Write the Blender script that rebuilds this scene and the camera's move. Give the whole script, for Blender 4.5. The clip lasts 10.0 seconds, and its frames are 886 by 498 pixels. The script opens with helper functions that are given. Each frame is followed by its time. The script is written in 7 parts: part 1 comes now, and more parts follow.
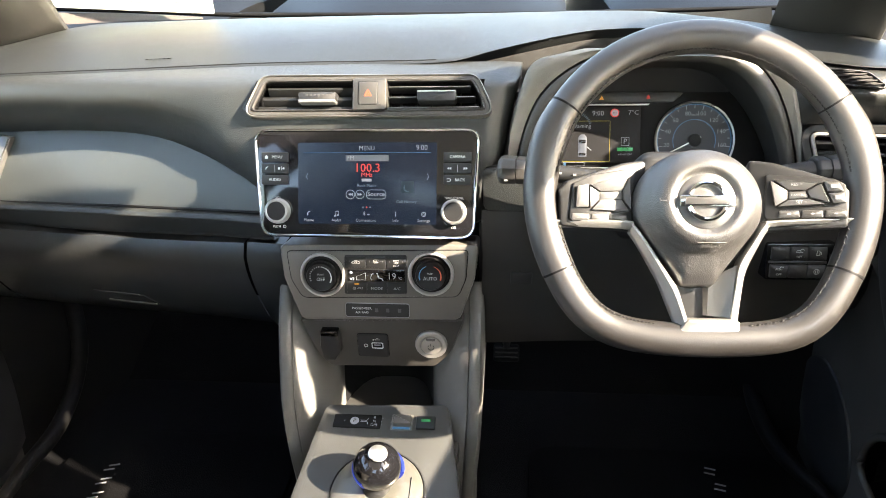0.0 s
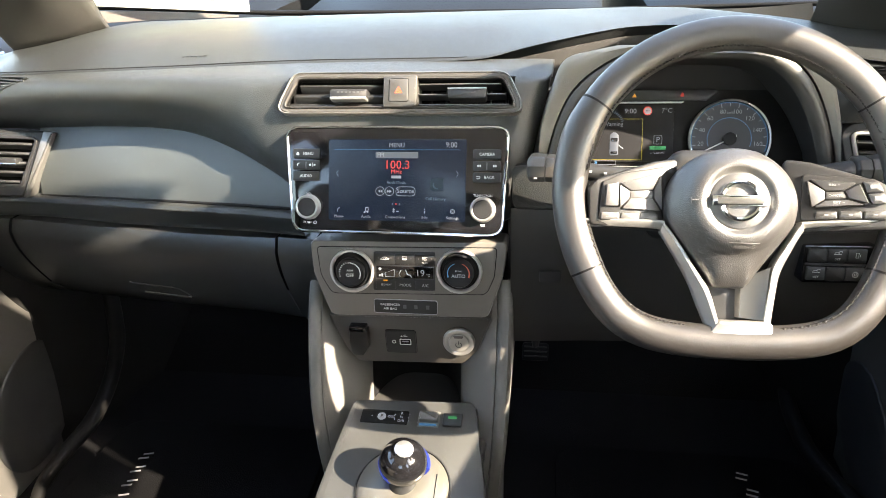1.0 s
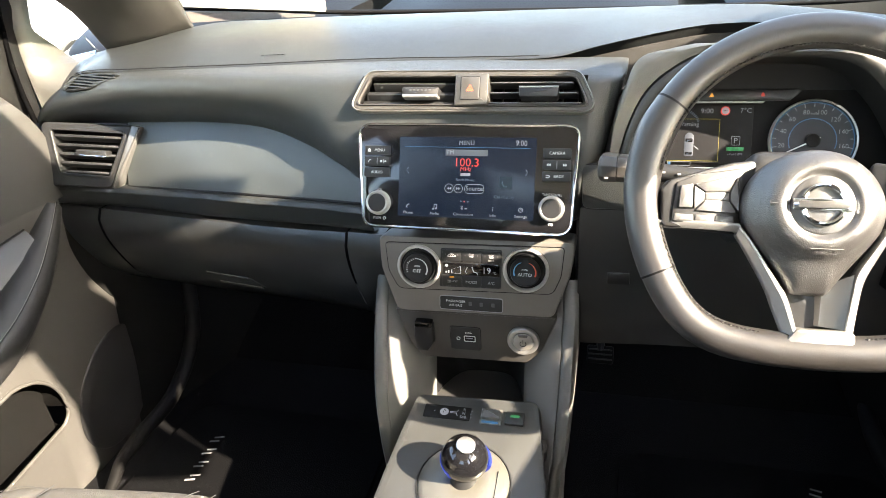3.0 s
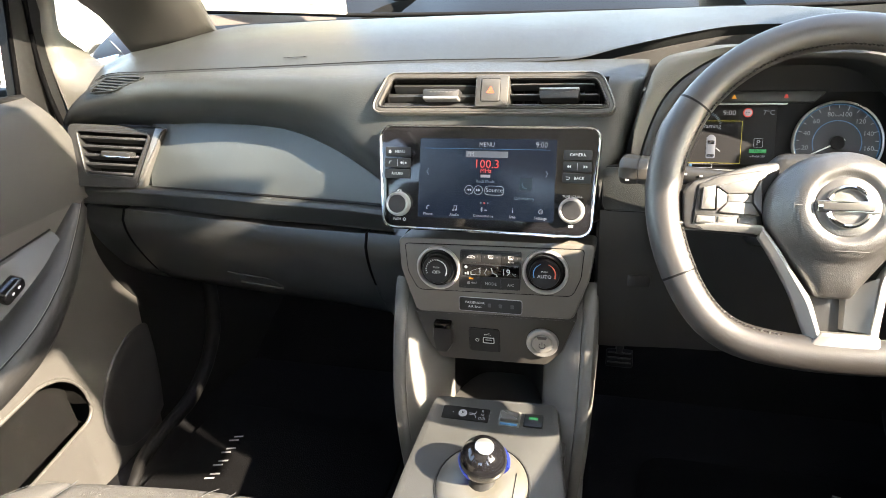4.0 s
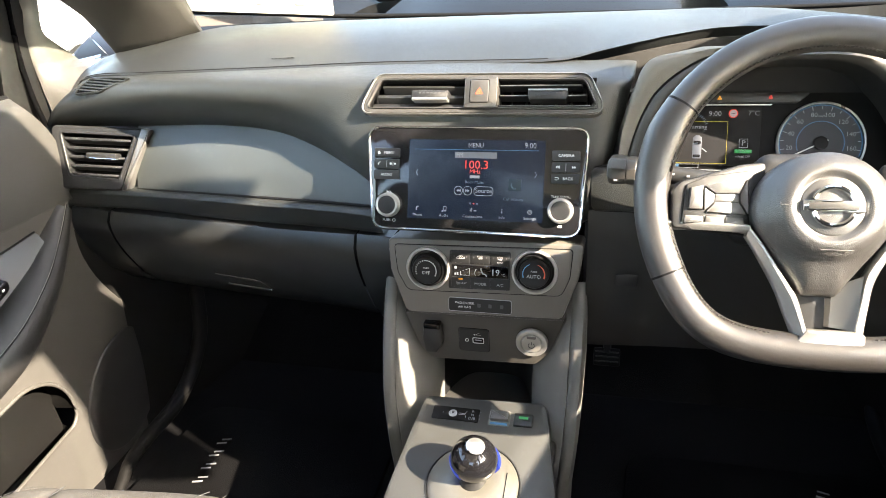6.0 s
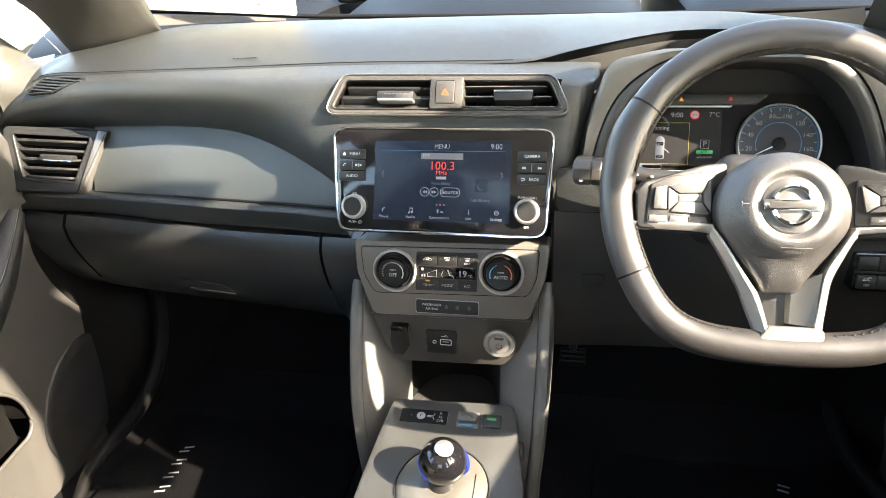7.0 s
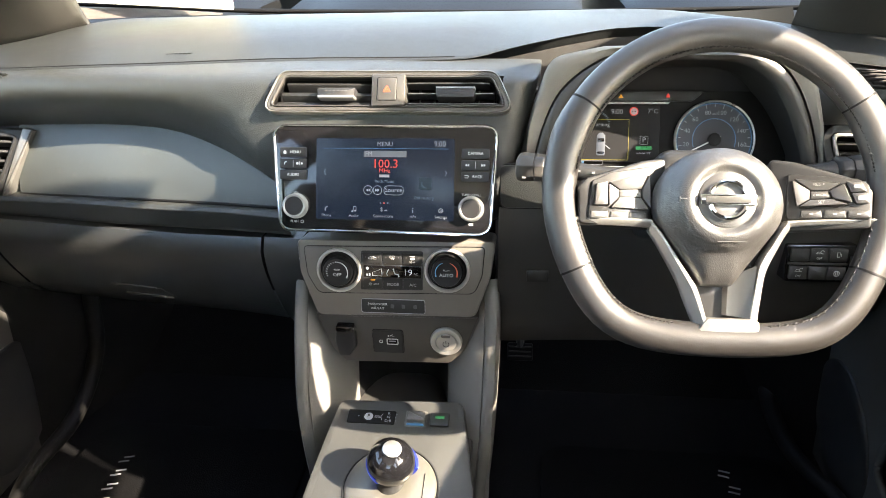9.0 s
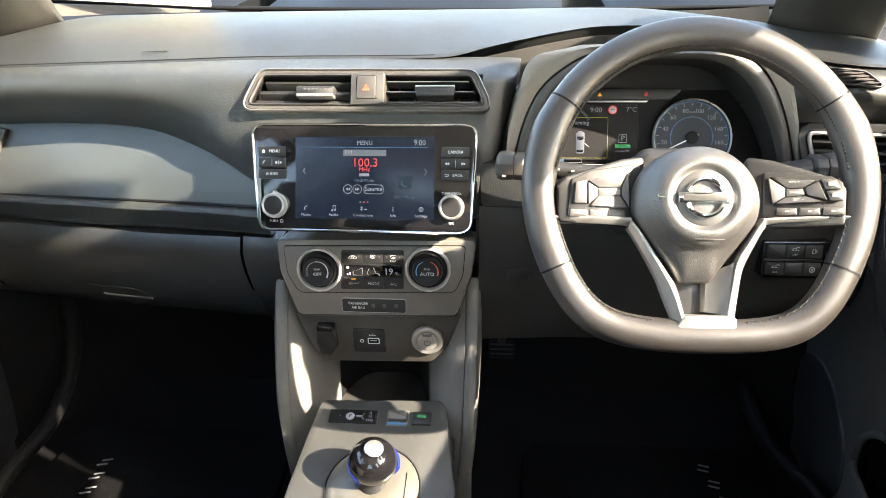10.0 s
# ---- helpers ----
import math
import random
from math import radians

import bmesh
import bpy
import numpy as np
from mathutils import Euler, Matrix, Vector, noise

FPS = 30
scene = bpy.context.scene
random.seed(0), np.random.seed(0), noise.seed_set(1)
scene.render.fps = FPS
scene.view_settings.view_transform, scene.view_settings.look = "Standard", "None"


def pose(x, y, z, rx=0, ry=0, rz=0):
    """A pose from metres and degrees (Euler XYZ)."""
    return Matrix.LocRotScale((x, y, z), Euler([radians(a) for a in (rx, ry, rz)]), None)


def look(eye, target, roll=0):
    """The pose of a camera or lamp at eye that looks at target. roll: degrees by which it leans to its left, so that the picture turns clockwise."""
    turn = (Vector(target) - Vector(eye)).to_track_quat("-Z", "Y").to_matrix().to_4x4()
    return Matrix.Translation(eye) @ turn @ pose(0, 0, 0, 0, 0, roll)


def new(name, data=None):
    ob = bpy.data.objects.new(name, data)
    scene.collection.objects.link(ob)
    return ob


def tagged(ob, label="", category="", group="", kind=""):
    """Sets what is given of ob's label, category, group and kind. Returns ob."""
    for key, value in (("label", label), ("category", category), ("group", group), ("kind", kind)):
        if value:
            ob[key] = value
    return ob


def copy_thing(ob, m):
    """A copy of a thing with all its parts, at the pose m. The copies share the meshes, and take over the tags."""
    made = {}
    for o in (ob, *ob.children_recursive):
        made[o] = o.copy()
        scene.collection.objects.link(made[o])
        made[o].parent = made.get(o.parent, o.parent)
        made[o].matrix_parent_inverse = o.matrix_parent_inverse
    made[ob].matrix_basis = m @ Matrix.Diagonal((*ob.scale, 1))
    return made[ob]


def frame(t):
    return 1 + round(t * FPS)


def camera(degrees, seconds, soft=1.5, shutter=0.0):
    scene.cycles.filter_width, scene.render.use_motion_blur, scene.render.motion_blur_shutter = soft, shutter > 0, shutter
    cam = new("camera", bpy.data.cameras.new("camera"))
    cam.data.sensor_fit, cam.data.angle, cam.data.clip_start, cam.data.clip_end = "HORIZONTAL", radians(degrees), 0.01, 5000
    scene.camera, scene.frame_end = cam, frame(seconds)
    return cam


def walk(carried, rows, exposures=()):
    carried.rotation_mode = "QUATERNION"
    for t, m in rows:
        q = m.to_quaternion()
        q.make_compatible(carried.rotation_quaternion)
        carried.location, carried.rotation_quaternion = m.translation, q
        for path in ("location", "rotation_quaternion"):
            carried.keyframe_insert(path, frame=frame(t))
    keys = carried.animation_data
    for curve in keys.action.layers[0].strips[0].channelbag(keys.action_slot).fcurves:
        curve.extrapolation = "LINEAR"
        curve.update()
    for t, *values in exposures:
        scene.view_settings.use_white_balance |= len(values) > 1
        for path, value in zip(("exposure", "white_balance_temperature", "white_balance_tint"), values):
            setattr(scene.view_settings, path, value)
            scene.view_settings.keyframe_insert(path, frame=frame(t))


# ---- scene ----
# A right-hand-drive hatchback's front cabin. x to the car's right, y ahead, z up from the cabin floor.
cam = camera(66.0, 10.0, soft=0.3)
EXPOSURE = 3.45   # stops, the same all along
ROWS = [
    (0.0, 0.1744, -0.8185, 0.8921, 5.135, -23.875, 1.584),
    (0.5, 0.1769, -0.8171, 0.8913, 6.181, -23.878, 1.599),
    (1.0, 0.1792, -0.8184, 0.8915, 7.911, -23.967, 2.028),
    (1.5, 0.1775, -0.8194, 0.8908, 9.419, -24.033, 2.327),
    (2.0, 0.1755, -0.8216, 0.8903, 10.957, -23.923, 2.435),
    (2.5, 0.1763, -0.8225, 0.8918, 12.313, -23.978, 2.602),
    (4.0, 0.1732, -0.8274, 0.8901, 14.860, -23.461, 3.070),
    (4.5, 0.1714, -0.8291, 0.8917, 15.089, -23.500, 3.088),
    (5.0, 0.1704, -0.8305, 0.8907, 14.986, -23.435, 3.114),
    (5.5, 0.1696, -0.8311, 0.8923, 14.598, -23.484, 3.112),
    (7.0, 0.1650, -0.8281, 0.8890, 10.701, -23.412, 2.133),
    (7.5, 0.1679, -0.8243, 0.8894, 9.596, -23.538, 1.962),
    (8.0, 0.1672, -0.8241, 0.8892, 8.695, -23.643, 1.631),
    (8.5, 0.1642, -0.8236, 0.8874, 7.433, -23.683, 1.460),
    (9.0, 0.1682, -0.8206, 0.8883, 6.335, -23.842, 1.296),
    (9.5, 0.1696, -0.8201, 0.8881, 5.527, -23.891, 1.088),
    (10.0, 0.1700, -0.8190, 0.8893, 4.814, -24.078, 1.016),
]
walk(cam, [(t, pose(x, y, z, 90 + pitch, roll, yaw)) for t, x, y, z, yaw, pitch, roll in ROWS], [(0.0, EXPOSURE, 7600, 13), (10.0, EXPOSURE, 7600, 13)])

# ---- light ----
SUN = Vector((1.0, -0.39, 0.655)).normalized()   # towards the sun
world = bpy.data.worlds.new("sky")
scene.world = world
world.use_nodes = True
wn = world.node_tree.nodes
sky = wn.new("ShaderNodeTexSky")
sky.sky_type, sky.sun_disc = "NISHITA", False
sky.sun_elevation, sky.sun_rotation = math.asin(SUN.z), math.atan2(SUN.x, SUN.y)
world.node_tree.links.new(sky.outputs[0], wn["Background"].inputs[0])
wn["Background"].inputs[1].default_value = 0.15
sun = new("sun", bpy.data.lights.new("sun", "SUN"))
sun.data.energy, sun.data.angle, sun.data.color = 4.8, radians(0.6), (1.0, 0.93, 0.82)
sun.matrix_basis = look(SUN * 10, (0, 0, 0))


# ---- materials ----
def material(name, colour, rough=0.5, metal=0.0, grain=0.0, grain_size=0.001, vary=0.12, vary_size=0.05, spec=0.5, coat=0.0, glow=None, glow_power=1.0, pattern="noise"):
    """A procedural surface: base colour varied at two scales, roughness variation and fine relief of the given size in metres."""
    m = bpy.data.materials.new(name)
    m.use_nodes = True
    nt = m.node_tree
    b = nt.nodes["Principled BSDF"]
    co = nt.nodes.new("ShaderNodeTexCoord")
    b.inputs["Metallic"].default_value = metal
    b.inputs["Specular IOR Level"].default_value = spec
    b.inputs["Coat Weight"].default_value = coat
    b.inputs["Coat Roughness"].default_value = 0.08
    if glow:
        b.inputs["Emission Color"].default_value = (*glow, 1)
        b.inputs["Emission Strength"].default_value = glow_power
    big = nt.nodes.new("ShaderNodeTexNoise")
    big.inputs["Scale"].default_value = 1 / vary_size
    big.inputs["Detail"].default_value = 4
    nt.links.new(co.outputs["Object"], big.inputs["Vector"])
    ramp = nt.nodes.new("ShaderNodeMapRange")
    ramp.inputs["To Min"].default_value, ramp.inputs["To Max"].default_value = 1 - vary, 1 + vary
    nt.links.new(big.outputs["Fac"], ramp.inputs["Value"])
    mul = nt.nodes.new("ShaderNodeVectorMath")
    mul.operation = "SCALE"
    mul.inputs[0].default_value = colour
    nt.links.new(ramp.outputs[0], mul.inputs["Scale"])
    nt.links.new(mul.outputs[0], b.inputs["Base Color"])
    rr = nt.nodes.new("ShaderNodeMapRange")
    rr.inputs["To Min"].default_value, rr.inputs["To Max"].default_value = max(rough - 0.07, 0.02), min(rough + 0.07, 1)
    nt.links.new(big.outputs["Fac"], rr.inputs["Value"])
    nt.links.new(rr.outputs[0], b.inputs["Roughness"])
    if grain:
        if pattern == "noise":
            tex = nt.nodes.new("ShaderNodeTexNoise")
            tex.inputs["Detail"].default_value = 3
            out = tex.outputs["Fac"]
        else:
            tex = nt.nodes.new("ShaderNodeTexVoronoi")
            tex.feature = "DISTANCE_TO_EDGE" if pattern == "leather" else "F1"
            out = tex.outputs["Distance"]
        tex.inputs["Scale"].default_value = 1 / grain_size
        nt.links.new(co.outputs["Object"], tex.inputs["Vector"])
        bump = nt.nodes.new("ShaderNodeBump")
        bump.inputs["Strength"].default_value = grain
        bump.inputs["Distance"].default_value = grain_size * 0.35
        nt.links.new(out, bump.inputs["Height"])
        nt.links.new(bump.outputs[0], b.inputs["Normal"])
    return m


def glass_material(name, tint=(0.93, 0.97, 0.95)):
    m = bpy.data.materials.new(name)
    m.use_nodes = True
    b = m.node_tree.nodes["Principled BSDF"]
    b.inputs["Base Color"].default_value = (*tint, 1)
    b.inputs["Transmission Weight"].default_value = 1
    b.inputs["Roughness"].default_value = 0.0
    b.inputs["IOR"].default_value = 1.01
    return m


# one plastic, two tones: top darkened, front lightened to make up for the light
DASH = material("dash_plastic_darkened", (0.0140, 0.0156, 0.0156), 0.46, spec=0.32, grain=0.45, grain_size=0.0017, vary=0.10, vary_size=0.12, pattern="leather")
DASHF = material("dash_plastic_lightened", (0.0215, 0.0236, 0.0228), 0.40, spec=0.45, grain=0.9, grain_size=0.0017, vary=0.10, vary_size=0.12, pattern="leather")
TRIM = material("dash_smooth_trim", (0.041, 0.0475, 0.0468), 0.42, grain=0.12, grain_size=0.0012, vary=0.08, vary_size=0.1)
GLOVE = material("glovebox_plastic", (0.0180, 0.0195, 0.0194), 0.34, spec=0.65, grain=0.4, grain_size=0.0016, vary=0.10, pattern="leather")
HARD = material("hard_black_plastic", (0.014, 0.0145, 0.015), 0.46, spec=0.4, grain=0.2, grain_size=0.0012, vary=0.12)
DEEP = material("deep_black_plastic", (0.005, 0.005, 0.0055), 0.6, spec=0.15, vary=0.1)
PIANO = material("gloss_black", (0.006, 0.006, 0.007), 0.08, coat=0.6, vary=0.1)
GAPM = material("black_gap", (0.0016, 0.0016, 0.0017), 0.95, spec=0.0, vary=0.1)
# near-black without gloss, for the shade painted under the dash lip
LIP_SHADE = material("lip_shade_black", (0.018, 0.0178, 0.0172), 0.95, spec=0.0, grain=0.3, grain_size=0.001, vary=0.15)
LOWBLACK = material("lower_black_plastic", (0.011, 0.011, 0.0115), 0.55, grain=0.2, grain_size=0.0012, vary=0.15)
GREYD = material("dark_grey_panel", (0.040, 0.039, 0.037), 0.42, grain=0.15, grain_size=0.001, vary=0.08)
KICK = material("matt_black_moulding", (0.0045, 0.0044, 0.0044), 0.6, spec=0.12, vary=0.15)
MATTE = material("matt_black_dial", (0.013, 0.013, 0.014), 0.75, spec=0.15, vary=0.05)
VENTS = material("vent_satin_grey", (0.15, 0.148, 0.139), 0.32, metal=0.6, vary=0.06)
GREYP = material("grey_panel_plastic", (0.075, 0.073, 0.068), 0.42, grain=0.15, grain_size=0.001, vary=0.08)
DOORP = material("door_plastic", (0.044, 0.0421, 0.0388), 0.5, grain=0.3, grain_size=0.0015, vary=0.1)
RINGB = material("knob_ring_metal", (0.46, 0.445, 0.42), 0.34, metal=0.45, vary=0.05)
SILVER = material("satin_silver", (0.62, 0.62, 0.60), 0.3, metal=0.9, vary=0.06)
CHROME = material("chrome", (0.85, 0.85, 0.84), 0.07, metal=1.0, vary=0.03)
LEATHER = material("wheel_leather", (0.0180, 0.0163, 0.0149), 0.40, grain=0.16, grain_size=0.0014, vary=0.12, vary_size=0.04, pattern="leather", spec=0.8)
HUBP = material("hub_plastic", (0.029, 0.0282, 0.0271), 0.37, spec=1.0, grain=0.62, grain_size=0.0016, vary=0.08, pattern="leather")
THREAD = material("stitching_thread", (0.11, 0.107, 0.10), 0.8, vary=0.2, vary_size=0.003)
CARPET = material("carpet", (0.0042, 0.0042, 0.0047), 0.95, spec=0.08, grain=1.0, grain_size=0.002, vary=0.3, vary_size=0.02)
FABRIC = material("seat_fabric", (0.048, 0.046, 0.0425), 0.9, grain=0.9, grain_size=0.0018, vary=0.3, vary_size=0.006, pattern="cells")
HEADLINE = material("headliner", (0.72, 0.71, 0.67), 0.95, grain=0.5, grain_size=0.002)
PILLAR = material("pillar_trim", (0.0155, 0.0152, 0.0132), 0.6, grain=0.3, grain_size=0.0015, vary=0.08)
WHITE = material("print_white", (0.75, 0.75, 0.75), 0.6, vary=0.02)
GREYINK = material("print_grey", (0.25, 0.25, 0.26), 0.6, vary=0.02)
PAPER = material("leaflet_paper", (0.80, 0.78, 0.70), 0.75, vary=0.05)
GLASS = glass_material("clear_glass")


def lit(name, colour, power):
    return material(name, tuple(c * 0.2 for c in colour), 0.4, glow=colour, glow_power=power / 2 ** EXPOSURE, vary=0.0)


LCD_BLUE = material("display_blue", (0.004, 0.005, 0.007), 0.24, spec=0.3, glow=(0.0095, 0.017, 0.037), glow_power=1.15 / 2 ** EXPOSURE, vary=0.0)
LCD_WHITE = lit("display_white", (0.50, 0.55, 0.62), 0.33)
LCD_TILE = lit("display_tile", (0.010, 0.026, 0.045), 0.8)
LCD_DIM = lit("display_dim", (0.10, 0.16, 0.22), 0.6)
LCD_RED = lit("display_red", (0.9, 0.05, 0.03), 0.8)
LCD_GREY = lit("display_grey", (0.13, 0.15, 0.19), 0.8)
LCD_GREEN = lit("display_green", (0.02, 0.35, 0.10), 0.7)
LCD_AMBER = lit("display_amber", (0.95, 0.40, 0.02), 1.0)
LCD_YELLOW = lit("display_yellow", (0.55, 0.50, 0.03), 0.6)
LCD_CYAN = lit("display_cyan", (0.04, 0.22, 0.48), 0.5)
BLUE_GLOW = lit("selector_blue", (0.01, 0.05, 0.60), 0.7)

# ---- mesh helpers ----
WM = {}


def thing(name, at=(0, 0, 0), label="", category="", group="", kind=""):
    ob = new(name)
    ob.matrix_basis = Matrix.Translation(at)
    ob.empty_display_size = 0.02
    WM[ob] = ob.matrix_basis.copy()
    return tagged(ob, label, category, group, kind)


def to_mesh(bm, name, mat, sharp=32):
    bmesh.ops.recalc_face_normals(bm, faces=bm.faces)
    for f in bm.faces:
        f.smooth = True
    for e in bm.edges:
        if len(e.link_faces) == 2 and e.calc_face_angle(0) > radians(sharp):
            e.smooth = False
    me = bpy.data.meshes.new(name)
    bm.to_mesh(me)
    bm.free()
    me.materials.append(mat)
    return me


def part(name, bm, mat, parent=None, label="", sharp=32, **tags):
    """Links a bmesh given in world metres as one mesh object under a thing or a part."""
    if parent is not None:
        bm.transform(WM[parent].inverted())
    ob = new(name, to_mesh(bm, name, mat, sharp))
    ob.parent = parent
    WM[ob] = WM[parent].copy() if parent is not None else Matrix.Identity(4)
    return tagged(ob, label, **tags)


def plane_frame(origin, tilt):
    """A panel's frame: X to the car's right, Y up the panel, Z out of it; tilt degrees by which its face looks up."""
    a = radians(tilt)
    m = Matrix(((1, 0, 0), (0, math.sin(a), -math.cos(a)), (0, math.cos(a), math.sin(a)))).to_4x4()
    return Matrix.Translation(origin) @ m


def grid(rows, loop=False, caps=False):
    """A skin over rows of points."""
    bm = bmesh.new()
    vs = [[bm.verts.new(p) for p in r] for r in rows]
    n = len(rows[0])
    for a, b in zip(vs, vs[1:]):
        for i in range(n if loop else n - 1):
            j = (i + 1) % n
            bm.faces.new((a[i], a[j], b[j], b[i]))
    if caps:
        bm.faces.new(vs[0])
        bm.faces.new(vs[-1])
    return bm


def offset(outline, d):
    """The closed outline moved inwards by d."""
    n, out = len(outline), []
    area = sum(outline[i][0] * outline[(i + 1) % n][1] - outline[(i + 1) % n][0] * outline[i][1] for i in range(n))
    s = 1 if area > 0 else -1
    for i in range(n):
        p, q, r = Vector(outline[i - 1]), Vector(outline[i]), Vector(outline[(i + 1) % n])
        e, f = (q - p).normalized(), (r - q).normalized()
        nn = (Vector((-e.y, e.x)) + Vector((-f.y, f.x)))
        k = nn.length
        nn = nn / k if k > 1e-6 else Vector((-e.y, e.x))
        c = max(0.5, Vector((-e.y, e.x)).dot(nn))
        out.append(q + nn * (s * d / c))
    return out


def rounded(points, r, n=6):
    """A closed outline with its corners rounded; r is one radius or a list."""
    out, m = [], len(points)
    for i in range(m):
        p, q, w = Vector(points[i - 1]), Vector(points[i]), Vector(points[(i + 1) % m])
        rad = r[i] if isinstance(r, (list, tuple)) else r
        a, b = (p - q).normalized(), (w - q).normalized()
        half = math.acos(max(-1, min(1, a.dot(b)))) / 2
        d = min(rad / math.tan(half), 0.49 * (p - q).length, 0.49 * (w - q).length)
        for k in range(n + 1):
            t = k / n
            out.append(q + a * (d * (1 - t) ** 2) + b * (d * t ** 2))
    return out


def rect(w, h, r=0.0, x=0.0, y=0.0, n=5):
    pts = [(x - w / 2, y - h / 2), (x + w / 2, y - h / 2), (x + w / 2, y + h / 2), (x - w / 2, y + h / 2)]
    return rounded(pts, r, n) if r else [Vector(p) for p in pts]


def ring(r, n=32, x=0.0, y=0.0):
    return [Vector((x + r * math.cos(2 * math.pi * i / n), y + r * math.sin(2 * math.pi * i / n))) for i in range(n)]


def plate(outline, z0, z1, f, bevel=0.0008):
    """A plate of the outline between two heights over the frame f, with a bevelled rim."""
    rows = [[(p[0], p[1], z0) for p in outline], [(p[0], p[1], z1 - bevel) for p in outline]]
    rows.append([(p[0], p[1], z1 - bevel * 0.3) for p in offset(outline, bevel * 0.3)])
    rows.append([(p[0], p[1], z1) for p in offset(outline, bevel)])
    bm = grid(rows, loop=True, caps=True)
    bm.transform(f)
    return bm


def frame_plate(outer, inner, z0, z1, f, bevel=0.0008):
    """A plate with a hole: both outlines have the same number of points."""
    rows = [[(*p, z0) for p in inner], [(*p, z0) for p in outer], [(*p, z1 - bevel) for p in outer],
            [(*p, z1) for p in offset(outer, bevel)], [(*p, z1) for p in offset(inner, -bevel)], [(*p, z1 - bevel) for p in inner], [(*p, z0) for p in inner]]
    bm = grid(rows, loop=True)
    bmesh.ops.remove_doubles(bm, verts=bm.verts, dist=1e-6)
    bm.transform(f)
    return bm


def turned(profile, f, n=36, hollow=False):
    """A solid of revolution round the frame's Z: (radius, height) pairs."""
    rows = [[(r * math.cos(2 * math.pi * i / n), r * math.sin(2 * math.pi * i / n), z) for i in range(n)] for r, z in profile]
    bm = grid(rows + rows[:1], loop=True) if hollow else grid(rows, loop=True, caps=True)
    bmesh.ops.remove_doubles(bm, verts=bm.verts, dist=1e-7)
    bm.transform(f)
    return bm


def tube(path, radius, n=10, closed=False, flat=1.0, up=Vector((0, 0, 1))):
    """A round bar along a path; radius may be a list."""
    pts = [Vector(p) for p in path]
    m, rows = len(pts), []
    for i, p in enumerate(pts):
        a = pts[(i - 1) % m] if closed or i else p
        b = pts[(i + 1) % m] if closed or i < m - 1 else p
        t = (b - a).normalized()
        s = t.cross(up)
        s = s.normalized() if s.length > 1e-4 else t.cross(Vector((1, 0, 0))).normalized()
        w = s.cross(t).normalized()
        r = radius[i] if isinstance(radius, (list, tuple)) else radius
        rows.append([p + s * (r * math.cos(2 * math.pi * k / n)) + w * (r * flat * math.sin(2 * math.pi * k / n)) for k in range(n)])
    if closed:
        rows.append(rows[0])
        bm = grid(rows, loop=True)
        bmesh.ops.remove_doubles(bm, verts=bm.verts, dist=1e-7)
        return bm
    return grid(rows, loop=True, caps=True)


def block(w, d, h, at, bevel=0.004, turn=None, seg=2):
    bm = bmesh.new()
    bmesh.ops.create_cube(bm, size=1)
    bmesh.ops.scale(bm, vec=(w, d, h), verts=bm.verts)
    if bevel:
        bmesh.ops.bevel(bm, geom=bm.edges[:], offset=bevel, segments=seg, affect="EDGES", profile=0.5)
    if turn is not None:
        bm.transform(turn)
    bm.transform(Matrix.Translation(at))
    return bm


def merge(*bms):
    out = bmesh.new()
    for b in bms:
        me = bpy.data.meshes.new("tmp")
        b.to_mesh(me)
        b.free()
        out.from_mesh(me)
        bpy.data.meshes.remove(me)
    return out


def spread(table, x):
    """Smooth interpolation in a table of rows (x, values...)."""
    n = len(table)
    if x <= table[0][0]:
        return table[0][1:]
    if x >= table[-1][0]:
        return table[-1][1:]
    for i in range(n - 1):
        if table[i][0] <= x <= table[i + 1][0]:
            break
    a, b = table[i], table[i + 1]
    p, q = table[max(i - 1, 0)], table[min(i + 2, n - 1)]
    h = b[0] - a[0]
    t = (x - a[0]) / h
    out = []
    for k in range(1, len(a)):
        ma = (b[k] - p[k]) / (b[0] - p[0]) * h
        mb = (q[k] - a[k]) / (q[0] - a[0]) * h
        out.append((2 * t**3 - 3 * t**2 + 1) * a[k] + (t**3 - 2 * t**2 + t) * ma + (-2 * t**3 + 3 * t**2) * b[k] + (t**3 - t**2) * mb)
    return out


def curve2(points, n):
    """A smooth open curve through 2D or 3D points, n steps a stretch."""
    pts = [Vector(p) for p in points]
    out = []
    for i in range(len(pts) - 1):
        p0, p1, p2, p3 = pts[max(i - 1, 0)], pts[i], pts[i + 1], pts[min(i + 2, len(pts) - 1)]
        for k in range(n):
            t = k / n
            out.append(0.5 * (2 * p1 + (p2 - p0) * t + (2 * p0 - 5 * p1 + 4 * p2 - p3) * t * t + (3 * p1 - p0 - 3 * p2 + p3) * t**3))
    out.append(pts[-1])
    return out


def thick(bm, d):
    """Gives an open skin a thickness behind it."""
    bmesh.ops.recalc_face_normals(bm, faces=bm.faces)
    bmesh.ops.solidify(bm, geom=bm.faces[:], thickness=d)
    return bm


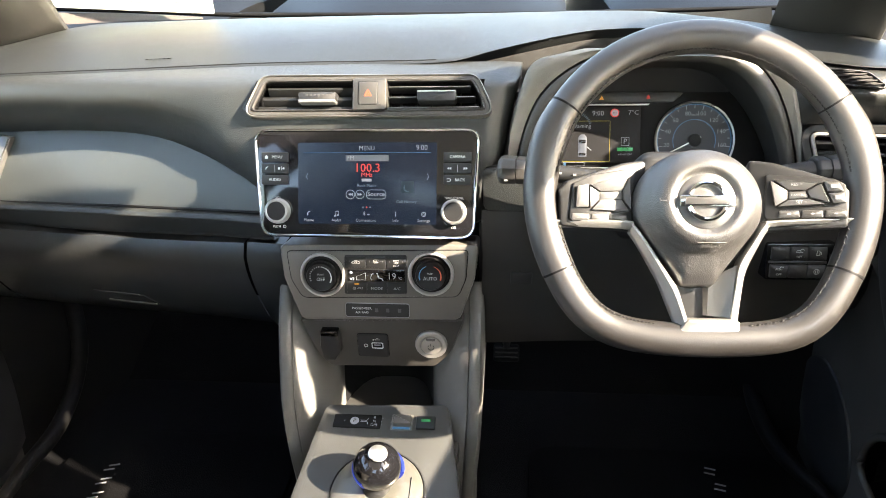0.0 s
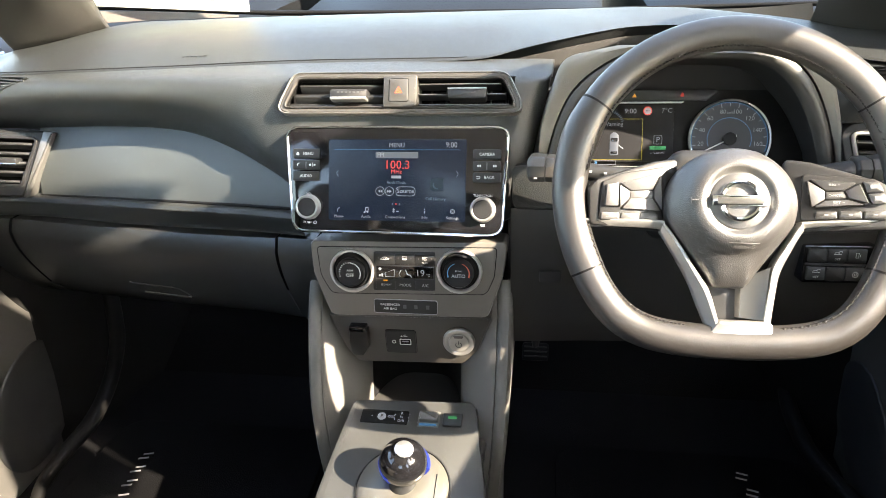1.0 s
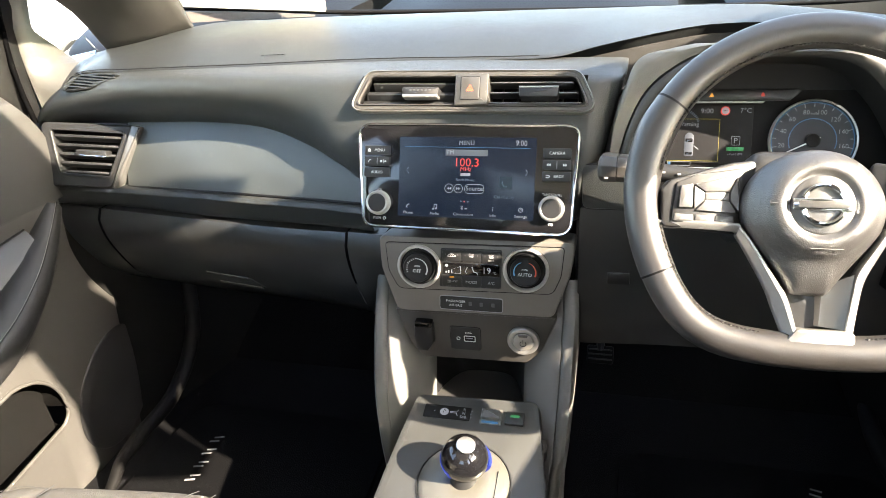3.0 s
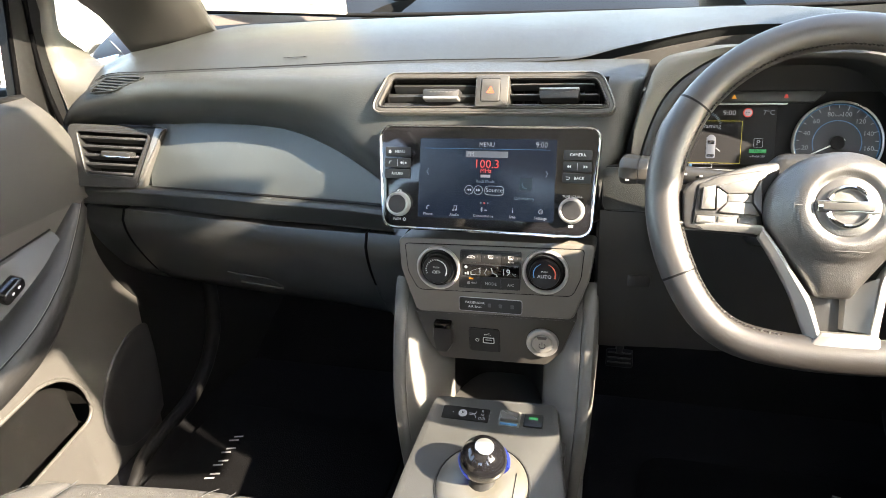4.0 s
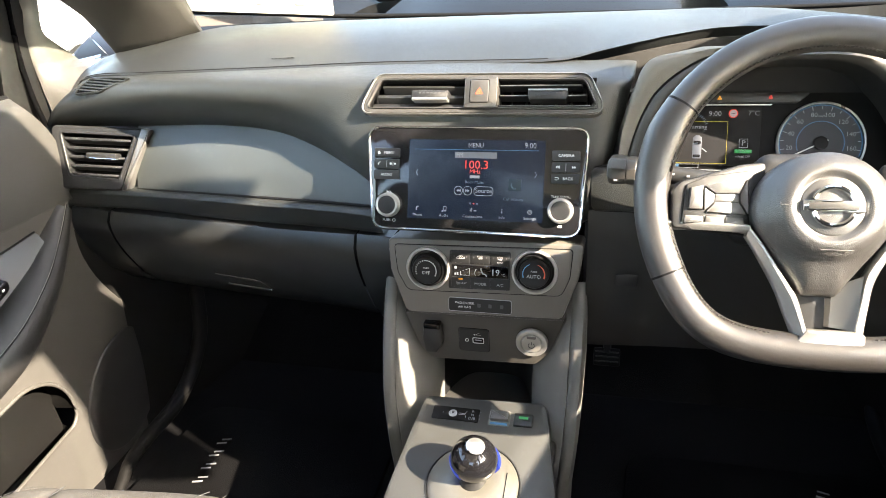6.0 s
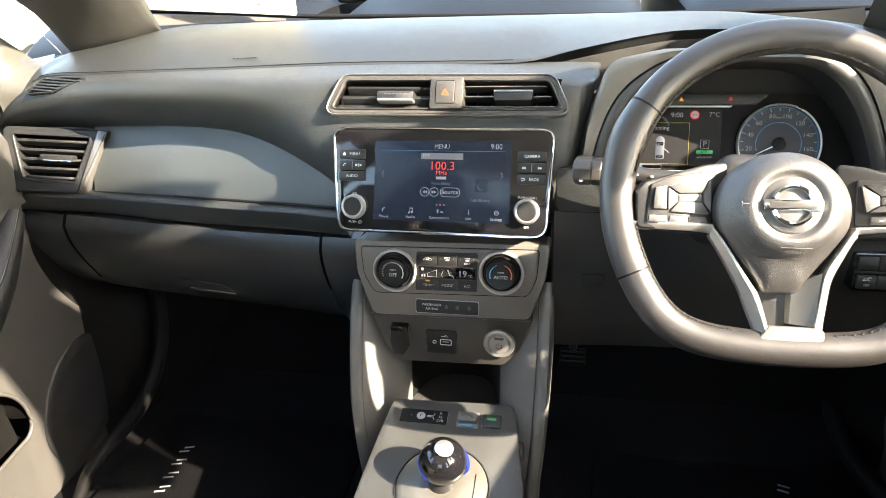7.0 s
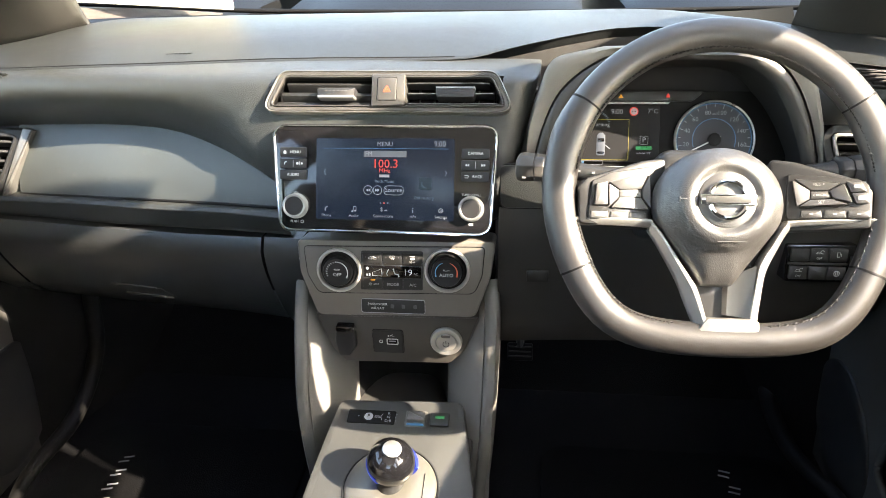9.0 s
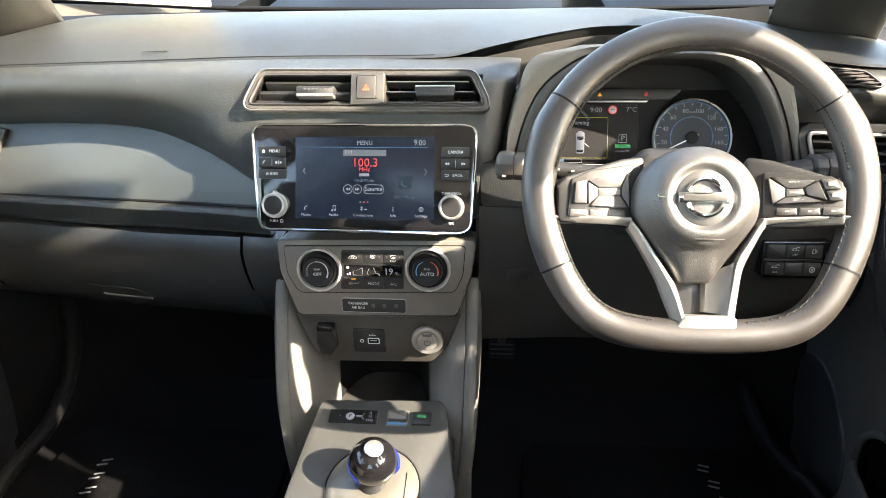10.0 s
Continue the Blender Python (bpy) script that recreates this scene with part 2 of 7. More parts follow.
def lettering(words, size, f, x=0.0, y=0.0, z=0.0002, squeeze=1.0):
    """Letters of the built-in font as a mesh on the frame f, centred at x, y."""
    c = bpy.data.curves.new("letters", "FONT")
    c.body, c.size, c.align_x, c.align_y, c.resolution_u, c.extrude = words, size, "CENTER", "CENTER", 2, 0.00008
    ob = bpy.data.objects.new("letters", c)
    me = bpy.data.meshes.new_from_object(ob)
    bm = bmesh.new()
    bm.from_mesh(me)
    bpy.data.objects.remove(ob)
    bpy.data.curves.remove(c)
    bpy.data.meshes.remove(me)
    bm.transform(f @ Matrix.Translation((x, y, z)) @ Matrix.Diagonal((squeeze, 1, 1, 1)))
    return bm


# ---- the shell of the cabin ----
ground = part("ground", grid([[(-60, -60, -0.30), (60, -60, -0.30)], [(-60, 60, -0.30), (60, 60, -0.30)]]),
              material("asphalt", (0.06, 0.06, 0.06), 0.9, grain=0.8, grain_size=0.02, vary=0.25, vary_size=0.6), label="grey asphalt of a car park", category="ground", kind="structure")
# carpeted floor pan rising to the bulkhead
side = [(-1.7, 0.0), (-0.2, 0.0), (0.22, 0.0), (0.36, 0.05), (0.50, 0.30), (0.56, 0.70), (0.60, 0.70), (0.60, -0.06), (-1.7, -0.06)]
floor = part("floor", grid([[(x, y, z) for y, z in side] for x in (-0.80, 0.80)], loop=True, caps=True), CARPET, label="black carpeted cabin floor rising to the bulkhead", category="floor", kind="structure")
# roof with headliner
roof_rows = []
for y, z in [(-1.75, 1.29), (-1.3, 1.37), (-0.9, 1.40), (-0.45, 1.350), (-0.36, 1.300)]:
    roof_rows.append([(x, y, z - 0.05 * (x / 0.66) ** 4) for x in [-0.68 + 1.36 * k / 12 for k in range(13)]])
part("ceiling", thick(grid(roof_rows), -0.03), HEADLINE, label="pale grey fabric headliner of the roof", category="ceiling", kind="structure")
part("wall_back", merge(block(1.6, 0.06, 0.85, (0, -1.75, 0.40)), block(0.3, 0.06, 0.48, (-0.66, -1.75, 1.02)), block(0.3, 0.06, 0.48, (0.66, -1.75, 1.02))), HARD,
     label="dark trim closing the back of the cabin", category="wall", kind="structure")


def glass_sheet(name, corners, label):
    a, b, c, d = [Vector(p) for p in corners]
    n = 10
    rows = []
    for j in range(n + 1):
        v = j / n
        l, r = a.lerp(d, v), b.lerp(c, v)
        rows.append([l.lerp(r, i / n) for i in range(n + 1)])
    ob = part(name, thick(grid(rows), 0.003), GLASS, label=label, category="window", kind="structure")
    ob.visible_shadow = False
    return ob


# windscreen, bowed forward in the middle
rows = []
for j in range(9):
    v = j / 8
    half = 0.66 - 0.07 * v
    rows.append([(u * half, 0.46 - 0.80 * v - (0.10 - 0.06 * v) * u * u, 0.765 + 0.50 * v + 0.06 * math.sin(math.pi * v)) for u in [-1 + 2 * i / 16 for i in range(17)]])
windscreen = part("window_1", thick(grid(rows), 0.004), GLASS, label="clear laminated windscreen above the dashboard", category="window", kind="structure")
windscreen.visible_shadow = False
rear = glass_sheet("window_2", [(-0.52, -1.74, 0.83), (0.52, -1.74, 0.83), (0.48, -1.74, 1.22), (-0.48, -1.74, 1.22)], "tailgate window at the back")

for s, word in ((-1, "passenger"), (1, "driver")):
    # front pillar: from the dashboard's corner, raked back to the roof
    keys = [  # inner, lower inner, lower outer, outer, front outer, front inner
        [(0.575, 0.335, 0.775), (0.62, 0.315, 0.755), (0.735, 0.285, 0.742), (0.765, 0.30, 0.742), (0.72, 0.36, 0.755), (0.61, 0.385, 0.765)],
        [(0.566, 0.205, 0.893), (0.60, 0.185, 0.860), (0.705, 0.165, 0.848), (0.735, 0.175, 0.855), (0.70, 0.235, 0.892), (0.60, 0.26, 0.905)],
        [(0.563, -0.095, 1.000), (0.585, -0.105, 0.975), (0.672, -0.12, 0.960), (0.70, -0.11, 0.968), (0.67, -0.07, 0.995), (0.595, -0.055, 1.010)],
        [(0.545, -0.465, 1.170), (0.57, -0.48, 1.140), (0.63, -0.50, 1.120), (0.66, -0.48, 1.130), (0.635, -0.44, 1.175), (0.575, -0.42, 1.195)]]
    if s > 0:   # slimmer foot on the driver's side
        for k, j, x in ((0, 2, 0.702), (0, 3, 0.716), (0, 4, 0.700), (1, 2, 0.684), (1, 3, 0.702), (1, 4, 0.682)):
            keys[k][j] = (x, *keys[k][j][1:])
        keys[0] = [(x, y, z - 0.022) for x, y, z in keys[0]]
    else:
        for k, j, x in ((0, 2, 0.705), (0, 3, 0.728), (1, 2, 0.690), (1, 3, 0.716)):
            keys[k][j] = (x, *keys[k][j][1:])
    rows = []
    for i in range(13):
        u = i / 4
        rows.append([Vector(spread([(k, *keys[k][j]) for k in range(4)], u)) for j in range(6)])
    rows = [[Vector((s * p.x, p.y, p.z)) for p in r] for r in rows]
    rows = [curve2(r + [r[0]], 3)[:-1] for r in rows]
    part("pillar_front", grid(rows, loop=True, caps=True), PILLAR, label="dark grey padded trim of the front pillar", category="pillar", kind="structure", sharp=70)
    # side frame of the body above the door: rail along the roof, middle pillar
    part("pillar_middle", block(0.06, 0.16, 0.62, (s * 0.735, -0.98, 0.98), 0.012, turn=pose(0, 0, 0, 0, -s * 10, 0)), PILLAR, label="dark grey middle pillar trim", category="pillar", kind="structure")
    part("roof_rail", tube([(s * 0.675, -1.75, 1.25), (s * 0.685, -1.1, 1.325), (s * 0.682, -0.75, 1.335), (s * 0.675, -0.58, 1.315), (s * 0.62, -0.46, 1.225)], 0.028, 10), PILLAR, label="trim rail along the roof edge", category="trim", kind="structure")
    # unseen plate added between front pillar and roof rail, cut to block sun
    baffle = [(-0.19, 1.000), (-0.30, 1.005), (-0.375, 1.000), (-0.400, 0.965), (-0.412, 0.86), (-0.47, 0.85), (-0.52, 0.895), (-0.55, 0.93), (-0.555, 1.10), (-0.60, 1.24), (-0.85, 1.26), (-1.0, 1.27), (-1.0, 1.33), (-0.505, 1.300), (-0.44, 1.275), (-0.385, 1.215), (-0.32, 1.165), (-0.26, 1.11), (-0.205, 1.06)]
    part("sun_baffle", grid([[(s * (0.70 - 0.16 * (z - 0.97) + d), y, z) for y, z in baffle] for d in (0.0, 0.025)], loop=True, caps=True), PILLAR, label="unseen plate added by the front pillar to block the sun", category="pillar", kind="structure")
    # triangular panel, unseen, added in the door window's front corner to shade the dashboard
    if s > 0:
        part("corner_sun_blocker", grid([[(s * (0.735 + d), y, z) for y, z in ((-0.225, 0.66), (-0.225, 0.78), (-0.20, 0.815), (-0.13, 0.855), (-0.105, 0.92), (0.01, 0.945), (0.07, 0.66))] for d in (0.0, 0.015)], loop=True, caps=True), PILLAR, label="unseen panel added in the window's front corner to block the sun", category="trim", kind="structure")
    glass_sheet("window_5", [(s * 0.79, -1.70, 0.74), (s * 0.79, -1.06, 0.74), (s * 0.70, -1.06, 1.27), (s * 0.70, -1.70, 1.23)], "clear side window of the rear door")
    part("wall_rear_side", block(0.06, 0.85, 0.74, (s * 0.78, -1.38, 0.36), 0.01), HARD, label="dark trim beside the rear seats", category="wall", kind="structure")
    glass_sheet("window_3", [(s * 0.795, -0.92, 0.70), (s * 0.795, 0.10, 0.70), (s * 0.675, -0.50, 1.19), (s * 0.685, -0.92, 1.24)], "clear side window of the " + word + "'s door")


# ---- the dashboard ----
dashboard = thing("dashboard", (0, 0.1, 0.35), "dark grey soft-touch dashboard across the cabin", "dashboard")
# stations across the car: x; top edge y z; crown y z; seam y z; bulge y z; chin y z
PAD = [
    (-0.76, 0.27, 0.700, 0.21, 0.700, 0.150, 0.668, 0.118, 0.656, 0.135, 0.646),
    (-0.735, 0.28, 0.745, 0.20, 0.733, 0.138, 0.689, 0.108, 0.673, 0.132, 0.652),
    (-0.70, 0.31, 0.757, 0.21, 0.745, 0.129, 0.715, 0.100, 0.689, 0.131, 0.656),
    (-0.66, 0.34, 0.765, 0.22, 0.755, 0.125, 0.738, 0.095, 0.698, 0.130, 0.658),
    (-0.55, 0.365, 0.785, 0.22, 0.772, 0.110, 0.745, 0.080, 0.710, 0.122, 0.656),
    (-0.44, 0.38, 0.787, 0.22, 0.780, 0.103, 0.749, 0.063, 0.716, 0.101, 0.662),
    (-0.33, 0.39, 0.788, 0.22, 0.784, 0.100, 0.752, 0.048, 0.719, 0.074, 0.664),
    (-0.24, 0.395, 0.788, 0.22, 0.785, 0.098, 0.755, 0.034, 0.719, 0.046, 0.6445),
    (-0.175, 0.40, 0.788, 0.22, 0.786, 0.096, 0.757, 0.022, 0.719, 0.016, 0.624),
    (-0.10, 0.40, 0.788, 0.22, 0.786, 0.095, 0.758, 0.019, 0.720, -0.008, 0.578),
    (0.0, 0.40, 0.788, 0.22, 0.786, 0.095, 0.758, 0.018, 0.720, -0.012, 0.565),
    (0.20, 0.40, 0.788, 0.22, 0.786, 0.095, 0.757, 0.020, 0.718, -0.010, 0.572),
]


def pad_section(x):
    ty, tz, cy, cz, sy, sz, by, bz, hy, hz = spread(PAD, x)
    top = curve2([(ty + 0.05, tz - 0.03), (ty, tz), (cy, cz), (sy, sz)], 5)
    tuck = max(0.0, min(1.0, (hy - by) / 0.02))   # the chin turns under where the trim panel is set back
    hy, hz = hy + 0.010 * tuck, hz - 0.002 * tuck
    mid = ((0.4 * by + 0.6 * hy - 0.008) * (1 - tuck) + (0.70 * by + 0.30 * hy) * tuck, (0.4 * bz + 0.6 * hz) * (1 - tuck) + 0.5 * (bz + hz) * tuck)
    front = curve2([(sy - 0.004, sz - 0.0025), (0.72 * by + 0.28 * sy - 0.004, 0.55 * bz + 0.45 * sz + 0.006), (by, bz), mid, (hy, hz)], 5)
    under = [Vector((hy + 0.008, hz - 0.006)), Vector((hy + 0.05, hz - 0.004)), Vector((hy + 0.12, hz - 0.02))]
    return top, front + under


def pad_point(x, p):
    """The pad's end by the instruments: rounded away and leaning."""
    r, x0 = 0.034, 0.148
    d = max(0.0, min(x - x0, r))
    back = r - math.sqrt(r * r - d * d)
    lean = max(0.0, min(1.0, (x - 0.08) / 0.10)) * (p.y - 0.706) * 0.24
    return (x + lean, p.x + back * 1.3, p.y - back * 0.25 * (1 if p.y > 0.74 else 0))


xs = [-0.76 + 0.90 * k / 60 for k in range(61)] + [0.150, 0.158, 0.165, 0.171, 0.176, 0.179, 0.181, 0.182]
TOPS = [(x, *row[:6]) for x, *row in PAD[:-1]] + [
    (0.10, 0.40, 0.788, 0.23, 0.786, 0.095, 0.760), (0.15, 0.40, 0.788, 0.25, 0.786, 0.115, 0.768), (0.19, 0.40, 0.788, 0.26, 0.787, 0.130, 0.774), (0.25, 0.395, 0.788, 0.30, 0.787, 0.190, 0.777),
    (0.31, 0.39, 0.788, 0.33, 0.787, 0.248, 0.777), (0.40, 0.385, 0.786, 0.33, 0.784, 0.265, 0.774), (0.50, 0.37, 0.776, 0.29, 0.774, 0.205, 0.762), (0.56, 0.36, 0.769, 0.25, 0.766, 0.150, 0.748), (0.62, 0.35, 0.760, 0.22, 0.756, 0.122, 0.741),
    (0.68, 0.335, 0.762, 0.22, 0.752, 0.128, 0.736), (0.76, 0.30, 0.735, 0.22, 0.735, 0.135, 0.725)]


def lip_drop(x):
    """How far the upper pad's edge reaches down: deep behind the instrument hood."""
    return 0.012 + 0.035 * max(0.0, min(1.0, (x - 0.11) / 0.06, (0.56 - x) / 0.06))


rows = []
for k in range(101):
    x = -0.76 + 1.52 * k / 100
    ty, tz, cy, cz, sy, sz = spread(TOPS, x)
    rows.append([(x, q.x, q.y) for q in curve2([(ty + 0.05, tz - 0.03), (ty, tz), (cy, cz), (sy, sz), (sy - 0.0010, sz - 0.005), (sy + 0.004 + 0.9 * (lip_drop(x) - 0.012), sz - 0.008 - 0.5 * (lip_drop(x) - 0.008))], 5)])
part("top_pad", grid(rows), DASH, dashboard, "upper dashboard pad below the windscreen", sharp=60)
# strip behind the instrument hood that stands in for shade below the lip
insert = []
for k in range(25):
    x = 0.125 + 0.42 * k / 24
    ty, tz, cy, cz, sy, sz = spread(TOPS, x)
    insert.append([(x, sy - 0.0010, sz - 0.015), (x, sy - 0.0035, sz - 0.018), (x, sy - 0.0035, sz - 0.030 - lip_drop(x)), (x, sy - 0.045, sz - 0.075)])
part("lip_shade_strip", grid(insert), LIP_SHADE, dashboard, "dark strip that paints the shade under the upper pad's lip", sharp=60)
seam_line = [(x, spread(TOPS, x)[4] - 0.0030, spread(TOPS, x)[5] - 0.0010) for x in [-0.68 + 0.76 * k / 40 for k in range(41)]]
part("pad_seam", tube(seam_line, 0.0011, 6), DEEP, dashboard, "dark seam between the two pads")
# unseen plate added to stop sun leaking through the hollow dashboard
part("sun_leak_block", block(0.008, 0.40, 0.37, (0.132, 0.25, 0.55), 0), DEEP, dashboard)
VENT_F = plane_frame((0, 0.018, 0.728), 28)
front = grid([[pad_point(x, p) for p in pad_section(x)[1]] for x in xs])
inside = VENT_F.inverted()
hole = [f for f in front.faces if abs((inside @ f.calc_center_median()).x) < 0.143 and -0.023 < (inside @ f.calc_center_median()).y < 0.022]
bmesh.ops.delete(front, geom=hole, context="FACES")
part("front_pad", front, DASHF, dashboard, "rounded grained front of the dashboard", sharp=60)
# driver's side: lower top behind the instrument hood
DRV = [
    (0.165, 0.40, 0.788, 0.24, 0.786, 0.14, 0.770, 0.11, 0.730, 0.09, 0.60),
    (0.20, 0.40, 0.788, 0.27, 0.787, 0.17, 0.770, 0.135, 0.730, 0.10, 0.60),
    (0.28, 0.395, 0.788, 0.31, 0.788, 0.23, 0.774, 0.185, 0.735, 0.13, 0.60),
    (0.40, 0.385, 0.788, 0.32, 0.787, 0.25, 0.772, 0.205, 0.735, 0.14, 0.60),
    (0.50, 0.37, 0.785, 0.29, 0.781, 0.20, 0.758, 0.15, 0.715, 0.12, 0.650),
    (0.56, 0.36, 0.780, 0.25, 0.772, 0.15, 0.745, 0.11, 0.703, 0.12, 0.662),
    (0.62, 0.35, 0.775, 0.22, 0.762, 0.12, 0.740, 0.09, 0.700, 0.12, 0.662),
    (0.68, 0.335, 0.760, 0.22, 0.752, 0.13, 0.735, 0.097, 0.695, 0.13, 0.660),
    (0.76, 0.30, 0.735, 0.22, 0.735, 0.135, 0.725, 0.100, 0.690, 0.135, 0.662),
]


def driver_section(x):
    ty, tz, cy, cz, sy, sz, by, bz, hy, hz = spread(DRV, x)
    sy, sz = spread(TOPS, x)[4:6]
    drop = lip_drop(x) - 0.012
    sz, bz = sz - 1.6 * drop, bz - 1.1 * drop
    return curve2([(sy + 0.002, sz - 0.004), (0.5 * (sy + by) - 0.006, 0.5 * (sz + bz) + 0.004), (by, bz), (hy, hz)], 6) + [Vector((hy + 0.05, hz - 0.004)), Vector((hy + 0.12, hz - 0.02))]


part("driver_pad", grid([[(x, p.x, p.y) for p in driver_section(x)] for x in [0.165 + 0.595 * k / 40 for k in range(41)]]), DASHF, dashboard, "dashboard pad ahead of the steering wheel", sharp=60)

# smooth trim panel recessed below the front pad on the passenger's side
TRIMP = [(-0.60, 0.150, 0.675, 0.102, 0.555), (-0.45, 0.124, 0.685, 0.064, 0.565), (-0.33, 0.101, 0.686, 0.046, 0.568), (-0.22, 0.070, 0.675, 0.018, 0.5745), (-0.14, 0.034, 0.650, -0.006, 0.580)]
rows = []
for k in range(31):
    x = -0.60 + 0.46 * k / 30
    ay, az, by, bz = spread(TRIMP, x)
    rows.append([(x, ay + (by - ay) * v - 0.006 * math.sin(math.pi * v), az + (bz - az) * v) for v in [j / 8 for j in range(9)]])
part("trim_panel", grid(rows), TRIM, dashboard, "smooth blue-grey recessed trim panel", sharp=60)
gap_line = []
for k in range(31):
    x = -0.60 + 0.455 * k / 30
    ay, az, by, bz = spread(TRIMP, x)
    gap_line.append((x, by - 0.0005, bz - 0.0005))
part("trim_gap", tube(gap_line, 0.0022, 6), DEEP, dashboard, "dark gap under the trim panel")
# padded ledge under it, all across the passenger's side
LEDGE = [(-0.76, 0.085, 0.560, 0.078, 0.522), (-0.60, 0.088, 0.556, 0.080, 0.519), (-0.45, 0.055, 0.5645, 0.050, 0.522), (-0.33, 0.036, 0.5665, 0.036, 0.523), (-0.22, 0.010, 0.573, 0.014, 0.5285), (-0.14, -0.016, 0.578, -0.008, 0.533)]
rows = []
for k in range(41):
    x = -0.76 + 0.62 * k / 40
    ay, az, by, bz = spread(LEDGE, x)
    pr = curve2([(ay + 0.03, az - 0.001), (ay + 0.004, az - 0.0005), (ay - 0.003, az - 0.005), (ay - 0.003, az - 0.011), (by + 0.016, bz + 0.006), (by + 0.022, bz), (by + 0.07, bz - 0.004)], 4)
    rows.append([(x, p.x, p.y) for p in pr])
part("padded_ledge", grid(rows), DASHF, dashboard, "padded grained ledge above the glovebox", sharp=60)

# glovebox with its lid and the panel beside it
LID = [(-0.665, 0.097, 0.515, 0.165, 0.345), (-0.45, 0.058, 0.519, 0.135, 0.345), (-0.30, 0.038, 0.5205, 0.115, 0.347), (-0.184, 0.018, 0.526, 0.090, 0.350)]


def lid_rows(x0, x1, n, table, belly=0.024):
    out = []
    for k in range(n + 1):
        x = x0 + (x1 - x0) * k / n
        ay, az, by, bz = spread(table, x)
        pr = [(ay + 0.03, az)] + [(ay + (by - ay) * v - belly * math.sin(math.pi * v ** 0.62) + 0.012 * max(0, v - 0.8) * 5, az + (bz - az) * v) for v in [j / 10 for j in range(11)]] + [(by + 0.10, bz - 0.004)]
        out.append([(x, *p) for p in pr])
    return out


glovebox = part("glovebox_lid", grid(lid_rows(-0.660, -0.1875, 30, LID)), GLOVE, dashboard, "closed black glovebox lid", sharp=50)
part("lower_panel", grid(lid_rows(-0.182, -0.125, 6, [(-0.19, 0.018, 0.528, 0.090, 0.34), (-0.12, 0.003, 0.531, 0.08, 0.34)])), GLOVE, dashboard, "fixed black panel beside the glovebox", sharp=50)
part("end_panel", grid(lid_rows(-0.77, -0.666, 6, [(-0.77, 0.117, 0.513, 0.185, 0.343), (-0.66, 0.096, 0.515, 0.164, 0.345)])), GLOVE, dashboard, "fixed black panel at the dashboard's end", sharp=50)


def on_lid(x, z, proud):
    """A point on the lid's swelling face, raised by proud."""
    ay, az, by, bz = spread(LID, x)
    v = (az - z) / (az - bz)
    return (x, ay + (by - ay) * v - 0.024 * math.sin(math.pi * v ** 0.62) + 0.06 * max(0, v - 0.8) - proud, z)


latch = [[on_lid(-0.476 + 0.010 * v + (0.084 + 0.006 * v) * u, 0.409 - 0.022 * v - 0.003 * u, 0.0006) for v in (0.0, 0.33, 0.67, 1.0)] for u in [k / 6 for k in range(7)]]
part("latch_recess", thick(grid(latch), 0.0008), GLOVE, glovebox, "shallow recess of the latch")
part("latch_lip", tube([on_lid(-0.478 + 0.080 * k / 6, 0.4105 - 0.003 * k / 6, 0.0022) for k in range(7)], 0.0012, 8), GREYP, glovebox, "lip above the latch")
part("lid_handle", tube([on_lid(-0.464 + 0.084 * k / 6, 0.3865 - 0.003 * k / 6, 0.0028) for k in range(7)], 0.0016, 8), GREYP, glovebox, "flush latch of the glovebox lid")
# recessed grained panel beside the column
CSF = plane_frame((0.205, -0.003, 0.626), 8)
cs = rounded([(-0.060, -0.040), (0.010, -0.040), (0.010, 0.014), (-0.063, 0.014)], [0.010, 0.004, 0.004, 0.010], 5)
part("column_side_gap", plate(offset(cs, -0.0016), -0.03, 0.0, CSF, 0.0006), DEEP, dashboard)
part("column_side_panel", plate(cs, -0.02, 0.0024, CSF, 0.0016), DASHF, dashboard, "grained panel beside the steering column")
# knee panel below the steering wheel
KNEEM = material("knee_panel_plastic", (0.024, 0.024, 0.0235), 0.48, grain=0.3, grain_size=0.0014, vary=0.15, pattern="leather")
KNEE = [(0.15, -0.005, 0.585, 0.03, 0.36), (0.25, 0.0, 0.585, 0.04, 0.36), (0.40, 0.01, 0.585, 0.05, 0.36), (0.60, 0.04, 0.60, 0.08, 0.38), (0.76, 0.10, 0.60, 0.15, 0.38)]
part("knee_panel", grid(lid_rows(0.142, 0.76, 30, KNEE, 0.01)), KNEEM, dashboard, "black lower dashboard panel under the steering wheel", sharp=50)

# black band at the windscreen's foot and the corner piece before it
part("trim_windscreen_foot", tube(curve2([(-0.66, 0.385, 0.812), (-0.62, 0.40, 0.810), (-0.473, 0.42, 0.8015), (-0.34, 0.43, 0.793), (-0.22, 0.44, 0.789), (0.075, 0.44, 0.784), (0.27, 0.44, 0.782), (0.46, 0.43, 0.784), (0.59, 0.40, 0.787), (0.66, 0.38, 0.789)], 5), 0.0042, 8), DEEP, label="black band along the foot of the windscreen", category="trim", kind="structure", sharp=70)
part("corner_trim", thick(grid([[(-0.612, 0.368, 0.786), (-0.54, 0.383, 0.787), (-0.45, 0.395, 0.787), (-0.365, 0.405, 0.787)], [(-0.612, 0.372, 0.806), (-0.54, 0.388, 0.803), (-0.45, 0.400, 0.797), (-0.365, 0.408, 0.790)]]), 0.002), material("corner_trim_plastic", (0.085, 0.070, 0.064), 0.6, vary=0.06), dashboard, "brownish corner trim below the windscreen")

